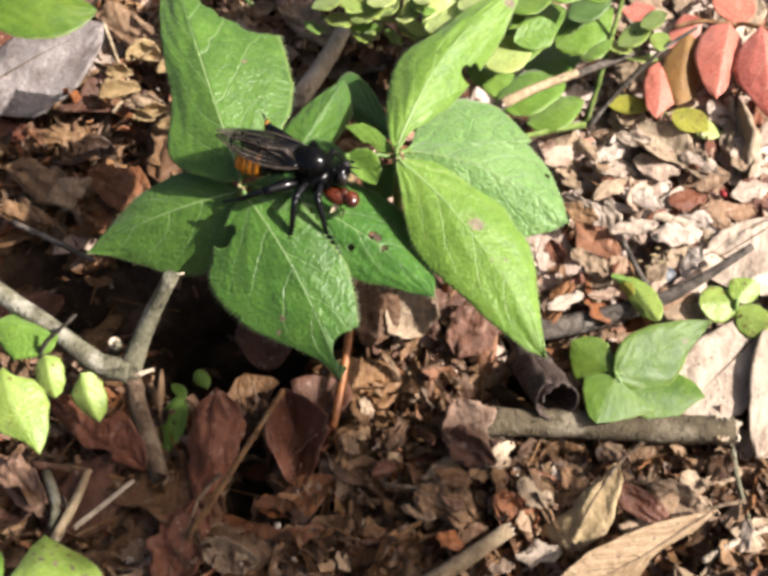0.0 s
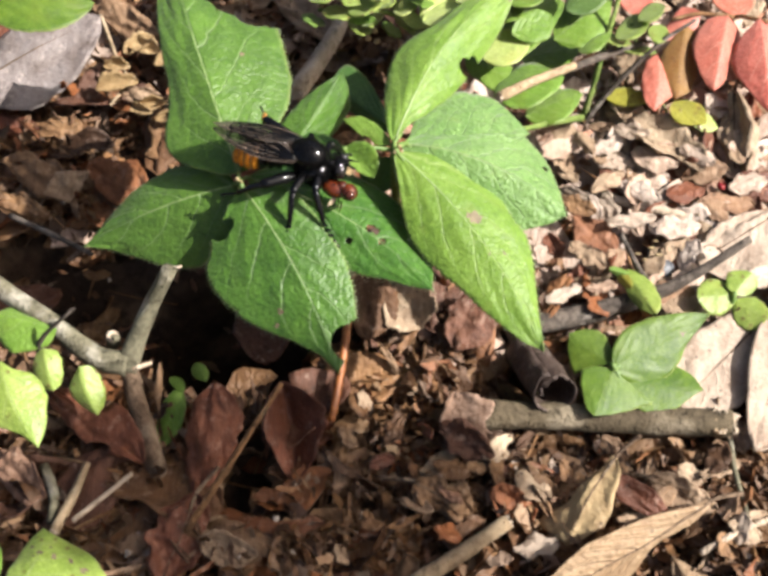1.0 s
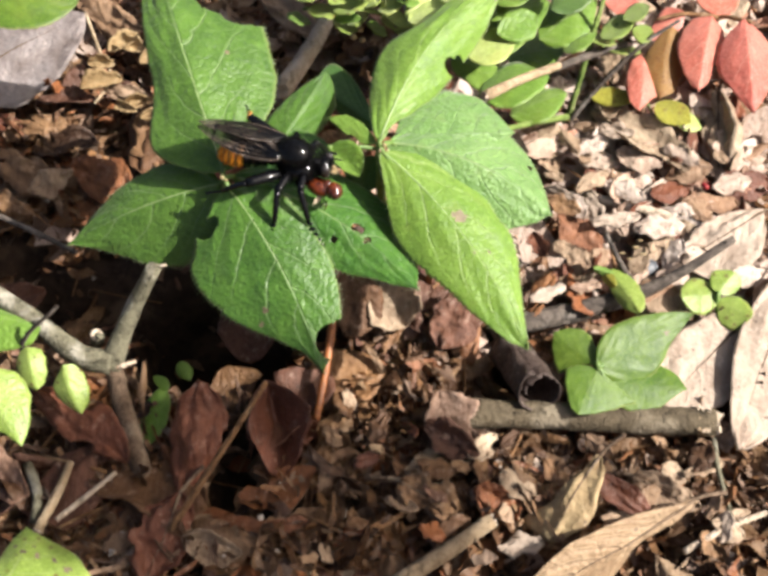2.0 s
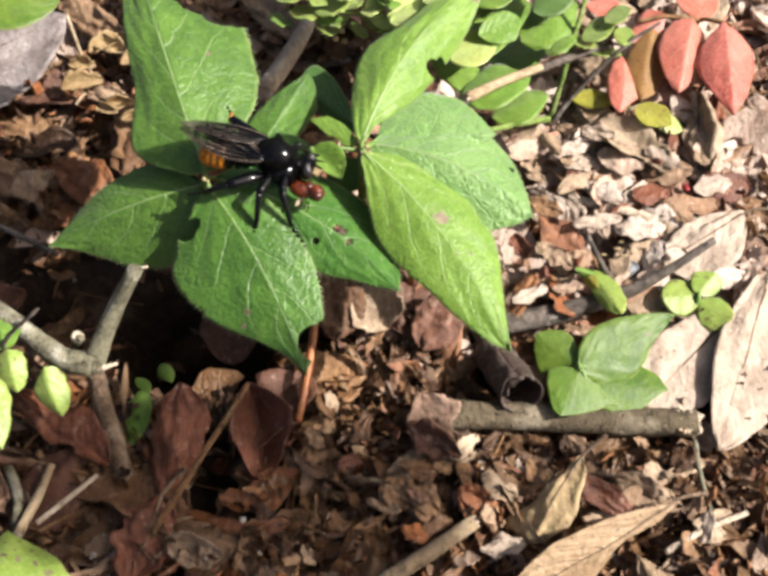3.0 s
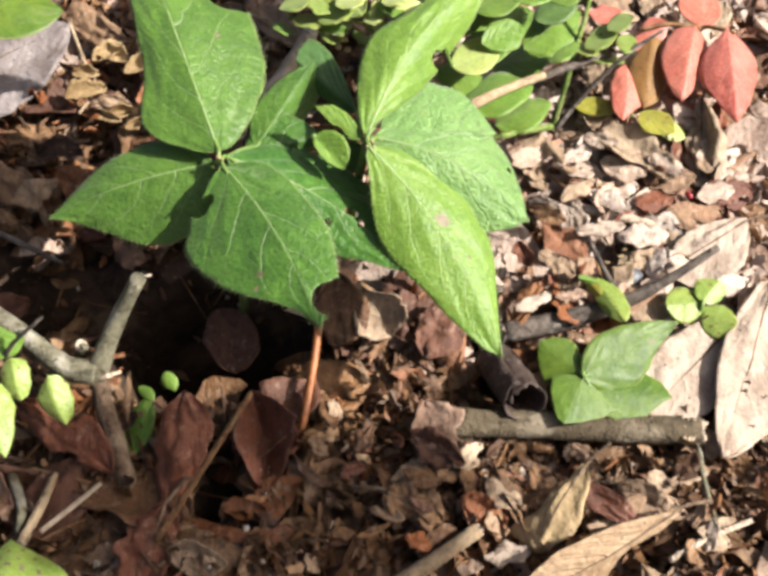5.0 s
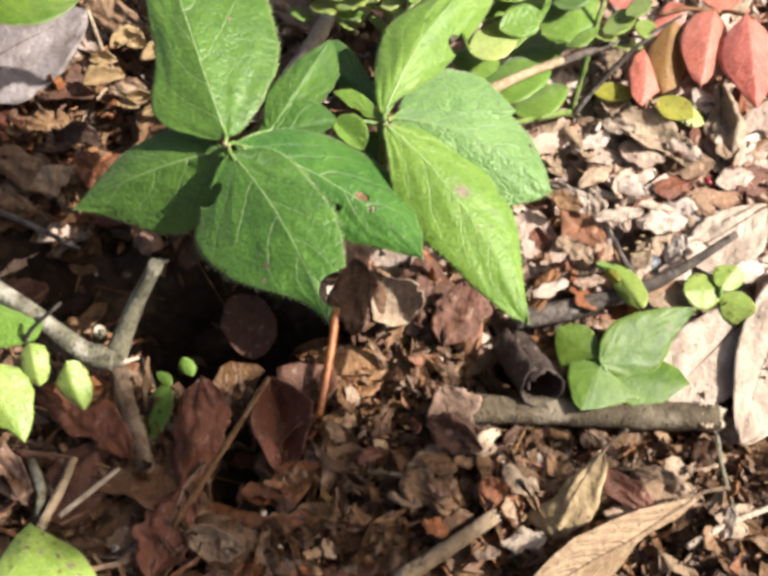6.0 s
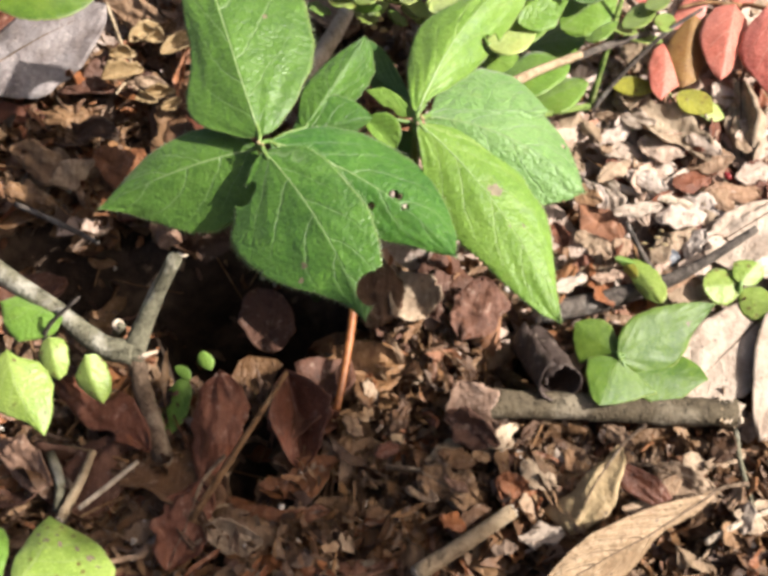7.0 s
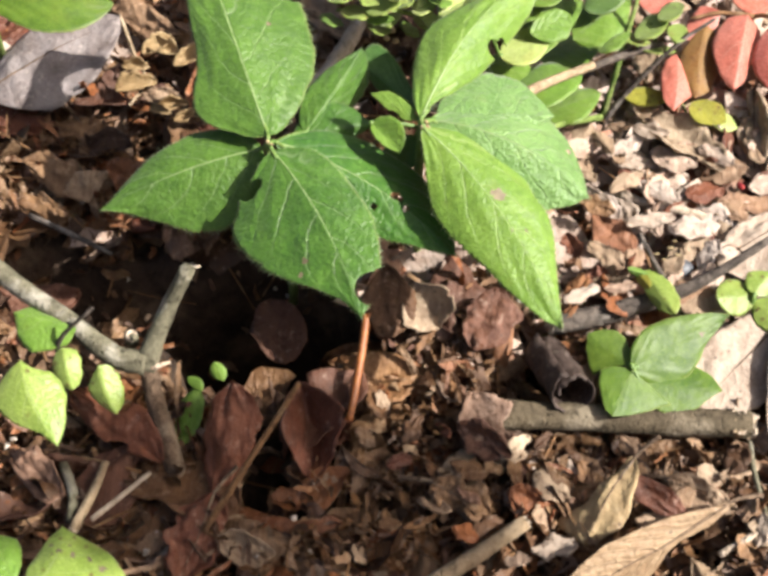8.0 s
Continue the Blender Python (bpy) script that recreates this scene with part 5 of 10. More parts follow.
leaf_on(backbush, LIME, (0.0365, 0.0774, 0.053), (0.0526, 0.0829, 0.053), (0.0445, 0.0903, 0.051), (0.0445, 0.0704, 0.055), seed=209, ripple=0.02, wide=0.5, p0=0.6, p1=0.6, teeth=0.012, nu=22, nv=10)
yellowsprig = thing("seedling", (0.0745, 0.0842, 0), "tiny seedling with yellow-green leaves", "plant")
stem_on(yellowsprig, STEM, [(0.0757, 0.0822, 0), (0.0707, 0.0735, 0.014), (0.0673, 0.0705, 0.024)], [0.00074, 0.00059, 0.00046])
leaf_on(yellowsprig, YELLOW_GREEN, (0.0624, 0.0654, 0.024), (0.0725, 0.0738, 0.024), (0.0668, 0.0754, 0.022), (0.068, 0.0638, 0.026), seed=60, wide=0.5, p0=0.6, p1=0.6, teeth=0.012, nu=22, nv=10, ripple=0.01)
leaf_on(yellowsprig, YELLOW_GREEN, (0.0721, 0.0708, 0.022), (0.0775, 0.0677, 0.022), (0.0768, 0.0748, 0.02), (0.0728, 0.0637, 0.024), seed=61, wide=0.5, p0=0.6, p1=0.6, teeth=0.012, nu=22, nv=10, ripple=0.01)
leaf_on(yellowsprig, YELLOW_GREEN, (0.0582, 0.0688, 0.022), (0.0668, 0.065, 0.022), (0.0637, 0.071, 0.02), (0.0614, 0.0629, 0.024), seed=62, wide=0.5, p0=0.6, p1=0.6, teeth=0.012, nu=22, nv=10, ripple=0.01)
leaf_on(yellowsprig, YELLOW_GREEN, (0.064, 0.0685, 0.018), (0.0745, 0.0662, 0.018), (0.0703, 0.0714, 0.016), (0.0682, 0.0634, 0.02), seed=63, wide=0.5, p0=0.6, p1=0.6, teeth=0.012, nu=22, nv=10, ripple=0.01)
leaf_on(yellowsprig, YELLOW_GREEN, (0.0688, 0.0704, 0.026), (0.0764, 0.0759, 0.026), (0.0725, 0.0784, 0.024), (0.0726, 0.0679, 0.028), seed=64, wide=0.5, p0=0.6, p1=0.6, teeth=0.012, nu=22, nv=10, ripple=0.01)
redling = thing("red_seedling", (0.1001, 0.0822, 0), "seedling with coral red autumn leaves", "plant")
stem_on(redling, BROWN_STEM, [(0.0974, 0.0742, 0), (0.0985, 0.0779, 0.0099), (0.0989, 0.0817, 0.0165), (0.1064, 0.0761, 0.0198)], [0.00099, 0.00084, 0.0007, 0.00058])
stem_on(redling, BROWN_STEM, [(0.0989, 0.0817, 0.0165), (0.089, 0.0819, 0.0176), (0.0804, 0.0795, 0.0176)], [0.0007, 0.00058, 0.00047], name="branch")
leaf_on(redling, RED, (0.0968, 0.0811, 0.0176), (0.0895, 0.0553, 0.0140), (0.0857, 0.0702, 0.0166), (0.0983, 0.0670, 0.0144), wide=0.5, lw=(0.66, 0.74, 0.82, 0.91, 0.94, 0.97, 1.00, 0.97, 0.92, 0.87, 0.78, 0.68, 0.58, 0.41, 0.25), rw=(0.86, 0.95, 1.00, 0.97, 0.93, 0.90, 0.85, 0.78, 0.72, 0.65, 0.59, 0.56, 0.52, 0.41, 0.20), bow=-0.0169, teeth=0.05, n_teeth=15, nu=44, nv=18, ragged=0.02, ripple=0.012, arch=0.04, quilt=0.004, seed=71, sag=0.002)
leaf_on(redling, RED, (0.1045, 0.0775, 0.0198), (0.1026, 0.0461, 0.0150), (0.0956, 0.0623, 0.0170), (0.1124, 0.0616, 0.0150), wide=0.5, lw=(0.25, 0.49, 0.66, 0.83, 0.90, 0.97, 1.00, 0.97, 0.94, 0.87, 0.76, 0.64, 0.49, 0.34, 0.18), rw=(0.65, 0.84, 1.00, 1.00, 1.00, 1.00, 0.97, 0.89, 0.80, 0.72, 0.64, 0.55, 0.42, 0.28, 0.14), bow=-0.0065, teeth=0.05, n_teeth=15, nu=44, nv=18, ragged=0.02, ripple=0.012, arch=0.04, quilt=0.004, seed=72, sag=0.002)
leaf_on(redling, RED, (0.0756, 0.0683, 0.0149), (0.0727, 0.0491, 0.0126), (0.0698, 0.0593, 0.0144), (0.0785, 0.0581, 0.0129), wide=0.5, lw=(0.39, 0.69, 0.78, 0.87, 0.95, 0.99, 1.00, 1.00, 1.00, 0.97, 0.88, 0.80, 0.71, 0.52, 0.26), rw=(0.12, 0.25, 0.33, 0.40, 0.48, 0.56, 0.67, 0.78, 0.90, 1.00, 0.81, 0.63, 0.46, 0.30, 0.15), bow=0.0351, teeth=0.05, n_teeth=15, nu=44, nv=18, ragged=0.02, ripple=0.012, arch=0.04, quilt=0.004, seed=73, sag=0.001)
leaf_on(redling, SHADED_RED, (0.0849, 0.0793, 0.0160), (0.0793, 0.0548, 0.0115), (0.0767, 0.0684, 0.0131), (0.0877, 0.0661, 0.0122), wide=0.5, lw=(0.16, 0.33, 0.49, 0.64, 0.80, 0.95, 0.99, 1.00, 1.00, 0.94, 0.81, 0.69, 0.56, 0.37, 0.19), rw=(0.63, 0.71, 0.80, 0.88, 0.91, 0.93, 0.96, 0.98, 1.00, 0.94, 0.87, 0.79, 0.71, 0.51, 0.26), teeth=0.05, n_teeth=15, nu=44, nv=18, ragged=0.02, ripple=0.012, arch=0.04, quilt=0.004, seed=74)
leaf_on(redling, RED, (0.0894, 0.0825, 0.0176), (0.0781, 0.0751, 0.0140), (0.0805, 0.0837, 0.0157), (0.0856, 0.0766, 0.0146), wide=0.5, lw=(0.62, 0.87, 1.00, 0.95, 0.90, 0.84, 0.79, 0.74, 0.68, 0.58, 0.49, 0.39, 0.29, 0.19, 0.10), rw=(0.23, 0.46, 0.70, 0.91, 0.93, 0.95, 0.98, 1.00, 0.97, 0.92, 0.87, 0.82, 0.70, 0.47, 0.23), teeth=0.05, n_teeth=15, nu=44, nv=18, ragged=0.02, ripple=0.012, arch=0.04, quilt=0.004, seed=75)
leaf_on(redling, RED, (0.0778, 0.0830, 0.0181), (0.0664, 0.0866, 0.0176), (0.0736, 0.0894, 0.0182), (0.0709, 0.0810, 0.0172), wide=0.5, lw=(0.19, 0.39, 0.58, 0.78, 0.86, 0.88, 0.91, 0.93, 0.95, 0.98, 1.00, 0.82, 0.62, 0.41, 0.21), rw=(0.23, 0.45, 0.56, 0.68, 0.80, 0.91, 1.00, 0.91, 0.82, 0.73, 0.65, 0.56, 0.47, 0.31, 0.16), teeth=0.05, n_teeth=15, nu=44, nv=18, ragged=0.02, ripple=0.012, arch=0.04, quilt=0.004, seed=76)
leaf_on(redling, RED, (0.0994, 0.0811, 0.0171), (0.1015, 0.0995, 0.0181), (0.093, 0.0896, 0.0176), (0.1055, 0.0882, 0.0171), wide=0.45, p0=0.7, teeth=0.07, n_teeth=13, p1=1.0, seed=77)
olivesprig = thing("seedling", (0.0846, 0.055, 0), "tiny seedling with olive yellow leaves", "plant")
stem_on(olivesprig, STEM, [(0.0804, 0.0495, 0), (0.0788, 0.0513, 0.006), (0.0753, 0.0538, 0.012)], [0.0005, 0.00049, 0.00036])
leaf_on(olivesprig, OLIVE, (0.0778, 0.0519, 0.0130), (0.0862, 0.0454, 0.0120), (0.0849, 0.0511, 0.0135), (0.0788, 0.0462, 0.0115), wide=0.5, p0=0.6, p1=0.8, seed=78)
leaf_on(olivesprig, PALE_GREEN, (0.0833, 0.0452, 0.0110), (0.0898, 0.0454, 0.0100), (0.0869, 0.0502, 0.0110), (0.0865, 0.0440, 0.0100), wide=0.5, p0=0.8, p1=0.8, seed=79, nu=16, nv=8)
leaf_on(olivesprig, OLIVE, (0.0731, 0.0557, 0.011), (0.0603, 0.0586, 0.009), (0.0665, 0.0608, 0.01), (0.0663, 0.0543, 0.009), wide=0.5, p0=0.6, p1=0.8, seed=80, nu=16, nv=8)
cornerbush = thing("low_shrub", (-0.1181, 0.0946, -0), "low shrub with a bright green leaf", "plant")
stem_on(cornerbush, STEM, [(-0.1167, 0.0802, 0), (-0.1099, 0.0677, 0.03), (-0.1031, 0.0591, 0.052)], [0.00112, 0.00089, 0.00062])
leaf_on(cornerbush, MID, (-0.103, 0.0496, 0.054), (-0.0706, 0.05, 0.05), (-0.0913, 0.0567, 0.054), (-0.0845, 0.0394, 0.05), wide=0.45, p0=0.6, p1=0.75, seed=82, sag=0.002)
branch = thing("fallen_branch", (-0.0495, -0.0595, -0), "grey-brown forked dead branch standing in the litter", "branch")
stem_on(branch, BARK, [(-0.0952, -0.0116, 0.026), (-0.0876, -0.0175, 0.025), (-0.0744, -0.0261, 0.023), (-0.0644, -0.0334, 0.021), (-0.0571, -0.0346, 0.02)], [0.00238, 0.00227, 0.00215, 0.00262, 0.00305], seed=6, rough=0.05, name="main_limb")
stem_on(branch, BARK, [(-0.0576, -0.0352, 0.019), (-0.0549, -0.0304, 0.024), (-0.051, -0.0259, 0.031), (-0.0461, -0.0229, 0.04)], [0.00285, 0.00222, 0.00185, 0.00165], seed=7, rough=0.05, name="side_limb")
stem_on(branch, PEELING, [(-0.0571, -0.0346, 0.02), (-0.0562, -0.0384, 0.014), (-0.0531, -0.0471, 0.007), (-0.05, -0.0593, -0.003)], [0.00231, 0.00201, 0.0023, 0.00276], seed=8, rough=0.14, name="lower_stem", label="brown peeling lower stem")
stem_on(branch, PALE_WOOD, [(-0.0482, -0.0219, 0.038), (-0.0437, -0.0216, 0.039)], [0.00054, 0.00022], name="side_twig")
stem_on(branch, PALE_WOOD, [(-0.0555, -0.0358, 0.02), (-0.0518, -0.0343, 0.02)], [0.00069, 0.00035], name="side_twig")
knot(branch, Vector((-0.0593, -0.0304, 0.024)) - branch.location, 0.0020)
knot(branch, Vector((-0.0732, -0.0265, 0.024)) - branch.location, 0.0022)
stub(branch, Vector((-0.0612, -0.0288, 0.0195)) - branch.location, Vector((-0.0606, -0.0296, 0.0235)) - branch.location, 0.0014)
splinters(branch, Vector((-0.0462, -0.0228, 0.0395)) - branch.location, Vector((0.2, 0.5, 0.8)), 0.0017, 3, BARK, "weathered grey broken tip")
leftsprout = thing("seedling", (-0.0817, -0.0276, -0), "seedling with spotted yellow-green leaves", "plant")
stem_on(leftsprout, DARK_BARK, [(-0.0783, -0.0343, 0), (-0.0774, -0.0334, 0.012), (-0.0765, -0.0317, 0.024), (-0.0665, -0.0306, 0.036)], [0.00062, 0.0006, 0.00057, 0.00033])
leaf_on(leftsprout, YELLOW_GREEN, (-0.0835, -0.0377, 0.0260), (-0.0743, -0.0545, 0.0180), (-0.0862, -0.0494, 0.0206), (-0.0728, -0.0430, 0.0225), wide=0.5, lw=(0.53, 0.74, 0.90, 0.93, 0.96, 1.00, 0.93, 0.82, 0.71, 0.58, 0.43, 0.29, 0.18, 0.12, 0.06), rw=(0.16, 0.32, 0.57, 0.83, 0.92, 1.00, 0.99, 0.98, 0.96, 0.89, 0.80, 0.70, 0.57, 0.41, 0.22), bow=-0.0485, ragged=0.03, ripple=0.015, sag=0.001, arch=0.06, quilt=0.004, teeth=0.01, nu=44, nv=20, seed=84)
leaf_on(leftsprout, YELLOW_GREEN, (-0.0750, -0.0338, 0.0250), (-0.0727, -0.0418, 0.0200), (-0.0771, -0.0384, 0.0220), (-0.0707, -0.0371, 0.0228), wide=0.5, lw=(0.55, 0.69, 0.81, 0.92, 1.00, 1.00, 1.00, 0.99, 0.99, 0.93, 0.85, 0.78, 0.70, 0.62, 0.35), rw=(0.51, 0.85, 0.90, 0.94, 0.99, 1.00, 0.98, 0.95, 0.93, 0.91, 0.87, 0.77, 0.68, 0.58, 0.36), ragged=0.03, ripple=0.015, sag=0.001, arch=0.06, quilt=0.004, teeth=0.01, nu=28, nv=14, seed=85)
leaf_on(leftsprout, YELLOW_GREEN, (-0.0667, -0.0377, 0.0240), (-0.0628, -0.0461, 0.0170), (-0.0685, -0.0426, 0.0193), (-0.0612, -0.0406, 0.0209), wide=0.5, lw=(0.20, 0.41, 0.61, 0.77, 0.94, 1.00, 0.96, 0.93, 0.89, 0.79, 0.69, 0.60, 0.48, 0.32, 0.16), rw=(0.53, 0.70, 0.80, 0.90, 0.95, 0.97, 0.98, 0.99, 1.00, 0.94, 0.86, 0.77, 0.68, 0.51, 0.26), bow=-0.0329, ragged=0.03, ripple=0.015, sag=0.001, arch=0.06, quilt=0.004, teeth=0.01, nu=28, nv=14, seed=86)
leaf_on(leftsprout, LIME, (-0.0728, -0.0284, 0.0245), (-0.0876, -0.0245, 0.0250), (-0.0794, -0.0236, 0.0250), (-0.0821, -0.0338, 0.0234), wide=0.5, lw=(0.10, 0.11, 0.17, 0.23, 0.30, 0.38, 0.45, 0.53, 0.60, 0.70, 0.80, 0.90, 1.00, 0.80, 0.40), rw=(0.49, 0.57, 0.65, 0.73, 0.80, 0.86, 0.93, 0.99, 1.00, 0.92, 0.84, 0.76, 0.65, 0.44, 0.22), ragged=0.03, ripple=0.015, sag=0.001, arch=0.06, quilt=0.004, teeth=0.01, nu=28, nv=14, seed=87)
cornersprout = thing("seedling", (-0.0705, -0.0832, -0), "seedling with a spotted lime green leaf", "plant")
stem_on(cornersprout, STEM, [(-0.0696, -0.0885, 0), (-0.0708, -0.089, 0.016)], [0.00062, 0.00047])
leaf_on(cornersprout, YELLOW_GREEN, (-0.0729, -0.0899, 0.0240), (-0.0695, -0.0739, 0.0200), (-0.0755, -0.0808, 0.0226), (-0.0539, -0.0860, 0.0204), wide=0.5, lw=(0.29, 0.57, 0.76, 0.85, 0.92, 0.98, 1.00, 0.99, 0.96, 0.91, 0.83, 0.73, 0.62, 0.43, 0.22), rw=(0.47, 0.71, 0.82, 0.93, 1.00, 0.96, 0.92, 0.88, 0.85, 0.79, 0.72, 0.67, 0.61, 0.48, 0.24), bow=0.1115, stains=((0.0118, -0.0002, 0.0004), (0.0107, 0.0018, 0.0006), (0.0096, 0.0011, 0.0003), (0.0107, 0.0049, 0.0008), (0.0127, 0.0035, 0.0004), (0.0110, 0.0084, 0.0007), (0.0097, 0.0116, 0.0009), (0.0085, 0.0133, 0.0006),), ragged=0.03, ripple=0.015, sag=0.001, arch=0.06, quilt=0.004, teeth=0.01, nu=50, nv=30, seed=88)
leaf_on(cornersprout, LIME, (-0.0766, -0.0873, 0.0210), (-0.0842, -0.0750, 0.0200), (-0.0831, -0.0826, 0.0232), (-0.0766, -0.0788, 0.0201), wide=0.5, lw=(0.25, 0.50, 0.75, 0.81, 0.84, 0.87, 0.91, 0.94, 0.97, 1.00, 0.85, 0.68, 0.51, 0.34, 0.17), rw=(0.14, 0.28, 0.43, 0.57, 0.70, 0.78, 0.86, 0.94, 1.00, 0.99, 0.97, 0.91, 0.69, 0.46, 0.23), ragged=0.03, ripple=0.015, sag=0.001, arch=0.06, quilt=0.004, teeth=0.01, nu=28, nv=14, seed=89)
grassbit = thing("herb", (-0.0506, -0.0383, 0), "small bright green herb leaves in the litter", "plant")
leaf_on(grassbit, LIME, (-0.0476, -0.0336, 0.008), (-0.0507, -0.0474, 0.004), (-0.0525, -0.0397, 0.005), (-0.046, -0.0415, 0.006), wide=0.6, p0=0.7, p1=0.6, seed=90, nu=16, nv=8, ripple=0.04)
leaf_on(grassbit, LIME, (-0.0463, -0.0349, 0.008), (-0.0499, -0.0316, 0.009), (-0.0491, -0.0336, 0.008), (-0.0468, -0.0322, 0.009), wide=0.6, p0=0.7, p1=0.6, seed=91, nu=10, nv=6)
leaf_on(grassbit, LIME, (-0.0442, -0.027, 0.008), (-0.0418, -0.0311, 0.006), (-0.0452, -0.0291, 0.006), (-0.0414, -0.0284, 0.007), wide=0.6, p0=0.7, p1=0.6, seed=92, nu=10, nv=6)
lowplant = thing("seedling", (0.0549, -0.0242, 0), "small seedling with four pale green leaves", "plant")
stem_on(lowplant, STEM, [(0.0544, -0.029, 0), (0.052, -0.0309, 0.014)], [0.00062, 0.00047])
leaf_on(lowplant, MID, (0.0522, -0.0316, 0.0140), (0.0430, -0.0233, 0.0150), (0.0435, -0.0316, 0.0114), (0.0507, -0.0241, 0.0159), wide=0.5, lw=(0.08, 0.15, 0.23, 0.37, 0.51, 0.73, 1.00, 0.96, 0.91, 0.85, 0.75, 0.65, 0.54, 0.38, 0.19), rw=(0.21, 0.42, 0.63, 0.73, 0.83, 0.93, 0.97, 0.99, 1.00, 1.00, 0.90, 0.80, 0.67, 0.49, 0.27), nu=40, nv=20, arch=0.05, ragged=0.02, teeth=0.012, quilt=0.006, stalk=(0.052, -0.0309, 0.014), seed=93)
leaf_on(lowplant, MID, (0.0525, -0.0325, 0.0145), (0.0758, -0.0193, 0.0170), (0.0614, -0.0218, 0.0195), (0.0682, -0.0324, 0.0128), wide=0.5, lw=(0.60, 0.81, 0.92, 0.98, 1.00, 0.98, 0.96, 0.93, 0.84, 0.75, 0.67, 0.56, 0.44, 0.33, 0.17), rw=(0.59, 0.81, 0.90, 0.97, 1.00, 0.99, 0.98, 0.87, 0.77, 0.61, 0.47, 0.38, 0.29, 0.20, 0.10), bow=-0.0180, stains=((0.0186, 0.0009, 0.0007),), nu=40, nv=20, arch=0.05, ragged=0.02, teeth=0.012, quilt=0.006, stalk=(0.052, -0.0309, 0.014), seed=94)
leaf_on(lowplant, MID, (0.0526, -0.0325, 0.0140), (0.0471, -0.0437, 0.0125), (0.0593, -0.0424, 0.0109), (0.0440, -0.0353, 0.0137), wide=0.5, lw=(0.25, 0.50, 0.75, 1.00, 0.93, 0.86, 0.80, 0.73, 0.66, 0.58, 0.50, 0.42, 0.33, 0.22, 0.11), rw=(0.57, 0.78, 0.91, 1.00, 0.97, 0.94, 0.91, 0.88, 0.80, 0.73, 0.66, 0.59, 0.51, 0.41, 0.31), nu=40, nv=20, arch=0.03, ragged=0.02, teeth=0.012, quilt=0.004, stalk=(0.052, -0.0309, 0.014), seed=95)
leaf_on(lowplant, MID, (0.0541, -0.0349, 0.0125), (0.0732, -0.0358, 0.0105), (0.0639, -0.0297, 0.0118), (0.0632, -0.0417, 0.0103), wide=0.5, lw=(0.16, 0.32, 0.49, 0.58, 0.66, 0.74, 0.82, 0.87, 0.91, 0.96, 1.00, 0.96, 0.84, 0.72, 0.45), rw=(0.40, 0.80, 0.87, 0.94, 1.00, 0.98, 0.96, 0.95, 0.88, 0.80, 0.73, 0.58, 0.41, 0.27, 0.13), nu=40, nv=20, arch=0.03, ragged=0.02, teeth=0.012, quilt=0.004, stalk=(0.052, -0.0309, 0.014), seed=96)
sprig = thing("seedling", (0.0865, -0.0078, -0), "tiny seedling with round lime leaves", "plant")
stem_on(sprig, STEM, [(0.0872, -0.0107, 0), (0.084, -0.0116, 0.01)], [0.0005, 0.00036])
leaf_on(sprig, YELLOW_GREEN, (0.0849, -0.0097, 0.0110), (0.0753, -0.0110, 0.0120), (0.0800, -0.0053, 0.0118), (0.0806, -0.0147, 0.0100), seed=97, wide=0.5, p0=0.55, p1=0.45, ragged=0.06, teeth=0.02, nu=28, nv=14, ripple=0.02, quilt=0.004, arch=0.04, stalk=(0.084, -0.0116, 0.01))
leaf_on(sprig, YELLOW_GREEN, (0.0844, -0.0101, 0.0120), (0.0894, -0.0045, 0.0130), (0.0832, -0.0049, 0.0128), (0.0899, -0.0086, 0.0110), seed=98, wide=0.5, p0=0.55, p1=0.45, ragged=0.06, teeth=0.02, nu=28, nv=14, ripple=0.02, quilt=0.004, arch=0.04, stalk=(0.084, -0.0116, 0.01))
leaf_on(sprig, YELLOW_GREEN, (0.0848, -0.0105, 0.0100), (0.0912, -0.0168, 0.0110), (0.0907, -0.0110, 0.0108), (0.0852, -0.0177, 0.0090), seed=99, wide=0.5, p0=0.55, p1=0.45, ragged=0.06, teeth=0.02, nu=28, nv=14, ripple=0.02, quilt=0.004, arch=0.04, stalk=(0.084, -0.0116, 0.01))
stick("twig", DARK_BARK, [(0.0576, 0.0037, 0.0180), (0.0618, -0.0028, 0.0130), (0.0673, -0.0068, 0.0060)], [0.00055, 0.00075, 0.0008], "dark broken twig poking out of the litter", seed=27)
sprig2 = thing("seedling", (0.0625, -0.0033, 0), "tiny seedling with yellowing leaves", "plant")
stem_on(sprig2, BROWN_STEM, [(0.0636, -0.0048, 0), (0.0608, -0.0029, 0.01), (0.0593, 0.0046, 0.014)], [0.0005, 0.00048, 0.00035])
leaf_on(sprig2, YELLOW_GREEN, (0.0590, -0.0031, 0.0120), (0.0645, -0.0165, 0.0130), (0.0652, -0.0078, 0.0128), (0.0593, -0.0103, 0.0110), seed=100, wide=0.5, p0=0.55, p1=0.45, ragged=0.06, teeth=0.02, nu=28, nv=14, ripple=0.02, quilt=0.004, arch=0.04)
leaf_on(sprig2, LIME, (0.0601, -0.0046, 0.0120), (0.0548, -0.0036, 0.0130), (0.0570, -0.0027, 0.0128), (0.0574, -0.0045, 0.0110), seed=101, wide=0.5, p0=0.55, p1=0.45, ragged=0.06, teeth=0.02, nu=28, nv=14, ripple=0.02, quilt=0.004, arch=0.04)
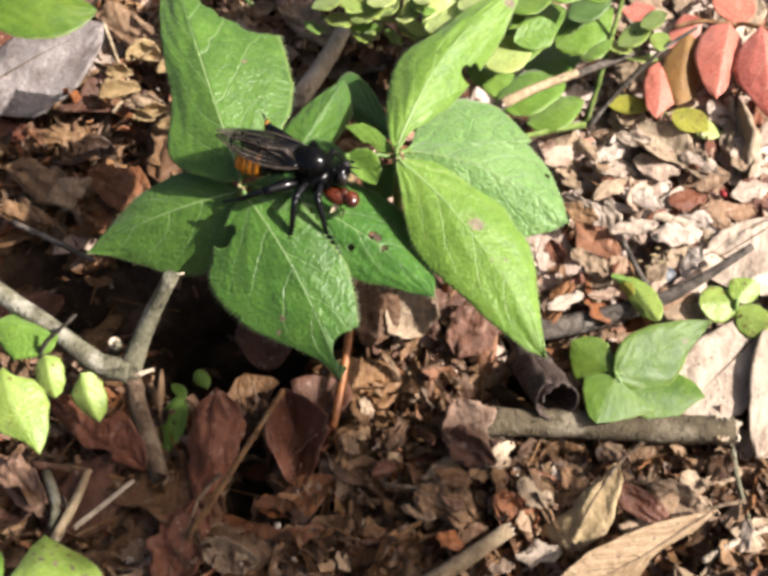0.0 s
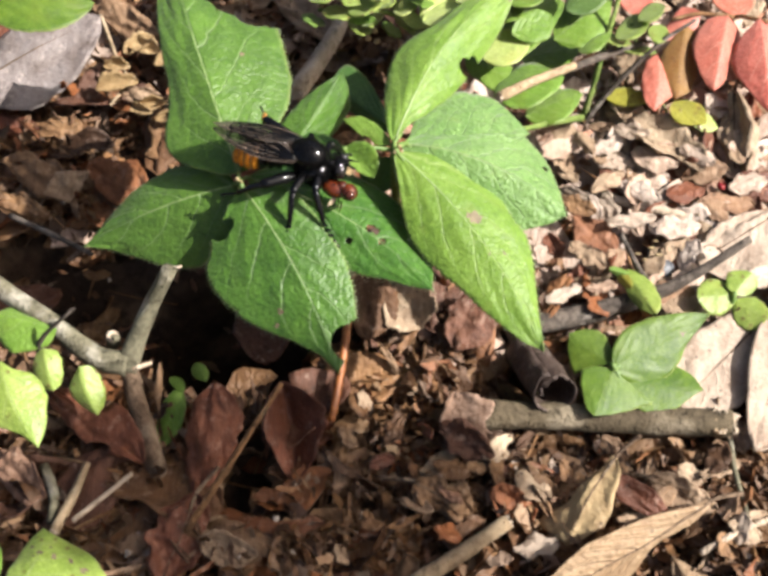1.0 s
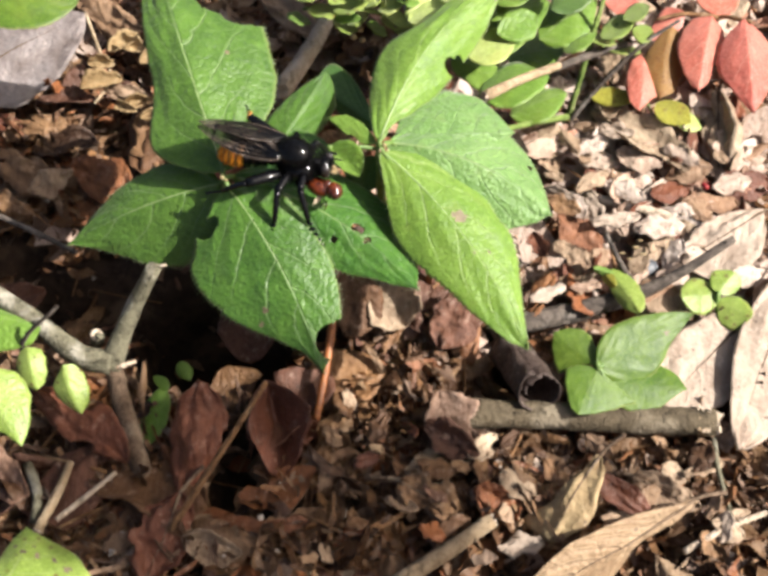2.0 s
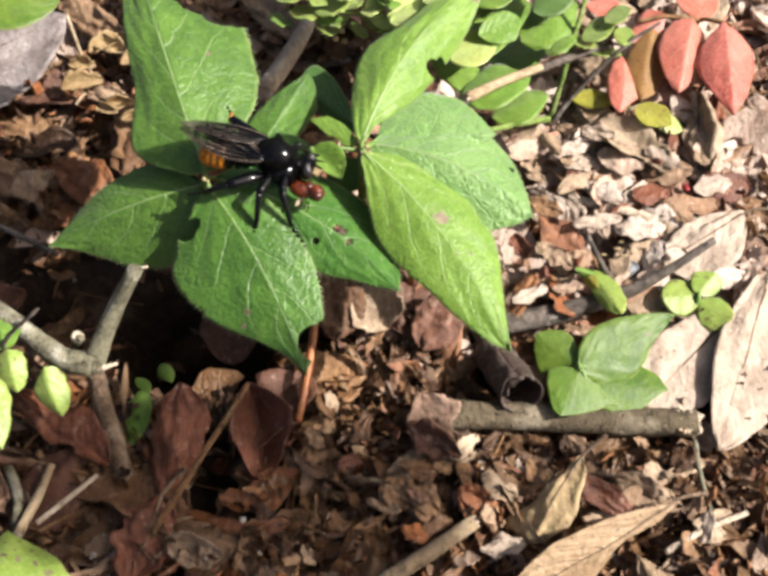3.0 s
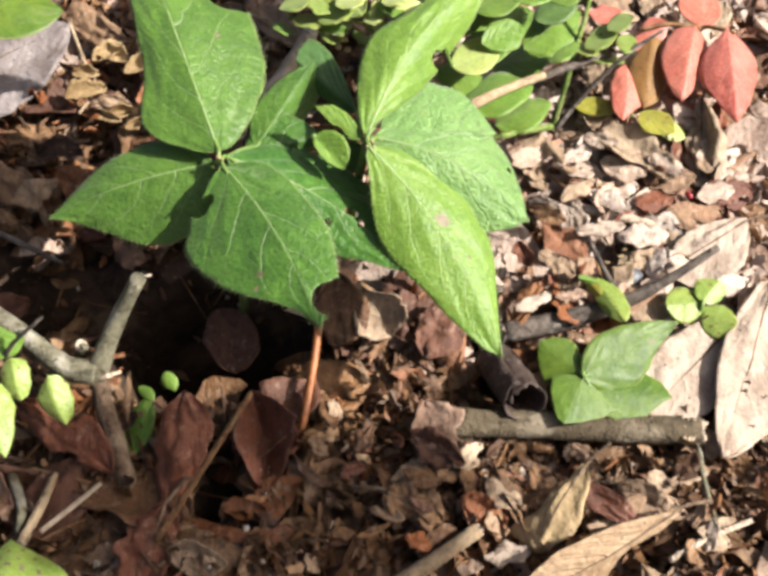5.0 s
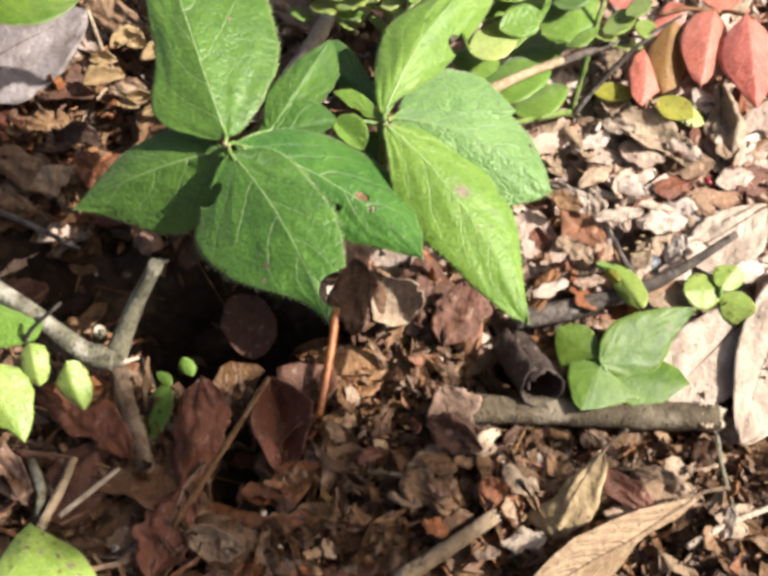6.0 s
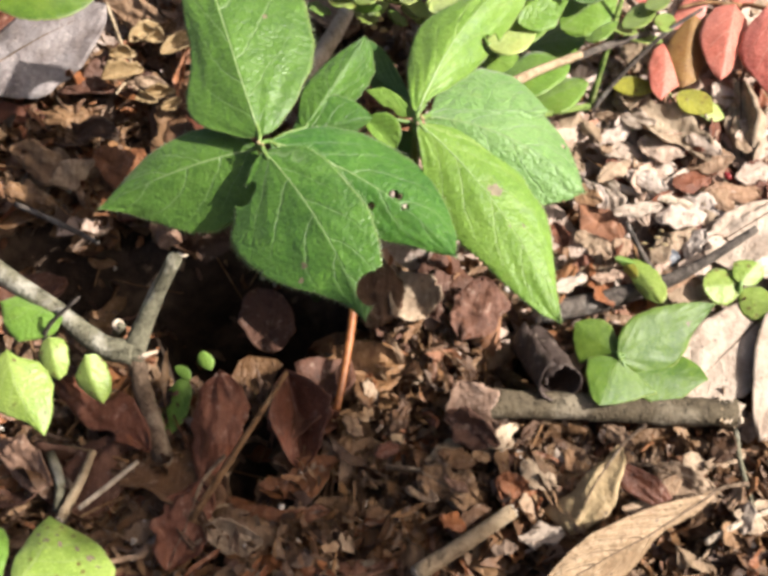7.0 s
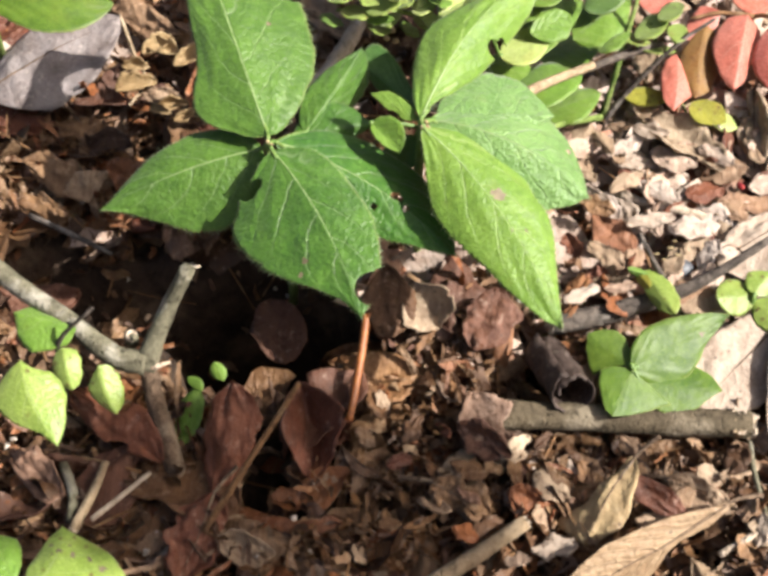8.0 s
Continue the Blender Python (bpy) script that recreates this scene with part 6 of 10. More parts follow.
leaf_on(sprig2, OLIVE, (0.0572, -0.0034, 0.0115), (0.0597, -0.0085, 0.0125), (0.0593, -0.0045, 0.0123), (0.0575, -0.0062, 0.0105), seed=102, wide=0.5, p0=0.55, p1=0.45, ragged=0.06, teeth=0.02, nu=28, nv=14, ripple=0.02, quilt=0.004, arch=0.04)
log = stick("broken_stick", LOG_BARK, [(0.0207, -0.0403, 0.007), (0.0332, -0.0406, 0.007), (0.0489, -0.0414, 0.007), (0.0645, -0.0421, 0.007), (0.0791, -0.0428, 0.007)], [0.00363, 0.00327, 0.00315, 0.00327, 0.00315], "thick grey-brown broken stick lying on litter", seed=11, rough=0.07)
crumble(log, Vector((0.0782, -0.0426, 0.0085)) - log.location, 0.0034, 5)
stick("broken_stick", DARK_BARK, [(0.0365, -0.0143, 0.005), (0.0499, -0.0111, 0.005), (0.0642, -0.0081, 0.008), (0.0745, -0.0051, 0.012), (0.0888, 0.0019, 0.018)], [0.00268, 0.00268, 0.00205, 0.00131, 0.00093], "dark grey twig lying across the litter", seed=12)
stick("broken_stick", STRAW_WOOD, [(0.0058, -0.0806, 0.006), (0.0164, -0.0736, 0.006), (0.0267, -0.0668, 0.007)], [0.00182, 0.00182, 0.0017], "tan straight stick in dead leaves", seed=13)
stick("twig", PALE_WOOD, [(-0.0672, -0.067, 0.008), (-0.0612, -0.0619, 0.009), (-0.0552, -0.0566, 0.01)], [0.0006, 0.0006, 0.00048], "thin bleached white twig", seed=14)
stick("twig", BROWN_STEM, [(-0.0423, -0.0698, 0.009), (-0.0316, -0.0574, 0.02), (-0.0218, -0.0443, 0.028)], [0.00084, 0.00069, 0.00056], "thin tan dead stalk leaning in litter", seed=15)
stick("twig", STRAW_WOOD, [(-0.0831, 0.0922, 0.008), (-0.0763, 0.0748, 0.009), (-0.0724, 0.0662, 0.007), (-0.076, 0.0577, 0.006)], [0.0006, 0.00052, 0.00055, 0.0004], "thin dry vine over the litter", seed=16)
stick("broken_stick", PALE_WOOD, [(-0.0232, 0.0534, 0.016), (-0.0168, 0.0686, 0.015), (-0.0117, 0.0835, 0.014)], [0.00258, 0.00247, 0.00213], "grey stick with a pale cut end", seed=17)
stick("twig", PALE_WOOD, [(0.0566, 0.0252, 0.006), (0.0692, 0.0203, 0.007), (0.0835, 0.0168, 0.006)], [0.00109, 0.00121, 0.00109], "pale dry twig lying in the sun", seed=18)
stick("twig", BARK, [(0.0791, -0.0435, 0.005), (0.0784, -0.0539, 0.006), (0.08, -0.0675, 0.005)], [0.00073, 0.00061, 0.00049], "thin dry stalk among dead leaves", seed=19)
stick("twig", PALE_WOOD, [(0.068, -0.0731, 0.005), (0.077, -0.0685, 0.006), (0.0873, -0.0645, 0.006)], [0.00073, 0.00073, 0.00061], "thin bleached twig by a big dead leaf", seed=20)
stick("twig", RUSTY, [(-0.0082, -0.0191, 0.017), (-0.0093, -0.0274, 0.013), (-0.0106, -0.0348, 0.01), (-0.012, -0.0426, 0.008)], [0.00094, 0.00095, 0.00096, 0.00084], "thin rusty stalk under green leaves", seed=21)
fallen(BROWN, (-0.1006, 0.0353, 0.008), (-0.0826, 0.0294, 0.009), (-0.0922, 0.0361, 0.011), (-0.0906, 0.0269, 0.006), "grey-brown dead leaf lying flat", seed=81, crumple=0.06, ragged=0.25)
fallen(TAN, (-0.0884, 0.0244, 0.008), (-0.0777, 0.0311, 0.009), (-0.0849, 0.0294, 0.01), (-0.0813, 0.0252, 0.006), "tan dead leaf scrap in half sun", seed=82, crumple=0.08, ragged=0.3)
fallen(BROWN, (-0.0991, 0.0203, 0.008), (-0.0856, 0.0163, 0.009), (-0.094, 0.0228, 0.01), (-0.0913, 0.0163, 0.006), "brown dead leaf scrap in half sun", seed=83, crumple=0.08, ragged=0.3)
stick("twig", STRAW_WOOD, [(0.0295, 0.0405, 0.027), (0.039, 0.0482, 0.025), (0.0506, 0.0567, 0.022)], [0.00147, 0.00125, 0.00115], "pale twig with a broken end by green leaves", seed=22)
stick("twig", DARK_BARK, [(0.0489, 0.0554, 0.022), (0.059, 0.0624, 0.02), (0.0708, 0.0693, 0.018)], [0.00103, 0.00104, 0.00093], "dark twig behind green leaves", seed=23)
stick("twig", BARK, [(-0.0765, -0.0522, 0.005), (-0.0731, -0.0594, 0.005), (-0.0729, -0.0659, 0.004)], [0.0011, 0.00122, 0.00098], "dry stalk piece lying in shade", seed=24)
stick("twig", STRAW_WOOD, [(-0.0714, -0.0685, 0.006), (-0.0685, -0.0599, 0.006), (-0.0666, -0.0521, 0.006)], [0.00122, 0.00109, 0.00085], "short pale stalk piece", seed=25)
stick("twig", DARK_BARK, [(-0.096, 0.0171, 0.008), (-0.0833, 0.01, 0.009), (-0.0729, 0.0046, 0.008)], [0.00072, 0.00072, 0.0006], "thin dark stalk among the litter", seed=26)
fallen(GREY, (-0.1166, 0.0614, 0.007), (-0.0802, 0.0823, 0.016), (-0.1035, 0.0825, 0.014), (-0.0911, 0.0586, 0.009), "large grey dead leaf in litter", seed=1, stalk=True, p0=0.5, p1=0.7, sag=0.002, crumple=0.03, ragged=0.06)
fallen(RUSSET, (-0.0385, -0.0362, 0.0150), (-0.0414, -0.0592, 0.0040), (-0.0458, -0.0468, 0.0092), (-0.0327, -0.0486, 0.0096), wide=0.5, lw=(0.21, 0.42, 0.61, 0.74, 0.86, 0.98, 0.99, 1.00, 0.98, 0.91, 0.83, 0.74, 0.63, 0.42, 0.21), rw=(0.39, 0.67, 0.82, 0.97, 1.00, 0.98, 0.96, 0.94, 0.89, 0.80, 0.72, 0.64, 0.56, 0.38, 0.19), bow=0.0350, label="dark red-brown dead leaf standing in litter", seed=2, sag=0.002, crumple=0.06, ragged=0.16, nu=40, nv=20)
fallen(RUSSET, (-0.0234, -0.0352, 0.0130), (-0.0202, -0.0545, 0.0010), (-0.0272, -0.0494, 0.0127), (-0.0144, -0.0463, 0.0112), wide=0.5, lw=(0.30, 0.59, 0.72, 0.85, 0.96, 0.98, 1.00, 1.00, 0.92, 0.84, 0.76, 0.65, 0.53, 0.40, 0.21), rw=(0.31, 0.62, 0.76, 0.91, 0.99, 0.99, 1.00, 0.98, 0.90, 0.82, 0.74, 0.65, 0.49, 0.35, 0.17), bow=0.0595, label="rusty folded dead leaf", seed=43, sag=-0.003, crumple=0.02, ragged=0.08, nu=40, nv=20)
fallen(RUSSET, (-0.0761, -0.036, 0.011), (-0.0538, -0.0526, 0.007), (-0.0702, -0.0458, 0.008), (-0.0603, -0.0411, 0.011), "rusty insect-eaten dead leaf", seed=4, bites=((0.4, 0.8, 0.0015), (0.7, -1.0, 0.002)), crumple=0.04, ragged=0.12)
fallen(STRAW, (0.0509, -0.0538, 0.0120), (0.0389, -0.0720, 0.0070), (0.0384, -0.0577, 0.0065), (0.0485, -0.0660, 0.0120), wide=0.5, lw=(0.08, 0.16, 0.21, 0.25, 0.28, 0.32, 0.38, 0.44, 0.49, 0.56, 0.68, 0.79, 0.90, 1.00, 0.92), rw=(0.29, 0.52, 0.62, 0.72, 0.81, 0.87, 0.94, 1.00, 0.99, 0.98, 0.97, 0.90, 0.71, 0.53, 0.31), bow=0.0118, label="dry tan folded dead leaf", seed=5, stalk=True, sag=0.002, crumple=0.03, ragged=0.05)
fallen(RIBBED, (0.0696, -0.0654, 0.0150), (0.0291, -0.0879, 0.0100), (0.0471, -0.0737, 0.0174), (0.0524, -0.0807, 0.0063), wide=0.5, lw=(0.12, 0.24, 0.38, 0.53, 0.66, 0.75, 0.84, 0.91, 0.96, 1.00, 0.88, 0.77, 0.62, 0.46, 0.24), rw=(0.17, 0.30, 0.27, 0.26, 0.28, 0.39, 0.64, 0.84, 1.00, 0.92, 0.85, 0.76, 0.65, 0.43, 0.22), bow=-0.0219, label="large straw-brown dead leaf with clear ribs", seed=6, stalk=True, sag=0.002, nu=60, nv=26, crumple=0.012, ragged=0.02, ripple=0.01, quilt=0.004)
fallen(RUSSET, (0.0494, -0.057, 0.011), (0.0621, -0.0675, 0.008), (0.0517, -0.063, 0.009), (0.0585, -0.0611, 0.011), "small reddish dead leaf", seed=7, crumple=0.03, ragged=0.06)
fallen(BUFF, (0.0917, -0.0145, 0.008), (0.0678, -0.0382, 0.007), (0.0734, -0.0208, 0.009), (0.0866, -0.0344, 0.007), "broad cream dead leaf lit by sun", seed=8, stalk=True, p0=0.4, p1=0.5, crumple=0.02, ragged=0.08, ripple=0.01)
fallen(BUFF, (0.1014, 0.0176, 0.009), (0.0782, 0.0029, 0.007), (0.0848, 0.013, 0.01), (0.093, -0.001, 0.007), "broad pale dead leaf under a twig", seed=9, p0=0.5, p1=0.7, crumple=0.05, ragged=0.08, ripple=0.01, stalk=True)
fallen(BUFF, (0.1034, -0.0022, 0.009), (0.0829, -0.0501, 0.008), (0.087, -0.0234, 0.011), (0.1032, -0.0323, 0.008), "broad cream dead leaf with a dark rib", seed=10, stalk=True, p0=0.5, p1=0.7, crumple=0.02, ragged=0.06, ripple=0.01)
fallen(UMBER, (0.0234, -0.0073, 0.01), (0.0172, -0.0217, 0.005), (0.0155, -0.0131, 0.008), (0.0278, -0.0167, 0.007), "brown curled dead leaf in half shade", seed=11)
fallen(TAN, (0.0019, -0.0072, 0.012), (0.009, -0.0161, 0.006), (0.0013, -0.0132, 0.006), (0.0123, -0.0101, 0.012), "curled cream-brown dead leaf", seed=12, curl=0.3)
fallen(BROWN, (-0.004, -0.0043, 0.016), (-0.0028, -0.0189, 0.006), (-0.0099, -0.0145, 0.01), (0.0031, -0.0116, 0.01), "brown dead leaf hanging under the plant", seed=13)
# umber instead of its own grey-brown: part of the shade is in the colour
fallen(UMBER, (-0.0335, 0.0005, -0.006), (-0.0290, -0.0190, -0.0055), (-0.0380, -0.0095, -0.0055), (-0.0240, -0.0085, -0.0050), "grey-brown dead leaf, darkened to look deep in shade", seed=14, crumple=0.02, ragged=0.06, p0=0.5, p1=0.5)
fallen(RUSSET, (-0.0411, -0.0608, 0.008), (-0.0473, -0.0793, 0.004), (-0.0508, -0.0699, 0.008), (-0.039, -0.0709, 0.005), "rusty dead leaf on edge", seed=15, stalk=True, crumple=0.08, ragged=0.22)
fallen(TAN, (-0.04, -0.0708, 0.006), (-0.0273, -0.0731, 0.005), (-0.0341, -0.0688, 0.008), (-0.0332, -0.0745, 0.003), "small tan curled dead leaf", seed=16, nu=80, nv=40, curl=0.2)
fallen(BROWN, (0.0072, -0.0569, 0.006), (0.0195, -0.0635, 0.005), (0.0152, -0.0573, 0.008), (0.0109, -0.0634, 0.004), "broad crumpled brown dead leaf", seed=17, stalk=True, ripple=0.07, p0=0.5, p1=0.6, ragged=0.32, crumple=0.11)
fallen(BROWN, (0.0234, -0.0593, 0.006), (0.0335, -0.0623, 0.005), (0.0286, -0.0591, 0.008), (0.0287, -0.0649, 0.003), "crumpled brown dead leaf", seed=18, ripple=0.07, p0=0.5, p1=0.6, ragged=0.3, crumple=0.11)
fallen(TAN, (0.059, -0.0557, 0.006), (0.0733, -0.0629, 0.005), (0.0666, -0.0567, 0.008), (0.0654, -0.063, 0.004), "tan dead leaf beside a large one", seed=19, stalk=True, ripple=0.05)
fallen(BROWN, (-0.0891, -0.0498, 0.005), (-0.0748, -0.0594, 0.005), (-0.082, -0.0496, 0.007), (-0.0819, -0.0601, 0.004), "brown dead leaf scrap", seed=20)
fallen(CREAM, (0.0677, 0.0371, 0.006), (0.0795, 0.0405, 0.008), (0.0724, 0.0414, 0.008), (0.0755, 0.0354, 0.005), "cream dead leaf scrap in the sun", seed=21)
fallen(CREAM, (0.0604, 0.0371, 0.006), (0.0718, 0.0228, 0.005), (0.0617, 0.0269, 0.007), (0.0711, 0.0337, 0.006), "cream crumpled dead leaf scrap in sun", seed=22, ripple=0.06)
fallen(RUSSET, (0.075, 0.0337, 0.006), (0.0919, 0.0252, 0.006), (0.0835, 0.0336, 0.009), (0.0818, 0.0236, 0.004), "rusty dead leaf in the sun", seed=23, ripple=0.05)
fallen(TAN, (0.0957, 0.0566, 0.012), (0.0921, 0.0236, 0.004), (0.0912, 0.0432, 0.005), (0.0988, 0.0404, 0.012), "tan dead leaf on edge in sun", seed=24, stalk=True, ripple=0.05)
fallen(BROWN, (0.0489, 0.0187, 0.006), (0.0591, 0.0068, 0.005), (0.0507, 0.0099, 0.005), (0.0579, 0.0155, 0.007), "brown dead leaf scrap in the sun", seed=25, crumple=0.025)
fallen(BROWN, (-0.0863, 0.0965, 0.006), (-0.0643, 0.0839, 0.008), (-0.0774, 0.0985, 0.008), (-0.0721, 0.0841, 0.004), "brown dead leaf by the vine", seed=26)
fallen(BROWN, (-0.0793, 0.0362, 0.005), (-0.0579, 0.022, 0.006), (-0.0681, 0.0353, 0.008), (-0.0702, 0.0252, 0.004), "brown dead leaf by the grey one", seed=27, crumple=0.05, ragged=0.25)
fallen(TAN, (-0.0732, 0.0624, 0.006), (-0.0597, 0.0577, 0.006), (-0.066, 0.0624, 0.008), (-0.0662, 0.0578, 0.004), "yellowish crumpled dead leaf", seed=28, ripple=0.08)
fallen(TAN, (-0.0133, 0.0819, 0.008), (-0.0322, 0.0962, 0.01), (-0.0247, 0.086, 0.008), (-0.0207, 0.0952, 0.009), "tan dead leaf behind green plants", seed=29)
rolled_leaf((0.0345, -0.0215, 0.004), (0.0390, -0.0384, 0.0135), 0.0053, "dark brown rolled-up dead leaf like a tube")
fallen(RUSSET, (0.0736, 0.0002, 0.0033), (0.0789, 0.0127, 0.0069), (0.0732, 0.0075, 0.0055), (0.0792, 0.0054, 0.0047), "rusty crumpled dead leaf scrap in the sun", seed=200, crumple=0.035, ragged=0.3, nu=18, nv=10, p0=0.5, p1=0.6)
fallen(RUSSET, (0.1032, 0.0478, 0.0045), (0.0925, 0.044, 0.0063), (0.0971, 0.0418, 0.0068), (0.0985, 0.05, 0.004), "rusty crumpled dead leaf scrap in the sun", seed=201, crumple=0.035, ragged=0.3, nu=18, nv=10, p0=0.5, p1=0.6)
fallen(TAN, (0.0569, 0.0021, 0.0071), (0.0467, -0.0045, 0.0041), (0.0528, -0.0068, 0.0086), (0.0507, 0.0045, 0.0026), "tan crumpled dead leaf scrap in the sun", seed=202, crumple=0.035, ragged=0.3, nu=18, nv=10, p0=0.5, p1=0.6)
fallen(CREAM, (0.0946, 0.0479, 0.006), (0.0949, 0.0298, 0.0064), (0.0995, 0.04, 0.0065), (0.09, 0.0374, 0.0059), "cream crumpled dead leaf scrap in the sun", seed=203, crumple=0.035, ragged=0.3, nu=18, nv=10, p0=0.5, p1=0.6)
fallen(BROWN, (0.0541, -0.0136, 0.0075), (0.0508, 0.0023, 0.0049), (0.049, -0.009, 0.0086), (0.056, -0.0026, 0.0038), "brown crumpled dead leaf scrap in the sun", seed=204, crumple=0.035, ragged=0.3, nu=18, nv=10, p0=0.5, p1=0.6)
fallen(TAN, (0.0513, 0.0303, 0.0061), (0.0463, 0.0365, 0.0045), (0.0477, 0.0315, 0.0055), (0.0499, 0.0353, 0.0051), "tan crumpled dead leaf scrap in the sun", seed=205, crumple=0.035, ragged=0.3, nu=18, nv=10, p0=0.5, p1=0.6)
fallen(CREAM, (0.0519, 0.0239, 0.0092), (0.0552, 0.0155, 0.0084), (0.0552, 0.0203, 0.0096), (0.0519, 0.0191, 0.008), "cream crumpled dead leaf scrap in the sun", seed=206, crumple=0.035, ragged=0.3, nu=18, nv=10, p0=0.5, p1=0.6)
fallen(CREAM, (0.0635, 0.0205, 0.009), (0.0715, 0.0333, 0.006), (0.0645, 0.0277, 0.0095), (0.0704, 0.0259, 0.0055), "cream crumpled dead leaf scrap in the sun", seed=207, crumple=0.035, ragged=0.3, nu=18, nv=10, p0=0.5, p1=0.6)
fallen(TAN, (0.096, 0.0211, 0.0071), (0.0807, 0.0207, 0.0091), (0.0876, 0.0174, 0.0079), (0.0891, 0.0244, 0.0083), "tan crumpled dead leaf scrap in the sun", seed=208, crumple=0.035, ragged=0.3, nu=18, nv=10, p0=0.5, p1=0.6)
fallen(TAN, (0.091, 0.0466, 0.0085), (0.1005, 0.0525, 0.0057), (0.0948, 0.0503, 0.009), (0.0966, 0.0488, 0.0052), "tan crumpled dead leaf scrap in the sun", seed=209, crumple=0.035, ragged=0.3, nu=18, nv=10, p0=0.5, p1=0.6)
fallen(CREAM, (0.0868, 0.0394, 0.0083), (0.085, 0.0515, 0.0067), (0.0829, 0.0428, 0.0086), (0.089, 0.048, 0.0064), "cream crumpled dead leaf scrap in the sun", seed=210, crumple=0.035, ragged=0.3, nu=18, nv=10, p0=0.5, p1=0.6)
fallen(CREAM, (0.0937, 0.0434, 0.0046), (0.0816, 0.0518, 0.0072), (0.0843, 0.0417, 0.0071), (0.0911, 0.0536, 0.0047), "cream crumpled dead leaf scrap in the sun", seed=211, crumple=0.035, ragged=0.3, nu=18, nv=10, p0=0.5, p1=0.6)
fallen(CREAM, (0.0674, 0.0484, 0.0044), (0.0736, 0.0496, 0.0082), (0.0698, 0.0503, 0.007), (0.0712, 0.0478, 0.0056), "cream crumpled dead leaf scrap in the sun", seed=212, crumple=0.035, ragged=0.3, nu=18, nv=10, p0=0.5, p1=0.6)
fallen(TAN, (0.0526, -0.0012, 0.0064), (0.0455, -0.0045, 0.0048), (0.0497, -0.0065, 0.0068), (0.0484, 0.0008, 0.0044), "tan crumpled dead leaf scrap in the sun", seed=213, crumple=0.035, ragged=0.3, nu=18, nv=10, p0=0.5, p1=0.6)
fallen(CREAM, (0.0884, -0.0034, 0.0087), (0.0998, -0.0004, 0.0069), (0.0938, 0.0003, 0.0089), (0.0943, -0.0041, 0.0067), "cream crumpled dead leaf scrap in the sun", seed=214, crumple=0.035, ragged=0.3, nu=18, nv=10, p0=0.5, p1=0.6)
fallen(CREAM, (0.0931, 0.0373, 0.0081), (0.1011, 0.0508, 0.0069), (0.0939, 0.0435, 0.0101), (0.1002, 0.0445, 0.0049), "cream crumpled dead leaf scrap in the sun", seed=215, crumple=0.035, ragged=0.3, nu=18, nv=10, p0=0.5, p1=0.6)
fallen(TAN, (0.0531, -0.0009, 0.0068), (0.0601, 0.0052, 0.0088), (0.0547, 0.0034, 0.0093), (0.0584, 0.0009, 0.0063), "tan crumpled dead leaf scrap in the sun", seed=216, crumple=0.035, ragged=0.3, nu=18, nv=10, p0=0.5, p1=0.6)
fallen(TAN, (0.0902, 0.0313, 0.0101), (0.077, 0.0322, 0.0075), (0.0834, 0.0278, 0.0084), (0.0839, 0.0357, 0.0092), "tan crumpled dead leaf scrap in the sun", seed=217, crumple=0.035, ragged=0.3, nu=18, nv=10, p0=0.5, p1=0.6)
fallen(TAN, (0.0701, 0.0074, 0.0071), (0.0642, -0.0028, 0.0095), (0.0684, -0.0004, 0.0099), (0.0658, 0.0049, 0.0067), "tan crumpled dead leaf scrap in the sun", seed=218, crumple=0.035, ragged=0.3, nu=18, nv=10, p0=0.5, p1=0.6)
fallen(CREAM, (0.0739, 0.0011, 0.0066), (0.0787, 0.0074, 0.0104), (0.0746, 0.0065, 0.0077), (0.0779, 0.0019, 0.0093), "cream crumpled dead leaf scrap in the sun", seed=219, crumple=0.035, ragged=0.3, nu=18, nv=10, p0=0.5, p1=0.6)
fallen(CREAM, (0.0696, 0.0257, 0.0054), (0.0745, 0.0114, 0.0068), (0.0739, 0.0191, 0.0074), (0.0702, 0.0178, 0.0048), "cream crumpled dead leaf scrap in the sun", seed=220, crumple=0.035, ragged=0.3, nu=18, nv=10, p0=0.5, p1=0.6)
fallen(TAN, (0.0807, -0.0068, 0.007), (0.0662, -0.006, 0.008), (0.0723, -0.0119, 0.0076), (0.0747, -0.0008, 0.0074), "tan crumpled dead leaf scrap in the sun", seed=221, crumple=0.035, ragged=0.3, nu=18, nv=10, p0=0.5, p1=0.6)
fallen(CREAM, (0.0536, 0.0438, 0.0071), (0.0405, 0.037, 0.0089), (0.0477, 0.0378, 0.0071), (0.0463, 0.0429, 0.0089), "cream crumpled dead leaf scrap in the sun", seed=222, crumple=0.035, ragged=0.3, nu=18, nv=10, p0=0.5, p1=0.6)
fallen(CREAM, (0.0971, 0.0378, 0.0072), (0.105, 0.0443, 0.0066), (0.0996, 0.0419, 0.0085), (0.1025, 0.0401, 0.0053), "cream crumpled dead leaf scrap in the sun", seed=223, crumple=0.035, ragged=0.3, nu=18, nv=10, p0=0.5, p1=0.6)
fallen(TAN, (0.0836, 0.0562, 0.0059), (0.0859, 0.0423, 0.0041), (0.0873, 0.0492, 0.0064), (0.0822, 0.0491, 0.0036), "tan crumpled dead leaf scrap in the sun", seed=224, crumple=0.035, ragged=0.3, nu=18, nv=10, p0=0.5, p1=0.6)
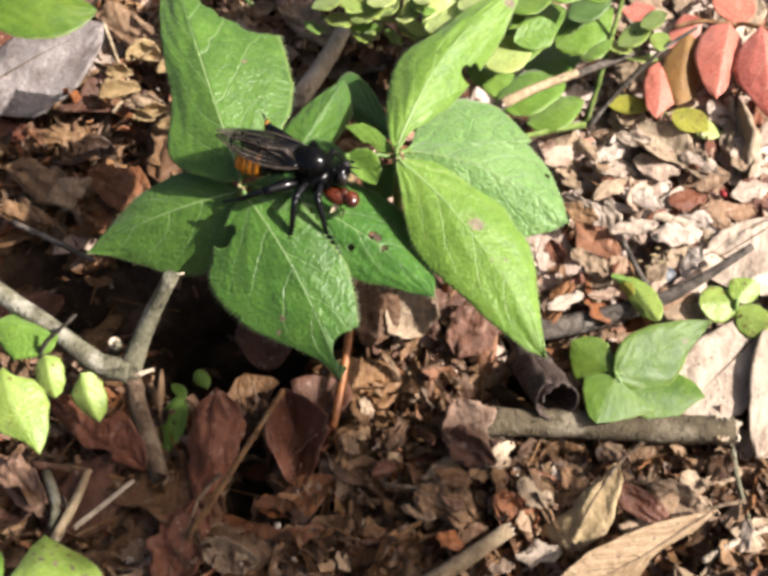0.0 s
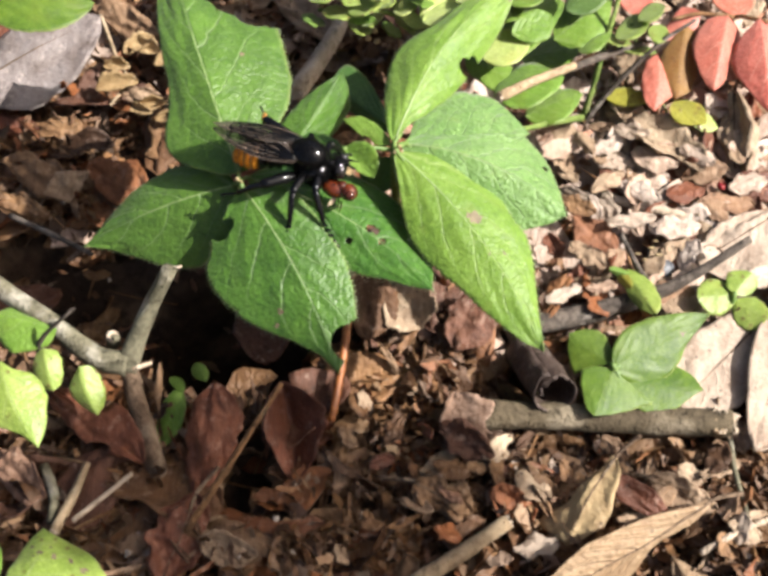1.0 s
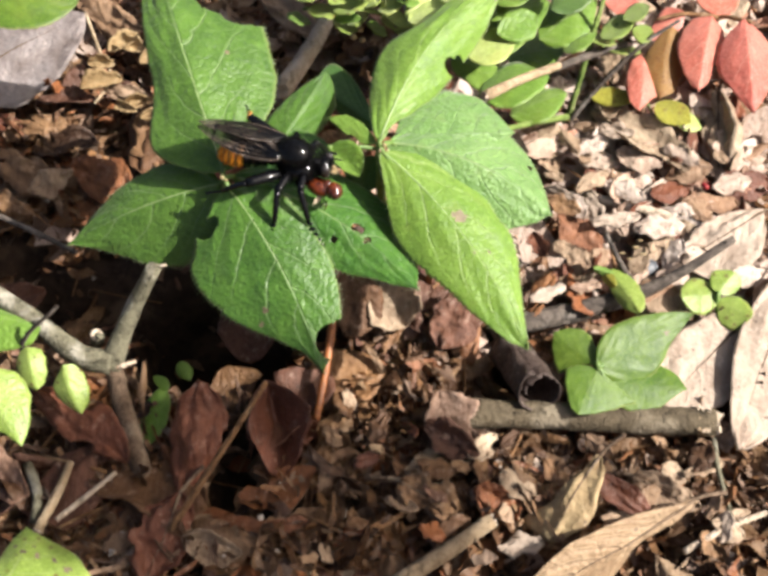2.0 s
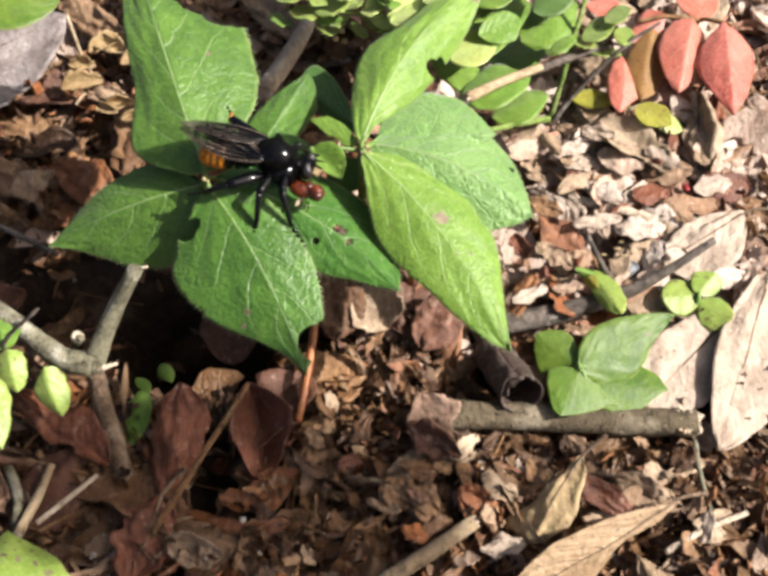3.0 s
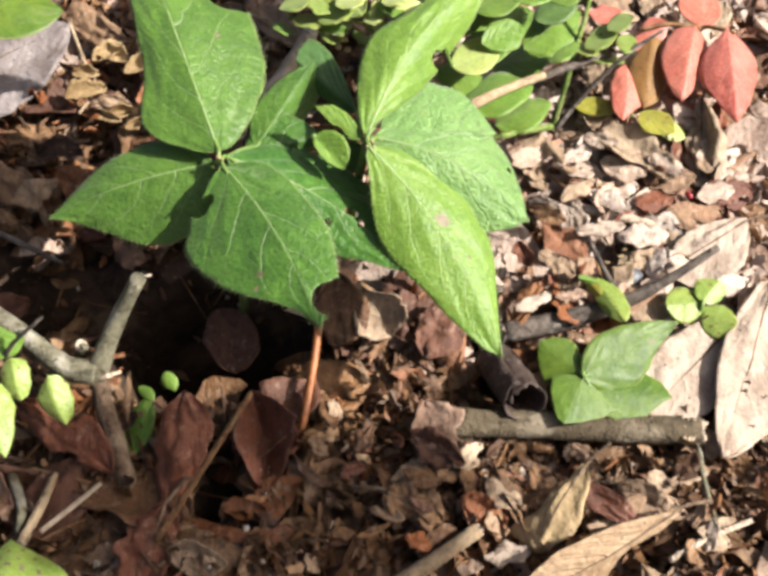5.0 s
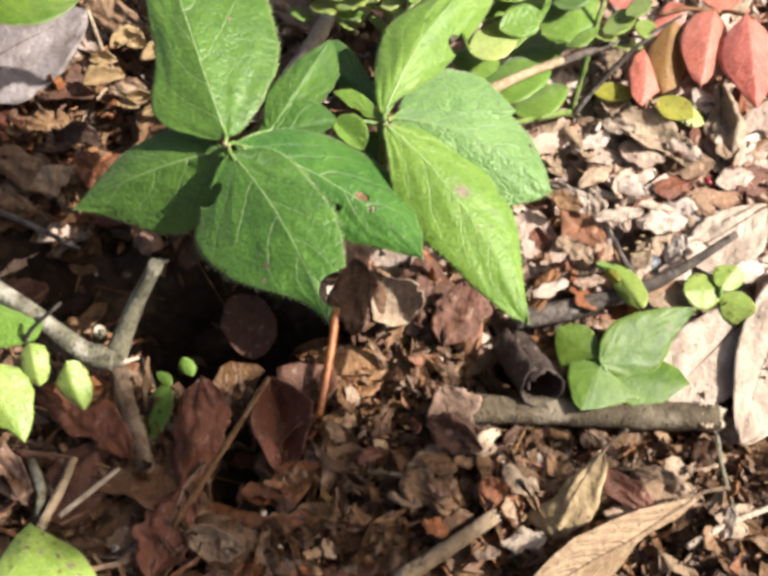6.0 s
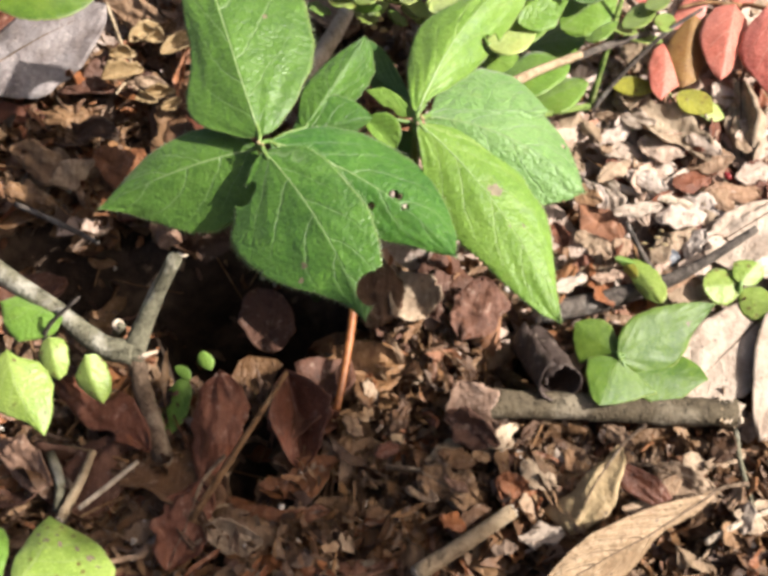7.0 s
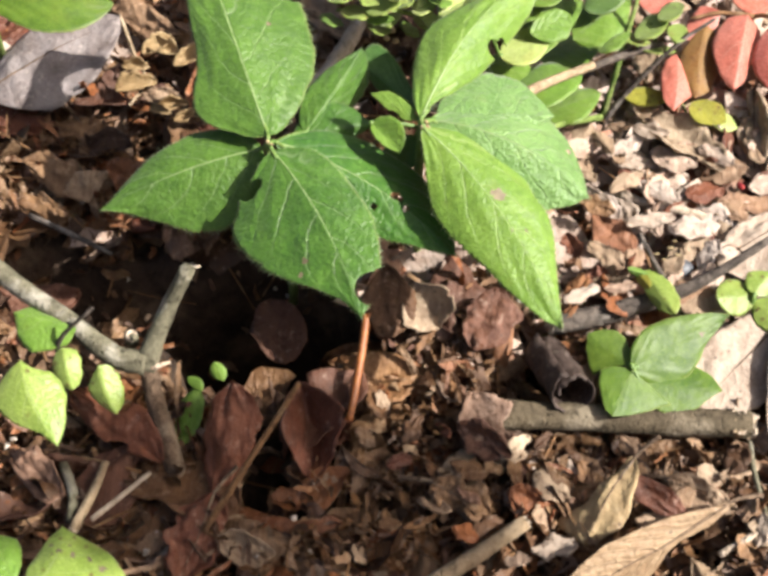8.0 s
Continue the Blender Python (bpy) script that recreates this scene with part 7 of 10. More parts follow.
fallen(RUSSET, (0.0511, 0.0032, 0.0061), (0.0456, -0.0023, 0.0063), (0.0493, -0.0003, 0.0054), (0.0473, 0.0012, 0.007), "rusty crumpled dead leaf scrap in the sun", seed=225, crumple=0.035, ragged=0.3, nu=18, nv=10, p0=0.5, p1=0.6)
fallen(RUSSET, (0.057, 0.0314, 0.009), (0.0642, 0.0251, 0.0062), (0.0624, 0.0301, 0.0082), (0.0589, 0.0264, 0.007), "rusty crumpled dead leaf scrap in the sun", seed=226, crumple=0.035, ragged=0.3, nu=18, nv=10, p0=0.5, p1=0.6)
fallen(TAN, (0.0643, -0.0096, 0.0088), (0.0764, -0.0066, 0.0078), (0.0698, -0.0053, 0.01), (0.0708, -0.011, 0.0066), "tan crumpled dead leaf scrap in the sun", seed=227, crumple=0.035, ragged=0.3, nu=18, nv=10, p0=0.5, p1=0.6)
fallen(RUSSET, (0.0976, 0.0238, 0.0076), (0.0894, 0.0113, 0.0054), (0.0951, 0.014, 0.0083), (0.0917, 0.021, 0.0047), "rusty crumpled dead leaf scrap in the sun", seed=228, crumple=0.035, ragged=0.3, nu=18, nv=10, p0=0.5, p1=0.6)
fallen(RUSSET, (0.09, 0.0241, 0.0082), (0.106, 0.0294, 0.0066), (0.0972, 0.0309, 0.0094), (0.0986, 0.0226, 0.0054), "rusty crumpled dead leaf scrap in the sun", seed=229, crumple=0.035, ragged=0.3, nu=18, nv=10, p0=0.5, p1=0.6)
fallen(BROWN, (0.0459, 0.0009, 0.0064), (0.0395, -0.0136, 0.0074), (0.0445, -0.0085, 0.0081), (0.0407, -0.0044, 0.0057), "brown crumpled dead leaf scrap in the sun", seed=230, crumple=0.035, ragged=0.3, nu=18, nv=10, p0=0.5, p1=0.6)
fallen(RUSSET, (0.0559, -0.0007, 0.0073), (0.0598, 0.0059, 0.0071), (0.0561, 0.0013, 0.0101), (0.0596, 0.0038, 0.0043), "rusty crumpled dead leaf scrap in the sun", seed=231, crumple=0.035, ragged=0.3, nu=18, nv=10, p0=0.5, p1=0.6)
fallen(CREAM, (0.0681, -0.0055, 0.0068), (0.0673, 0.0032, 0.008), (0.0654, -0.0021, 0.008), (0.07, -0.0002, 0.0068), "cream crumpled dead leaf scrap in the sun", seed=232, crumple=0.035, ragged=0.3, nu=18, nv=10, p0=0.5, p1=0.6)
fallen(RUSSET, (0.0871, 0.0386, 0.0069), (0.0887, 0.0482, 0.0087), (0.0845, 0.0409, 0.0107), (0.0913, 0.0458, 0.0049), "rusty crumpled dead leaf scrap in the sun", seed=233, crumple=0.035, ragged=0.3, nu=18, nv=10, p0=0.5, p1=0.6)
fallen(BROWN, (0.0162, -0.0378, 0.013), (0.0237, -0.0481, 0.009), (0.0145, -0.0444, 0.009), (0.0249, -0.0416, 0.013), "brown dead leaf draped over a stick end", seed=61, crumple=0.05, ragged=0.3, bites=((0.8, 1.0, 0.0025), (0.55, -1.0, 0.002)))
fallen(UMBER, (0.0128, -0.0444, 0.009), (0.0247, -0.0513, 0.008), (0.0192, -0.0453, 0.013), (0.0171, -0.0508, 0.007), "dark brown dead leaf against a stick", seed=62)
fallen(CREAM, (0.0715, 0.0633, 0.0053), (0.075, 0.0695, 0.0087), (0.0718, 0.0682, 0.0064), (0.0747, 0.0646, 0.0076), "cream crumpled dead leaf scrap in the sun", seed=300, crumple=0.035, ragged=0.3, nu=18, nv=10, p0=0.5, p1=0.6)
fallen(TAN, (0.0866, 0.0947, 0.0082), (0.0902, 0.1075, 0.0094), (0.0854, 0.1025, 0.0084), (0.0913, 0.0995, 0.0092), "tan crumpled dead leaf scrap in the sun", seed=301, crumple=0.035, ragged=0.3, nu=18, nv=10, p0=0.5, p1=0.6)
fallen(CREAM, (0.1021, 0.0683, 0.0087), (0.0997, 0.0847, 0.0071), (0.0961, 0.0708, 0.0109), (0.1059, 0.082, 0.0049), "cream crumpled dead leaf scrap in the sun", seed=302, crumple=0.035, ragged=0.3, nu=18, nv=10, p0=0.5, p1=0.6)
fallen(CREAM, (0.0997, 0.0668, 0.0064), (0.0946, 0.0773, 0.0068), (0.0944, 0.0686, 0.0076), (0.1, 0.0755, 0.0056), "cream crumpled dead leaf scrap in the sun", seed=303, crumple=0.035, ragged=0.3, nu=18, nv=10, p0=0.5, p1=0.6)
fallen(CREAM, (0.0801, 0.0866, 0.0106), (0.07, 0.0996, 0.0072), (0.0725, 0.0861, 0.0116), (0.0779, 0.1001, 0.0062), "cream crumpled dead leaf scrap in the sun", seed=304, crumple=0.035, ragged=0.3, nu=18, nv=10, p0=0.5, p1=0.6)
fallen(CREAM, (0.1124, 0.0868, 0.0074), (0.1027, 0.0793, 0.0102), (0.1068, 0.0788, 0.0109), (0.1083, 0.0874, 0.0067), "cream crumpled dead leaf scrap in the sun", seed=305, crumple=0.035, ragged=0.3, nu=18, nv=10, p0=0.5, p1=0.6)
fallen(CREAM, (0.0861, 0.0452, 0.0101), (0.0866, 0.057, 0.0075), (0.0837, 0.0482, 0.0111), (0.089, 0.0538, 0.0065), "cream crumpled dead leaf scrap in the sun", seed=306, crumple=0.035, ragged=0.3, nu=18, nv=10, p0=0.5, p1=0.6)
fallen(TAN, (0.1019, 0.1052, 0.0093), (0.1038, 0.0939, 0.0057), (0.1046, 0.0995, 0.0082), (0.101, 0.0995, 0.0068), "tan crumpled dead leaf scrap in the sun", seed=307, crumple=0.035, ragged=0.3, nu=18, nv=10, p0=0.5, p1=0.6)
fallen(CREAM, (0.0889, 0.0588, 0.0093), (0.0949, 0.0508, 0.0081), (0.0939, 0.0569, 0.0091), (0.0899, 0.0527, 0.0083), "cream crumpled dead leaf scrap in the sun", seed=308, crumple=0.035, ragged=0.3, nu=18, nv=10, p0=0.5, p1=0.6)
fallen(TAN, (0.1115, 0.1026, 0.0078), (0.1052, 0.0874, 0.0082), (0.1111, 0.0926, 0.0085), (0.1054, 0.0972, 0.0075), "tan crumpled dead leaf scrap in the sun", seed=309, crumple=0.035, ragged=0.3, nu=18, nv=10, p0=0.5, p1=0.6)
fallen(TAN, (0.0701, 0.0799, 0.0084), (0.0671, 0.0609, 0.0114), (0.0717, 0.0688, 0.0111), (0.0653, 0.0716, 0.0087), "tan crumpled dead leaf scrap in the sun", seed=310, crumple=0.035, ragged=0.3, nu=18, nv=10, p0=0.5, p1=0.6)
fallen(TAN, (0.073, 0.0937, 0.0102), (0.0844, 0.0954, 0.0072), (0.0791, 0.0968, 0.0093), (0.0783, 0.0923, 0.0081), "tan crumpled dead leaf scrap in the sun", seed=311, crumple=0.035, ragged=0.3, nu=18, nv=10, p0=0.5, p1=0.6)
fallen(TAN, (0.0709, 0.0563, 0.0079), (0.0619, 0.0582, 0.0043), (0.0656, 0.051, 0.0085), (0.0673, 0.0636, 0.0037), "tan crumpled dead leaf scrap in the sun", seed=312, crumple=0.035, ragged=0.3, nu=18, nv=10, p0=0.5, p1=0.6)
fallen(TAN, (0.1055, 0.0712, 0.0072), (0.1044, 0.0597, 0.0088), (0.1058, 0.0643, 0.0095), (0.104, 0.0665, 0.0065), "tan crumpled dead leaf scrap in the sun", seed=313, crumple=0.035, ragged=0.3, nu=18, nv=10, p0=0.5, p1=0.6)
fallen(CREAM, (0.0956, 0.0828, 0.0081), (0.1096, 0.0911, 0.0069), (0.1012, 0.0903, 0.0093), (0.1039, 0.0836, 0.0057), "cream crumpled dead leaf scrap in the sun", seed=314, crumple=0.035, ragged=0.3, nu=18, nv=10, p0=0.5, p1=0.6)
fallen(TAN, (0.0886, 0.0541, 0.0086), (0.0837, 0.0504, 0.0052), (0.0859, 0.0481, 0.0098), (0.0864, 0.0564, 0.004), "tan crumpled dead leaf scrap in the sun", seed=315, crumple=0.035, ragged=0.3, nu=18, nv=10, p0=0.5, p1=0.6)
fallen(TAN, (0.0744, 0.0909, 0.0091), (0.0592, 0.0899, 0.0089), (0.0667, 0.0873, 0.0084), (0.0669, 0.0936, 0.0096), "tan crumpled dead leaf scrap in the sun", seed=316, crumple=0.035, ragged=0.3, nu=18, nv=10, p0=0.5, p1=0.6)
fallen(CREAM, (0.094, 0.0808, 0.0071), (0.0841, 0.0753, 0.0101), (0.0892, 0.0764, 0.0081), (0.0889, 0.0797, 0.0091), "cream crumpled dead leaf scrap in the sun", seed=317, crumple=0.035, ragged=0.3, nu=18, nv=10, p0=0.5, p1=0.6)
fallen(CREAM, (0.0758, 0.0784, 0.0071), (0.084, 0.0646, 0.0103), (0.0811, 0.0725, 0.0103), (0.0788, 0.0703, 0.0071), "cream crumpled dead leaf scrap in the sun", seed=318, crumple=0.035, ragged=0.3, nu=18, nv=10, p0=0.5, p1=0.6)
fallen(CREAM, (0.0935, 0.0853, 0.0094), (0.1018, 0.0848, 0.0064), (0.099, 0.0885, 0.0082), (0.0963, 0.0816, 0.0076), "cream crumpled dead leaf scrap in the sun", seed=319, crumple=0.035, ragged=0.3, nu=18, nv=10, p0=0.5, p1=0.6)
part("bud", ellipsoid(Vector((0.0667, 0.0052, 0.01)) - sprig2.location, (0.00099, 0.00031, 0.00042), 10, 7), BUD, sprig2, "dry straw-coloured bud")
part("bud", ellipsoid(Vector((0.0633, 0.0041, 0.009)) - sprig2.location, (0.00081, 0.00024, 0.00035), 10, 7), BUD, sprig2, "dry straw-coloured bud")
part("bud", ellipsoid(Vector((0.0685, 0.0038, 0.009)) - sprig2.location, (0.00090, 0.00028, 0.00038), 10, 7), BUD, sprig2, "dry straw-coloured bud")
part("bud", ellipsoid(Vector((0.0651, 0.0031, 0.008)) - sprig2.location, (0.00072, 0.00021, 0.00031), 10, 7), BUD, sprig2, "dry straw-coloured bud")
part("bud", ellipsoid(Vector((0.0677, 0.0066, 0.011)) - sprig2.location, (0.00063, 0.00021, 0.00028), 10, 7), BUD, sprig2, "dry straw-coloured bud")
pebble = part("pebble", ellipsoid((0, 0, 0), (0.0032, 0.0024, 0.0018), 14, 9, (8, 5, 20)), STONE)
pebble.location = (0.0697, 0.0018, 0.006)
tagged(pebble, "small dark blue-grey pebble among dead leaves", "pebble")
berry = part("berry", ellipsoid((0, 0, 0), (0.0009, 0.0013, 0.0008), 12, 8, (0, 0, 35)), BERRY)
berry.location = (0.0873, 0.0252, 0.01)
tagged(berry, "tiny glossy dark red berry on the litter", "berry")
part("bud", ellipsoid(Vector((0.0033, 0.0004, 0.053)) - sister.location, (0.0005, 0.0004, 0.0006), 10, 7), BUD, sister, "pale leaf bud")
part("bud", ellipsoid(Vector((0.0024, -0.0007, 0.0525)) - sister.location, (0.0005, 0.0004, 0.0006), 10, 7), BUD, sister, "pale leaf bud")
part("bud", ellipsoid(Vector((0.0038, -0.0007, 0.0525)) - sister.location, (0.0004, 0.0003, 0.0004), 10, 7), BUD, sister, "pale leaf bud")
part("bud", ellipsoid(Vector((-0.0315, -0.0076, 0.0515)) - seedling.location, (0.0005, 0.0004, 0.0006), 10, 7), BUD, seedling, "pale leaf bud")
part("bud", ellipsoid(Vector((-0.0306, -0.0083, 0.0515)) - seedling.location, (0.0004, 0.0003, 0.0004), 10, 7), BUD, seedling, "pale leaf bud")
fallen(RUSSET, (0.0672, 0.0184, 0.0076), (0.0764, 0.022, 0.006), (0.0711, 0.0213, 0.0087), (0.0724, 0.019, 0.0049), "rusty dead leaf piece lying flat in the sun", seed=400, crumple=0.05, ragged=0.25, nu=18, nv=10, p0=0.5, p1=0.6)
fallen(CREAM, (0.0654, 0.0292, 0.0062), (0.0635, 0.0171, 0.007), (0.0662, 0.0216, 0.0083), (0.0626, 0.0246, 0.0049), "cream dead leaf piece lying flat in the sun", seed=401, crumple=0.05, ragged=0.25, nu=18, nv=10, p0=0.5, p1=0.6)
fallen(RUSSET, (0.0764, 0.0483, 0.0057), (0.0796, 0.0567, 0.0065), (0.0759, 0.0521, 0.0073), (0.0801, 0.0528, 0.0049), "rusty dead leaf piece lying flat in the sun", seed=402, crumple=0.05, ragged=0.25, nu=18, nv=10, p0=0.5, p1=0.6)
fallen(BUFF, (0.0457, 0.0266, 0.0068), (0.0535, 0.0203, 0.0088), (0.0503, 0.0246, 0.0094), (0.0489, 0.0223, 0.0062), "buff dead leaf piece lying flat in the sun", seed=403, crumple=0.05, ragged=0.25, nu=18, nv=10, p0=0.5, p1=0.6)
fallen(CREAM, (0.0851, 0.019, 0.0058), (0.0909, 0.0215, 0.0068), (0.0869, 0.0207, 0.0082), (0.0891, 0.0197, 0.0044), "cream dead leaf piece lying flat in the sun", seed=404, crumple=0.05, ragged=0.25, nu=18, nv=10, p0=0.5, p1=0.6)
fallen(CREAM, (0.0659, 0.0312, 0.0061), (0.0756, 0.0307, 0.0063), (0.071, 0.0338, 0.0073), (0.0705, 0.0281, 0.0051), "cream dead leaf piece lying flat in the sun", seed=405, crumple=0.05, ragged=0.25, nu=18, nv=10, p0=0.5, p1=0.6)
fallen(BUFF, (0.0563, 0.0271, 0.0066), (0.0594, 0.0164, 0.0056), (0.0603, 0.0222, 0.0073), (0.0554, 0.0212, 0.0049), "buff dead leaf piece lying flat in the sun", seed=406, crumple=0.05, ragged=0.25, nu=18, nv=10, p0=0.5, p1=0.6)
fallen(CREAM, (0.0617, 0.0564, 0.0043), (0.07, 0.0469, 0.0063), (0.0665, 0.0518, 0.0073), (0.0653, 0.0513, 0.0033), "cream dead leaf piece lying flat in the sun", seed=407, crumple=0.05, ragged=0.25, nu=18, nv=10, p0=0.5, p1=0.6)
fallen(CREAM, (0.0842, 0.04, 0.0035), (0.0908, 0.0355, 0.0051), (0.088, 0.0391, 0.0062), (0.087, 0.0363, 0.0024), "cream dead leaf piece lying flat in the sun", seed=408, crumple=0.05, ragged=0.25, nu=18, nv=10, p0=0.5, p1=0.6)
fallen(BUFF, (0.0807, 0.03, 0.0063), (0.0687, 0.0204, 0.0083), (0.0755, 0.0232, 0.0069), (0.0738, 0.0272, 0.0077), "buff dead leaf piece lying flat in the sun", seed=409, crumple=0.05, ragged=0.25, nu=18, nv=10, p0=0.5, p1=0.6)
fallen(CREAM, (0.0733, 0.0182, 0.0066), (0.0858, 0.0125, 0.0078), (0.0808, 0.0188, 0.0091), (0.0784, 0.0118, 0.0053), "cream dead leaf piece lying flat in the sun", seed=410, crumple=0.05, ragged=0.25, nu=18, nv=10, p0=0.5, p1=0.6)
fallen(RUSSET, (0.0974, 0.045, 0.0079), (0.1021, 0.0609, 0.0081), (0.097, 0.0529, 0.0086), (0.1025, 0.0529, 0.0074), "rusty dead leaf piece lying flat in the sun", seed=411, crumple=0.05, ragged=0.25, nu=18, nv=10, p0=0.5, p1=0.6)
fallen(CREAM, (0.0975, 0.0482, 0.004), (0.1093, 0.0515, 0.0044), (0.1034, 0.0543, 0.0041), (0.1033, 0.0455, 0.0043), "cream dead leaf piece lying flat in the sun", seed=412, crumple=0.05, ragged=0.25, nu=18, nv=10, p0=0.5, p1=0.6)
fallen(TAN, (0.059, 0.0354, 0.0074), (0.0548, 0.0416, 0.0066), (0.0556, 0.0359, 0.0085), (0.0582, 0.041, 0.0055), "tan dead leaf piece lying flat in the sun", seed=413, crumple=0.05, ragged=0.25, nu=18, nv=10, p0=0.5, p1=0.6)
fallen(TAN, (0.0677, 0.0538, 0.0033), (0.0683, 0.066, 0.0051), (0.0648, 0.0581, 0.0058), (0.0713, 0.0616, 0.0026), "tan dead leaf piece lying flat in the sun", seed=414, crumple=0.05, ragged=0.25, nu=18, nv=10, p0=0.5, p1=0.6)
fallen(TAN, (0.1044, 0.053, 0.005), (0.0995, 0.0443, 0.0054), (0.1027, 0.0471, 0.0059), (0.1011, 0.0501, 0.0045), "tan dead leaf piece lying flat in the sun", seed=415, crumple=0.05, ragged=0.25, nu=18, nv=10, p0=0.5, p1=0.6)
fallen(TAN, (0.0813, 0.0466, 0.0058), (0.0706, 0.0535, 0.0058), (0.0742, 0.0461, 0.0065), (0.0778, 0.0541, 0.0051), "tan dead leaf piece lying flat in the sun", seed=416, crumple=0.05, ragged=0.25, nu=18, nv=10, p0=0.5, p1=0.6)
fallen(TAN, (0.0761, 0.0682, 0.0062), (0.0729, 0.0515, 0.0044), (0.0766, 0.0576, 0.0071), (0.0724, 0.0618, 0.0035), "tan dead leaf piece lying flat in the sun", seed=417, crumple=0.05, ragged=0.25, nu=18, nv=10, p0=0.5, p1=0.6)
fallen(CREAM, (0.0811, 0.0628, 0.0072), (0.0903, 0.0542, 0.0056), (0.0887, 0.0629, 0.0061), (0.0828, 0.0541, 0.0067), "cream dead leaf piece lying flat in the sun", seed=418, crumple=0.05, ragged=0.25, nu=18, nv=10, p0=0.5, p1=0.6)
fallen(TAN, (0.1015, 0.0548, 0.0077), (0.089, 0.0589, 0.0073), (0.0937, 0.0524, 0.0092), (0.0968, 0.0613, 0.0058), "tan dead leaf piece lying flat in the sun", seed=419, crumple=0.05, ragged=0.25, nu=18, nv=10, p0=0.5, p1=0.6)
fallen(CREAM, (0.091, 0.0277, 0.005), (0.1034, 0.0216, 0.0052), (0.0988, 0.0282, 0.0051), (0.0957, 0.0212, 0.0051), "cream dead leaf piece lying flat in the sun", seed=420, crumple=0.05, ragged=0.25, nu=18, nv=10, p0=0.5, p1=0.6)
fallen(CREAM, (0.0952, 0.0417, 0.0037), (0.1076, 0.04, 0.0049), (0.1022, 0.045, 0.0047), (0.1006, 0.0368, 0.0039), "cream dead leaf piece lying flat in the sun", seed=421, crumple=0.05, ragged=0.25, nu=18, nv=10, p0=0.5, p1=0.6)
fallen(TAN, (0.0921, 0.0446, 0.0078), (0.0967, 0.0392, 0.0076), (0.0954, 0.0426, 0.0091), (0.0935, 0.0411, 0.0063), "tan dead leaf piece lying flat in the sun", seed=422, crumple=0.05, ragged=0.25, nu=18, nv=10, p0=0.5, p1=0.6)
fallen(TAN, (0.0504, 0.0348, 0.0043), (0.0468, 0.0446, 0.0055), (0.0457, 0.0366, 0.0065), (0.0516, 0.0427, 0.0033), "tan dead leaf piece lying flat in the sun", seed=423, crumple=0.05, ragged=0.25, nu=18, nv=10, p0=0.5, p1=0.6)
fallen(BUFF, (0.0658, 0.037, 0.0061), (0.0561, 0.0382, 0.0067), (0.0598, 0.0326, 0.008), (0.0622, 0.0427, 0.0048), "buff dead leaf piece lying flat in the sun", seed=424, crumple=0.05, ragged=0.25, nu=18, nv=10, p0=0.5, p1=0.6)
fallen(CREAM, (0.0811, 0.0142, 0.0076), (0.0674, 0.0133, 0.008), (0.0733, 0.009, 0.0094), (0.0751, 0.0186, 0.0062), "cream dead leaf piece lying flat in the sun", seed=425, crumple=0.05, ragged=0.25, nu=18, nv=10, p0=0.5, p1=0.6)
fallen(TAN, (0.0866, 0.0231, 0.0074), (0.0783, 0.0195, 0.0066), (0.0824, 0.0175, 0.0084), (0.0824, 0.0252, 0.0056), "tan dead leaf piece lying flat in the sun", seed=426, crumple=0.05, ragged=0.25, nu=18, nv=10, p0=0.5, p1=0.6)
fallen(TAN, (0.0565, 0.0516, 0.0043), (0.064, 0.0512, 0.0043), (0.0601, 0.0518, 0.0057), (0.0604, 0.051, 0.0029), "tan dead leaf piece lying flat in the sun", seed=427, crumple=0.05, ragged=0.25, nu=18, nv=10, p0=0.5, p1=0.6)
fallen(TAN, (0.0515, 0.0539, 0.0048), (0.0464, 0.0369, 0.0058), (0.0521, 0.0428, 0.0065), (0.0457, 0.0477, 0.0041), "tan dead leaf piece lying flat in the sun", seed=428, crumple=0.05, ragged=0.25, nu=18, nv=10, p0=0.5, p1=0.6)
fallen(CREAM, (0.0935, 0.0149, 0.0068), (0.0856, 0.0139, 0.0088), (0.0889, 0.0117, 0.0082), (0.0903, 0.0172, 0.0074), "cream dead leaf piece lying flat in the sun", seed=429, crumple=0.05, ragged=0.25, nu=18, nv=10, p0=0.5, p1=0.6)
fallen(CREAM, (0.0966, 0.0512, 0.0079), (0.0972, 0.0396, 0.0069), (0.0983, 0.0444, 0.0092), (0.0955, 0.0463, 0.0056), "cream dead leaf piece lying flat in the sun", seed=430, crumple=0.05, ragged=0.25, nu=18, nv=10, p0=0.5, p1=0.6)
fallen(CREAM, (0.0636, 0.0194, 0.0078), (0.0652, 0.0109, 0.0072), (0.0661, 0.0155, 0.0079), (0.0628, 0.0147, 0.0071), "cream dead leaf piece lying flat in the sun", seed=431, crumple=0.05, ragged=0.25, nu=18, nv=10, p0=0.5, p1=0.6)
fallen(TAN, (0.0673, 0.0233, 0.0076), (0.0651, 0.0347, 0.0064), (0.0644, 0.0271, 0.0081), (0.0681, 0.0307, 0.0059), "tan dead leaf piece lying flat in the sun", seed=432, crumple=0.05, ragged=0.25, nu=18, nv=10, p0=0.5, p1=0.6)
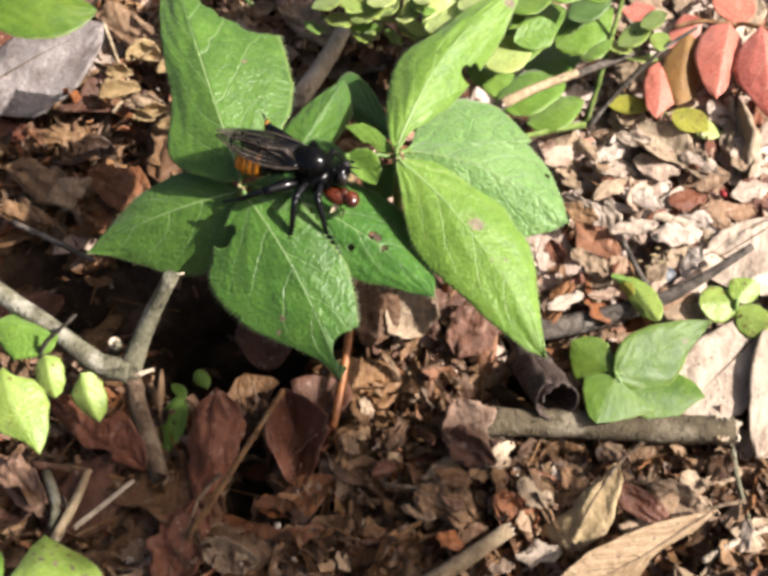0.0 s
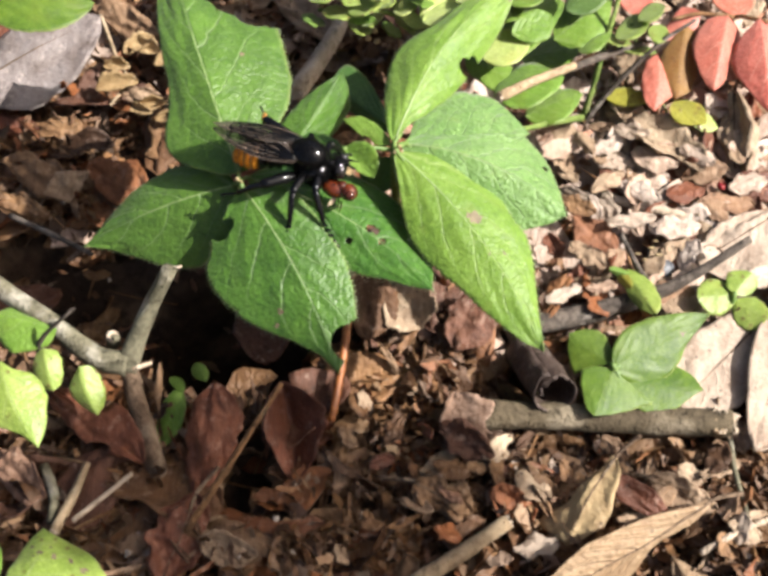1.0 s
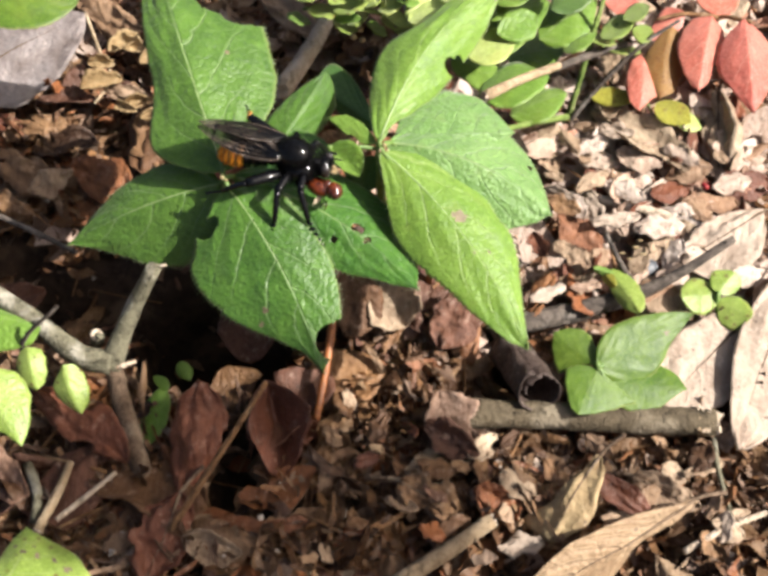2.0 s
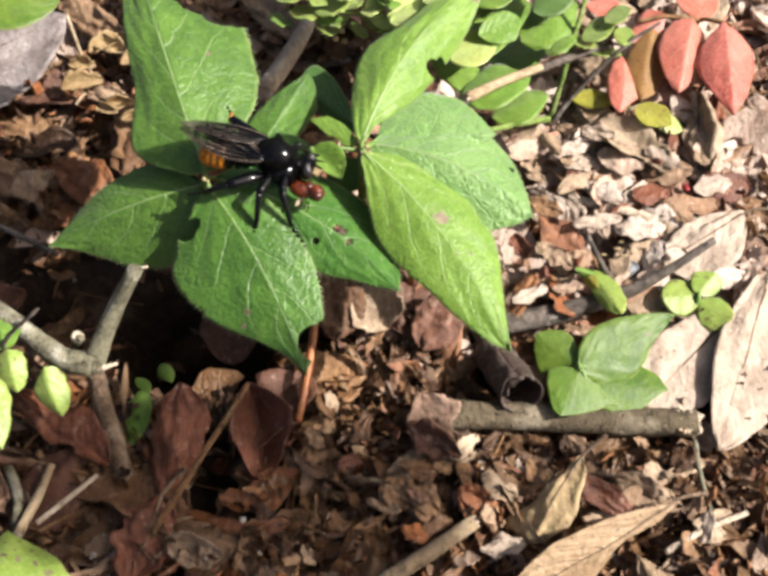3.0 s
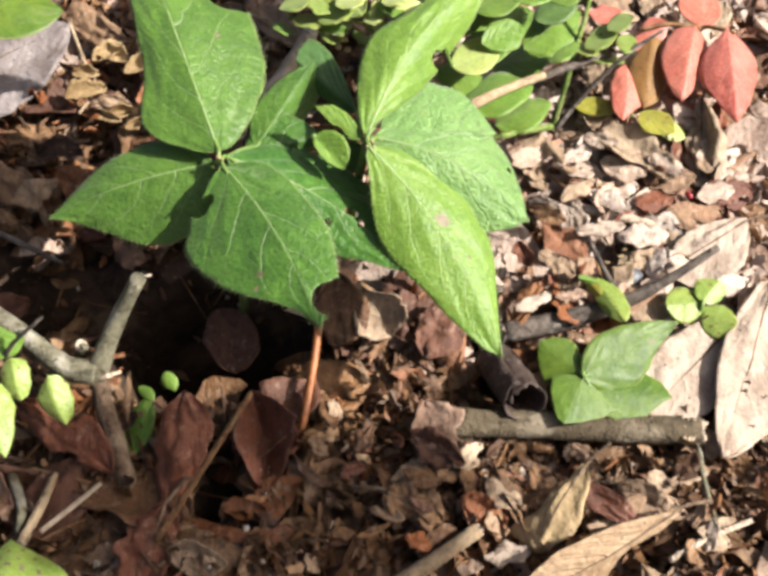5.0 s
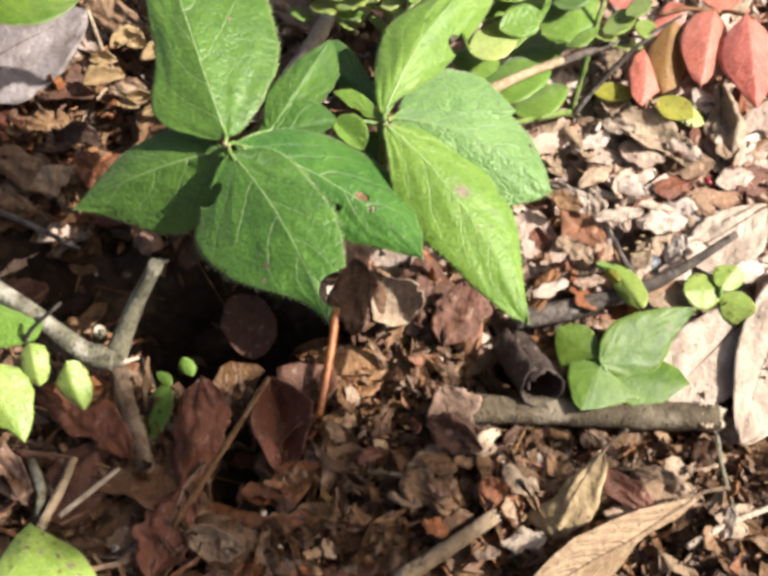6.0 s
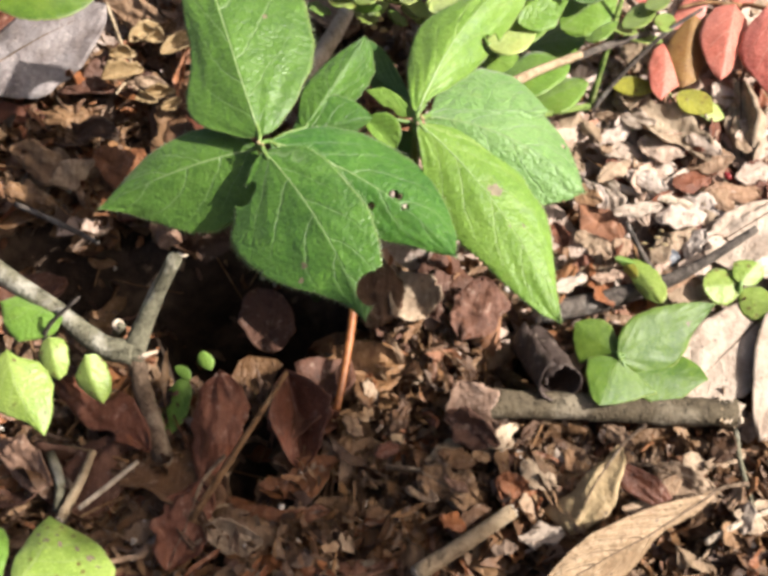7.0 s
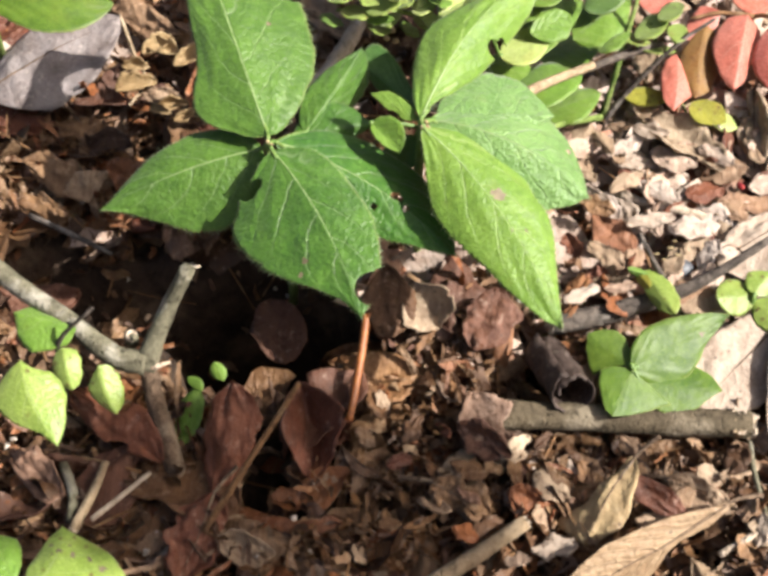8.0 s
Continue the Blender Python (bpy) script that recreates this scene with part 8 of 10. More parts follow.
fallen(TAN, (0.0915, 0.0221, 0.0046), (0.0912, 0.0104, 0.004), (0.0936, 0.0161, 0.005), (0.0891, 0.0162, 0.0036), "tan dead leaf piece lying flat in the sun", seed=433, crumple=0.05, ragged=0.25, nu=18, nv=10, p0=0.5, p1=0.6)
fallen(TAN, (0.032, -0.0675, 0.0039), (0.0316, -0.0591, 0.0049), (0.0291, -0.0643, 0.0058), (0.0345, -0.0624, 0.003), "tan broken dead leaf piece lying flat on litter", seed=500, crumple=0.06, ragged=0.28, nu=18, nv=10, p0=0.5, p1=0.6)
fallen(BROWN, (0.0452, -0.064, 0.0056), (0.0516, -0.0569, 0.0044), (0.0468, -0.0598, 0.0066), (0.05, -0.0611, 0.0034), "brown broken dead leaf piece lying flat on litter", seed=501, crumple=0.06, ragged=0.28, nu=18, nv=10, p0=0.5, p1=0.6)
fallen(TAN, (0.0223, -0.052, 0.0078), (0.029, -0.0449, 0.006), (0.0245, -0.0475, 0.0077), (0.0268, -0.0495, 0.0061), "tan broken dead leaf piece lying flat on litter", seed=502, crumple=0.06, ragged=0.28, nu=18, nv=10, p0=0.5, p1=0.6)
fallen(BUFF, (0.0344, -0.0516, 0.0035), (0.0396, -0.0535, 0.0049), (0.0374, -0.0509, 0.0046), (0.0366, -0.0542, 0.0038), "buff broken dead leaf piece lying flat on litter", seed=503, crumple=0.06, ragged=0.28, nu=18, nv=10, p0=0.5, p1=0.6)
fallen(TAN, (0.0598, -0.0666, 0.0062), (0.0505, -0.0657, 0.0064), (0.0546, -0.0683, 0.007), (0.0557, -0.064, 0.0056), "tan broken dead leaf piece lying flat on litter", seed=504, crumple=0.06, ragged=0.28, nu=18, nv=10, p0=0.5, p1=0.6)
fallen(BUFF, (0.0783, -0.0648, 0.0077), (0.0763, -0.0716, 0.0061), (0.0789, -0.0691, 0.008), (0.0757, -0.0674, 0.0058), "buff broken dead leaf piece lying flat on litter", seed=505, crumple=0.06, ragged=0.28, nu=18, nv=10, p0=0.5, p1=0.6)
fallen(BROWN, (0.0529, -0.0588, 0.0048), (0.0546, -0.0508, 0.0032), (0.0517, -0.0551, 0.0047), (0.0558, -0.0547, 0.0033), "brown broken dead leaf piece lying flat on litter", seed=506, crumple=0.06, ragged=0.28, nu=18, nv=10, p0=0.5, p1=0.6)
fallen(TAN, (0.0373, -0.0606, 0.0057), (0.0296, -0.0545, 0.0065), (0.0313, -0.0607, 0.0069), (0.0356, -0.0544, 0.0053), "tan broken dead leaf piece lying flat on litter", seed=507, crumple=0.06, ragged=0.28, nu=18, nv=10, p0=0.5, p1=0.6)
fallen(TAN, (0.0675, -0.0604, 0.0036), (0.0587, -0.0637, 0.0046), (0.063, -0.0651, 0.0057), (0.0631, -0.0589, 0.0025), "tan broken dead leaf piece lying flat on litter", seed=508, crumple=0.06, ragged=0.28, nu=18, nv=10, p0=0.5, p1=0.6)
fallen(BROWN, (0.0384, -0.0665, 0.005), (0.0355, -0.0727, 0.003), (0.038, -0.0704, 0.0048), (0.0358, -0.0687, 0.0032), "brown broken dead leaf piece lying flat on litter", seed=509, crumple=0.06, ragged=0.28, nu=18, nv=10, p0=0.5, p1=0.6)
fallen(TAN, (0.0781, -0.0595, 0.0063), (0.0737, -0.0661, 0.0069), (0.0764, -0.0641, 0.0079), (0.0753, -0.0616, 0.0053), "tan broken dead leaf piece lying flat on litter", seed=510, crumple=0.06, ragged=0.28, nu=18, nv=10, p0=0.5, p1=0.6)
fallen(TAN, (0.0816, -0.0701, 0.0053), (0.0747, -0.0667, 0.0067), (0.0768, -0.0705, 0.0059), (0.0795, -0.0663, 0.0061), "tan broken dead leaf piece lying flat on litter", seed=511, crumple=0.06, ragged=0.28, nu=18, nv=10, p0=0.5, p1=0.6)
fallen(TAN, (0.0768, -0.069, 0.0037), (0.0839, -0.0636, 0.0049), (0.0788, -0.0647, 0.0051), (0.0819, -0.0679, 0.0035), "tan broken dead leaf piece lying flat on litter", seed=512, crumple=0.06, ragged=0.28, nu=18, nv=10, p0=0.5, p1=0.6)
fallen(BROWN, (0.0491, -0.074, 0.0062), (0.0465, -0.0669, 0.0048), (0.0462, -0.0714, 0.0057), (0.0494, -0.0695, 0.0053), "brown broken dead leaf piece lying flat on litter", seed=513, crumple=0.06, ragged=0.28, nu=18, nv=10, p0=0.5, p1=0.6)
fallen(BROWN, (0.0756, -0.0743, 0.0054), (0.0722, -0.0691, 0.0064), (0.0719, -0.0733, 0.0067), (0.076, -0.0701, 0.0051), "brown broken dead leaf piece lying flat on litter", seed=514, crumple=0.06, ragged=0.28, nu=18, nv=10, p0=0.5, p1=0.6)
fallen(TAN, (0.0539, -0.0549, 0.0039), (0.0485, -0.0576, 0.0055), (0.0515, -0.0573, 0.0045), (0.0509, -0.0553, 0.0049), "tan broken dead leaf piece lying flat on litter", seed=515, crumple=0.06, ragged=0.28, nu=18, nv=10, p0=0.5, p1=0.6)
fallen(BROWN, (0.0466, -0.0628, 0.0065), (0.0451, -0.056, 0.0071), (0.0448, -0.0596, 0.0063), (0.0469, -0.0592, 0.0073), "brown broken dead leaf piece lying flat on litter", seed=516, crumple=0.06, ragged=0.28, nu=18, nv=10, p0=0.5, p1=0.6)
fallen(BROWN, (0.0412, -0.0683, 0.0067), (0.045, -0.0611, 0.0071), (0.0414, -0.0644, 0.0081), (0.0448, -0.065, 0.0057), "brown broken dead leaf piece lying flat on litter", seed=517, crumple=0.06, ragged=0.28, nu=18, nv=10, p0=0.5, p1=0.6)
fallen(BROWN, (0.0431, -0.0515, 0.0041), (0.0358, -0.054, 0.0041), (0.0397, -0.0543, 0.0043), (0.0391, -0.0511, 0.0039), "brown broken dead leaf piece lying flat on litter", seed=518, crumple=0.06, ragged=0.28, nu=18, nv=10, p0=0.5, p1=0.6)
fallen(BROWN, (0.0777, -0.0452, 0.0067), (0.0854, -0.0448, 0.0055), (0.0813, -0.0443, 0.0077), (0.0818, -0.0457, 0.0045), "brown broken dead leaf piece lying flat on litter", seed=519, crumple=0.06, ragged=0.28, nu=18, nv=10, p0=0.5, p1=0.6)
fallen(BROWN, (0.0272, -0.0751, 0.0074), (0.0219, -0.0756, 0.0064), (0.0247, -0.077, 0.0071), (0.0244, -0.0737, 0.0067), "brown broken dead leaf piece lying flat on litter", seed=520, crumple=0.06, ragged=0.28, nu=18, nv=10, p0=0.5, p1=0.6)
fallen(TAN, (0.0499, -0.0444, 0.0041), (0.0555, -0.0494, 0.0045), (0.0537, -0.0458, 0.0055), (0.0517, -0.0481, 0.0031), "tan broken dead leaf piece lying flat on litter", seed=521, crumple=0.06, ragged=0.28, nu=18, nv=10, p0=0.5, p1=0.6)
fallen(BROWN, (0.0454, -0.0559, 0.0051), (0.0355, -0.0582, 0.0039), (0.0405, -0.0606, 0.0064), (0.0403, -0.0534, 0.0026), "brown broken dead leaf piece lying flat on litter", seed=522, crumple=0.06, ragged=0.28, nu=18, nv=10, p0=0.5, p1=0.6)
fallen(BROWN, (0.0347, -0.0427, 0.0046), (0.0298, -0.0489, 0.0064), (0.0332, -0.0465, 0.0051), (0.0313, -0.0451, 0.0059), "brown broken dead leaf piece lying flat on litter", seed=523, crumple=0.06, ragged=0.28, nu=18, nv=10, p0=0.5, p1=0.6)
fallen(BROWN, (0.058, -0.064, 0.0054), (0.0644, -0.0572, 0.0054), (0.0597, -0.0596, 0.0062), (0.0627, -0.0617, 0.0046), "brown broken dead leaf piece lying flat on litter", seed=524, crumple=0.06, ragged=0.28, nu=18, nv=10, p0=0.5, p1=0.6)
fallen(BROWN, (0.0721, -0.0762, 0.0051), (0.0769, -0.0767, 0.0047), (0.0743, -0.0759, 0.0068), (0.0747, -0.077, 0.003), "brown broken dead leaf piece lying flat on litter", seed=525, crumple=0.06, ragged=0.28, nu=18, nv=10, p0=0.5, p1=0.6)
fallen(BROWN, (0.0775, -0.0476, 0.007), (0.0718, -0.055, 0.0062), (0.0761, -0.0536, 0.008), (0.0731, -0.049, 0.0052), "brown broken dead leaf piece lying flat on litter", seed=526, crumple=0.06, ragged=0.28, nu=18, nv=10, p0=0.5, p1=0.6)
fallen(BROWN, (0.0526, -0.0742, 0.005), (0.0483, -0.0684, 0.0054), (0.0493, -0.0722, 0.0049), (0.0517, -0.0704, 0.0055), "brown broken dead leaf piece lying flat on litter", seed=527, crumple=0.06, ragged=0.28, nu=18, nv=10, p0=0.5, p1=0.6)
fallen(BROWN, (0.0816, -0.0577, 0.0053), (0.0783, -0.0629, 0.0071), (0.08, -0.0616, 0.0081), (0.0798, -0.059, 0.0043), "brown broken dead leaf piece lying flat on litter", seed=528, crumple=0.06, ragged=0.28, nu=18, nv=10, p0=0.5, p1=0.6)
fallen(TAN, (0.0659, -0.0532, 0.0063), (0.0715, -0.0563, 0.0047), (0.0701, -0.0528, 0.0056), (0.0674, -0.0567, 0.0054), "tan broken dead leaf piece lying flat on litter", seed=529, crumple=0.06, ragged=0.28, nu=18, nv=10, p0=0.5, p1=0.6)
fallen(BUFF, (0.0376, -0.0719, 0.0071), (0.0278, -0.0727, 0.0059), (0.0327, -0.0754, 0.0079), (0.0328, -0.0691, 0.0051), "buff broken dead leaf piece lying flat on litter", seed=530, crumple=0.06, ragged=0.28, nu=18, nv=10, p0=0.5, p1=0.6)
fallen(BROWN, (0.0817, -0.0419, 0.0065), (0.0811, -0.0497, 0.0061), (0.0828, -0.0464, 0.0077), (0.0799, -0.0453, 0.0049), "brown broken dead leaf piece lying flat on litter", seed=531, crumple=0.06, ragged=0.28, nu=18, nv=10, p0=0.5, p1=0.6)
fallen(BROWN, (0.0398, -0.0511, 0.0054), (0.0429, -0.057, 0.0046), (0.0432, -0.0527, 0.0046), (0.0396, -0.0553, 0.0054), "brown broken dead leaf piece lying flat on litter", seed=532, crumple=0.06, ragged=0.28, nu=18, nv=10, p0=0.5, p1=0.6)
fallen(TAN, (0.0805, -0.0516, 0.0046), (0.0703, -0.0553, 0.0066), (0.0751, -0.0561, 0.0068), (0.0756, -0.0508, 0.0044), "tan broken dead leaf piece lying flat on litter", seed=533, crumple=0.06, ragged=0.28, nu=18, nv=10, p0=0.5, p1=0.6)
fallen(BROWN, (-0.0001, -0.0669, 0.0063), (-0.005, -0.0678, 0.0071), (-0.0024, -0.0688, 0.007), (-0.0027, -0.0659, 0.0064), "brown broken dead leaf piece lying in half shade", seed=560, crumple=0.08, ragged=0.32, nu=18, nv=10, p0=0.5, p1=0.6)
fallen(BROWN, (-0.0127, -0.0332, 0.0055), (-0.0063, -0.0358, 0.0049), (-0.0087, -0.0321, 0.0051), (-0.0102, -0.0369, 0.0053), "brown broken dead leaf piece lying in half shade", seed=561, crumple=0.08, ragged=0.32, nu=18, nv=10, p0=0.5, p1=0.6)
fallen(BROWN, (0.0154, -0.0686, 0.0047), (0.022, -0.0651, 0.0049), (0.0179, -0.0655, 0.0055), (0.0195, -0.0683, 0.0041), "brown broken dead leaf piece lying in half shade", seed=562, crumple=0.08, ragged=0.32, nu=18, nv=10, p0=0.5, p1=0.6)
fallen(TAN, (-0.006, -0.0485, 0.0069), (-0.0105, -0.0433, 0.0055), (-0.0092, -0.0477, 0.0071), (-0.0072, -0.0441, 0.0053), "tan broken dead leaf piece lying in half shade", seed=563, crumple=0.08, ragged=0.32, nu=18, nv=10, p0=0.5, p1=0.6)
fallen(BROWN, (0.0198, -0.0449, 0.0035), (0.027, -0.05, 0.0047), (0.0243, -0.0463, 0.0055), (0.0226, -0.0486, 0.0027), "brown broken dead leaf piece lying in half shade", seed=564, crumple=0.08, ragged=0.32, nu=18, nv=10, p0=0.5, p1=0.6)
fallen(TAN, (0.0179, -0.0548, 0.0047), (0.0145, -0.0583, 0.0049), (0.0169, -0.0579, 0.0055), (0.0154, -0.0553, 0.0041), "tan broken dead leaf piece lying in half shade", seed=565, crumple=0.08, ragged=0.32, nu=18, nv=10, p0=0.5, p1=0.6)
fallen(RUSSET, (0.0082, -0.0413, 0.0047), (0.0108, -0.0459, 0.0061), (0.0104, -0.0437, 0.0071), (0.0087, -0.0435, 0.0037), "rusty broken dead leaf piece lying in half shade", seed=566, crumple=0.08, ragged=0.32, nu=18, nv=10, p0=0.5, p1=0.6)
fallen(TAN, (-0.0054, -0.0345, 0.0077), (-0.0036, -0.0388, 0.0057), (-0.0034, -0.036, 0.0064), (-0.0057, -0.0373, 0.007), "tan broken dead leaf piece lying in half shade", seed=567, crumple=0.08, ragged=0.32, nu=18, nv=10, p0=0.5, p1=0.6)
fallen(BROWN, (0.026, -0.0583, 0.0061), (0.0247, -0.0506, 0.0057), (0.0238, -0.0552, 0.0066), (0.027, -0.0537, 0.0052), "brown broken dead leaf piece lying in half shade", seed=568, crumple=0.08, ragged=0.32, nu=18, nv=10, p0=0.5, p1=0.6)
fallen(BROWN, (0.0119, -0.0562, 0.0035), (0.0051, -0.0512, 0.0047), (0.0073, -0.0561, 0.0056), (0.0097, -0.0513, 0.0026), "brown broken dead leaf piece lying in half shade", seed=569, crumple=0.08, ragged=0.32, nu=18, nv=10, p0=0.5, p1=0.6)
fallen(BROWN, (0.0165, -0.0705, 0.0062), (0.0112, -0.0676, 0.0068), (0.0128, -0.0714, 0.008), (0.0149, -0.0667, 0.005), "brown broken dead leaf piece lying in half shade", seed=570, crumple=0.08, ragged=0.32, nu=18, nv=10, p0=0.5, p1=0.6)
fallen(TAN, (0.0206, -0.0507, 0.0046), (0.0286, -0.0492, 0.0052), (0.0244, -0.0481, 0.0046), (0.0248, -0.0518, 0.0052), "tan broken dead leaf piece lying in half shade", seed=571, crumple=0.08, ragged=0.32, nu=18, nv=10, p0=0.5, p1=0.6)
fallen(TAN, (0.017, -0.0491, 0.0037), (0.0082, -0.0544, 0.0055), (0.0134, -0.0548, 0.006), (0.0117, -0.0487, 0.0032), "tan broken dead leaf piece lying in half shade", seed=572, crumple=0.08, ragged=0.32, nu=18, nv=10, p0=0.5, p1=0.6)
fallen(RUSSET, (-0.0033, -0.0528, 0.0061), (0.0024, -0.0503, 0.0055), (-0.001, -0.0505, 0.0071), (0.0001, -0.0526, 0.0045), "rusty broken dead leaf piece lying in half shade", seed=573, crumple=0.08, ragged=0.32, nu=18, nv=10, p0=0.5, p1=0.6)
fallen(BROWN, (-0.0104, -0.0531, 0.0056), (-0.0091, -0.0453, 0.0052), (-0.0114, -0.049, 0.0058), (-0.0081, -0.0494, 0.005), "brown broken dead leaf piece lying in half shade", seed=574, crumple=0.08, ragged=0.32, nu=18, nv=10, p0=0.5, p1=0.6)
fallen(BROWN, (-0.0044, -0.0307, 0.0041), (-0.005, -0.039, 0.0053), (-0.0032, -0.0355, 0.0055), (-0.0062, -0.0342, 0.0039), "brown broken dead leaf piece lying in half shade", seed=575, crumple=0.08, ragged=0.32, nu=18, nv=10, p0=0.5, p1=0.6)
fallen(BROWN, (-0.0114, -0.0422, 0.0048), (-0.006, -0.0399, 0.004), (-0.0091, -0.0393, 0.004), (-0.0083, -0.0428, 0.0048), "brown broken dead leaf piece lying in half shade", seed=576, crumple=0.08, ragged=0.32, nu=18, nv=10, p0=0.5, p1=0.6)
fallen(BROWN, (0.022, -0.0444, 0.0034), (0.0271, -0.0439, 0.0048), (0.0242, -0.0435, 0.0051), (0.0248, -0.0449, 0.0031), "brown broken dead leaf piece lying in half shade", seed=577, crumple=0.08, ragged=0.32, nu=18, nv=10, p0=0.5, p1=0.6)
fallen(BROWN, (0.0152, -0.0409, 0.0058), (0.0164, -0.0347, 0.0048), (0.0146, -0.0382, 0.0065), (0.017, -0.0374, 0.0041), "brown broken dead leaf piece lying in half shade", seed=578, crumple=0.08, ragged=0.32, nu=18, nv=10, p0=0.5, p1=0.6)
fallen(BROWN, (0.0108, -0.0527, 0.0071), (0.0193, -0.0552, 0.0065), (0.0158, -0.0515, 0.0068), (0.0143, -0.0564, 0.0068), "brown broken dead leaf piece lying in half shade", seed=579, crumple=0.08, ragged=0.32, nu=18, nv=10, p0=0.5, p1=0.6)
fallen(BROWN, (0.0173, -0.0622, 0.0069), (0.0122, -0.0586, 0.0069), (0.0141, -0.0616, 0.0073), (0.0154, -0.0592, 0.0065), "brown broken dead leaf piece lying in half shade", seed=580, crumple=0.08, ragged=0.32, nu=18, nv=10, p0=0.5, p1=0.6)
fallen(TAN, (-0.0079, -0.075, 0.0037), (-0.0103, -0.071, 0.0047), (-0.0102, -0.0741, 0.0051), (-0.008, -0.072, 0.0033), "tan broken dead leaf piece lying in half shade", seed=581, crumple=0.08, ragged=0.32, nu=18, nv=10, p0=0.5, p1=0.6)
fallen(BROWN, (0.0199, -0.0429, 0.0057), (0.017, -0.0479, 0.0061), (0.0196, -0.0466, 0.0065), (0.0172, -0.0441, 0.0053), "brown broken dead leaf piece lying in half shade", seed=582, crumple=0.08, ragged=0.32, nu=18, nv=10, p0=0.5, p1=0.6)
fallen(BROWN, (-0, -0.0478, 0.0075), (0.0043, -0.0398, 0.0061), (0.0004, -0.0425, 0.0067), (0.0038, -0.0452, 0.0069), "brown broken dead leaf piece lying in half shade", seed=583, crumple=0.08, ragged=0.32, nu=18, nv=10, p0=0.5, p1=0.6)
fallen(BROWN, (0.0184, -0.0528, 0.007), (0.0228, -0.0539, 0.0058), (0.0211, -0.0518, 0.0062), (0.02, -0.0549, 0.0066), "brown broken dead leaf piece lying in half shade", seed=584, crumple=0.08, ragged=0.32, nu=18, nv=10, p0=0.5, p1=0.6)
fallen(TAN, (0.0108, -0.064, 0.0068), (0.0036, -0.0608, 0.0054), (0.0067, -0.0644, 0.007), (0.0078, -0.0603, 0.0052), "tan broken dead leaf piece lying in half shade", seed=585, crumple=0.08, ragged=0.32, nu=18, nv=10, p0=0.5, p1=0.6)
fallen(UMBER, (0.0276, -0.0553, 0.0041), (0.0241, -0.0481, 0.0049), (0.0238, -0.0535, 0.0058), (0.028, -0.0499, 0.0032), "dark brown broken dead leaf piece lying in half shade", seed=586, crumple=0.08, ragged=0.32, nu=18, nv=10, p0=0.5, p1=0.6)
fallen(BROWN, (-0.0044, -0.0417, 0.0072), (-0.0079, -0.0319, 0.006), (-0.0076, -0.0386, 0.0083), (-0.0046, -0.0351, 0.0049), "brown broken dead leaf piece lying in half shade", seed=587, crumple=0.08, ragged=0.32, nu=18, nv=10, p0=0.5, p1=0.6)
fallen(BROWN, (0.0182, -0.0528, 0.004), (0.0195, -0.0472, 0.0042), (0.0174, -0.0503, 0.0053), (0.0203, -0.0498, 0.0029), "brown broken dead leaf piece lying in half shade", seed=588, crumple=0.08, ragged=0.32, nu=18, nv=10, p0=0.5, p1=0.6)
fallen(BROWN, (-0.0037, -0.0628, 0.005), (-0.0036, -0.0678, 0.0064), (-0.0023, -0.0652, 0.0055), (-0.0049, -0.0654, 0.0059), "brown broken dead leaf piece lying in half shade", seed=589, crumple=0.08, ragged=0.32, nu=18, nv=10, p0=0.5, p1=0.6)
fallen(CREAM, (0.0657, 0.0383, 0.0084), (0.0770, 0.0323, 0.0098), (0.0731, 0.0389, 0.0088), (0.0698, 0.0320, 0.0091), "cream dead leaf lying flat in the sun", seed=600, crumple=0.035, ragged=0.32, ripple=0.02, nu=24, nv=12, p0=0.45, p1=0.55)
fallen(CREAM, (0.0541, 0.0381, 0.0081), (0.0640, 0.0417, 0.0093), (0.0582, 0.0425, 0.0087), (0.0598, 0.0372, 0.0088), "cream dead leaf lying flat in the sun", seed=601, crumple=0.035, ragged=0.32, ripple=0.02, nu=24, nv=12, p0=0.45, p1=0.55)
fallen(BUFF, (0.0625, 0.0478, 0.0073), (0.0718, 0.0451, 0.0082), (0.0675, 0.0476, 0.0094), (0.0665, 0.0442, 0.0073), "buff dead leaf lying flat in the sun", seed=602, crumple=0.035, ragged=0.32, ripple=0.02, nu=24, nv=12, p0=0.45, p1=0.55)
fallen(TAN, (0.0518, 0.0445, 0.0099), (0.0552, 0.0354, 0.0108), (0.0554, 0.0412, 0.0100), (0.0521, 0.0401, 0.0090), "tan dead leaf lying flat in the sun", seed=603, crumple=0.035, ragged=0.32, ripple=0.02, nu=24, nv=12, p0=0.45, p1=0.55)
fallen(CREAM, (0.0790, 0.0388, 0.0101), (0.0859, 0.0305, 0.0124), (0.0845, 0.0370, 0.0113), (0.0809, 0.0330, 0.0103), "cream dead leaf lying flat in the sun", seed=604, crumple=0.035, ragged=0.32, ripple=0.02, nu=24, nv=12, p0=0.45, p1=0.55)
fallen(TAN, (0.0945, 0.0464, 0.0084), (0.0939, 0.0331, 0.0098), (0.0977, 0.0407, 0.0086), (0.0911, 0.0393, 0.0088), "tan dead leaf lying flat in the sun", seed=605, crumple=0.035, ragged=0.32, ripple=0.02, nu=24, nv=12, p0=0.45, p1=0.55)
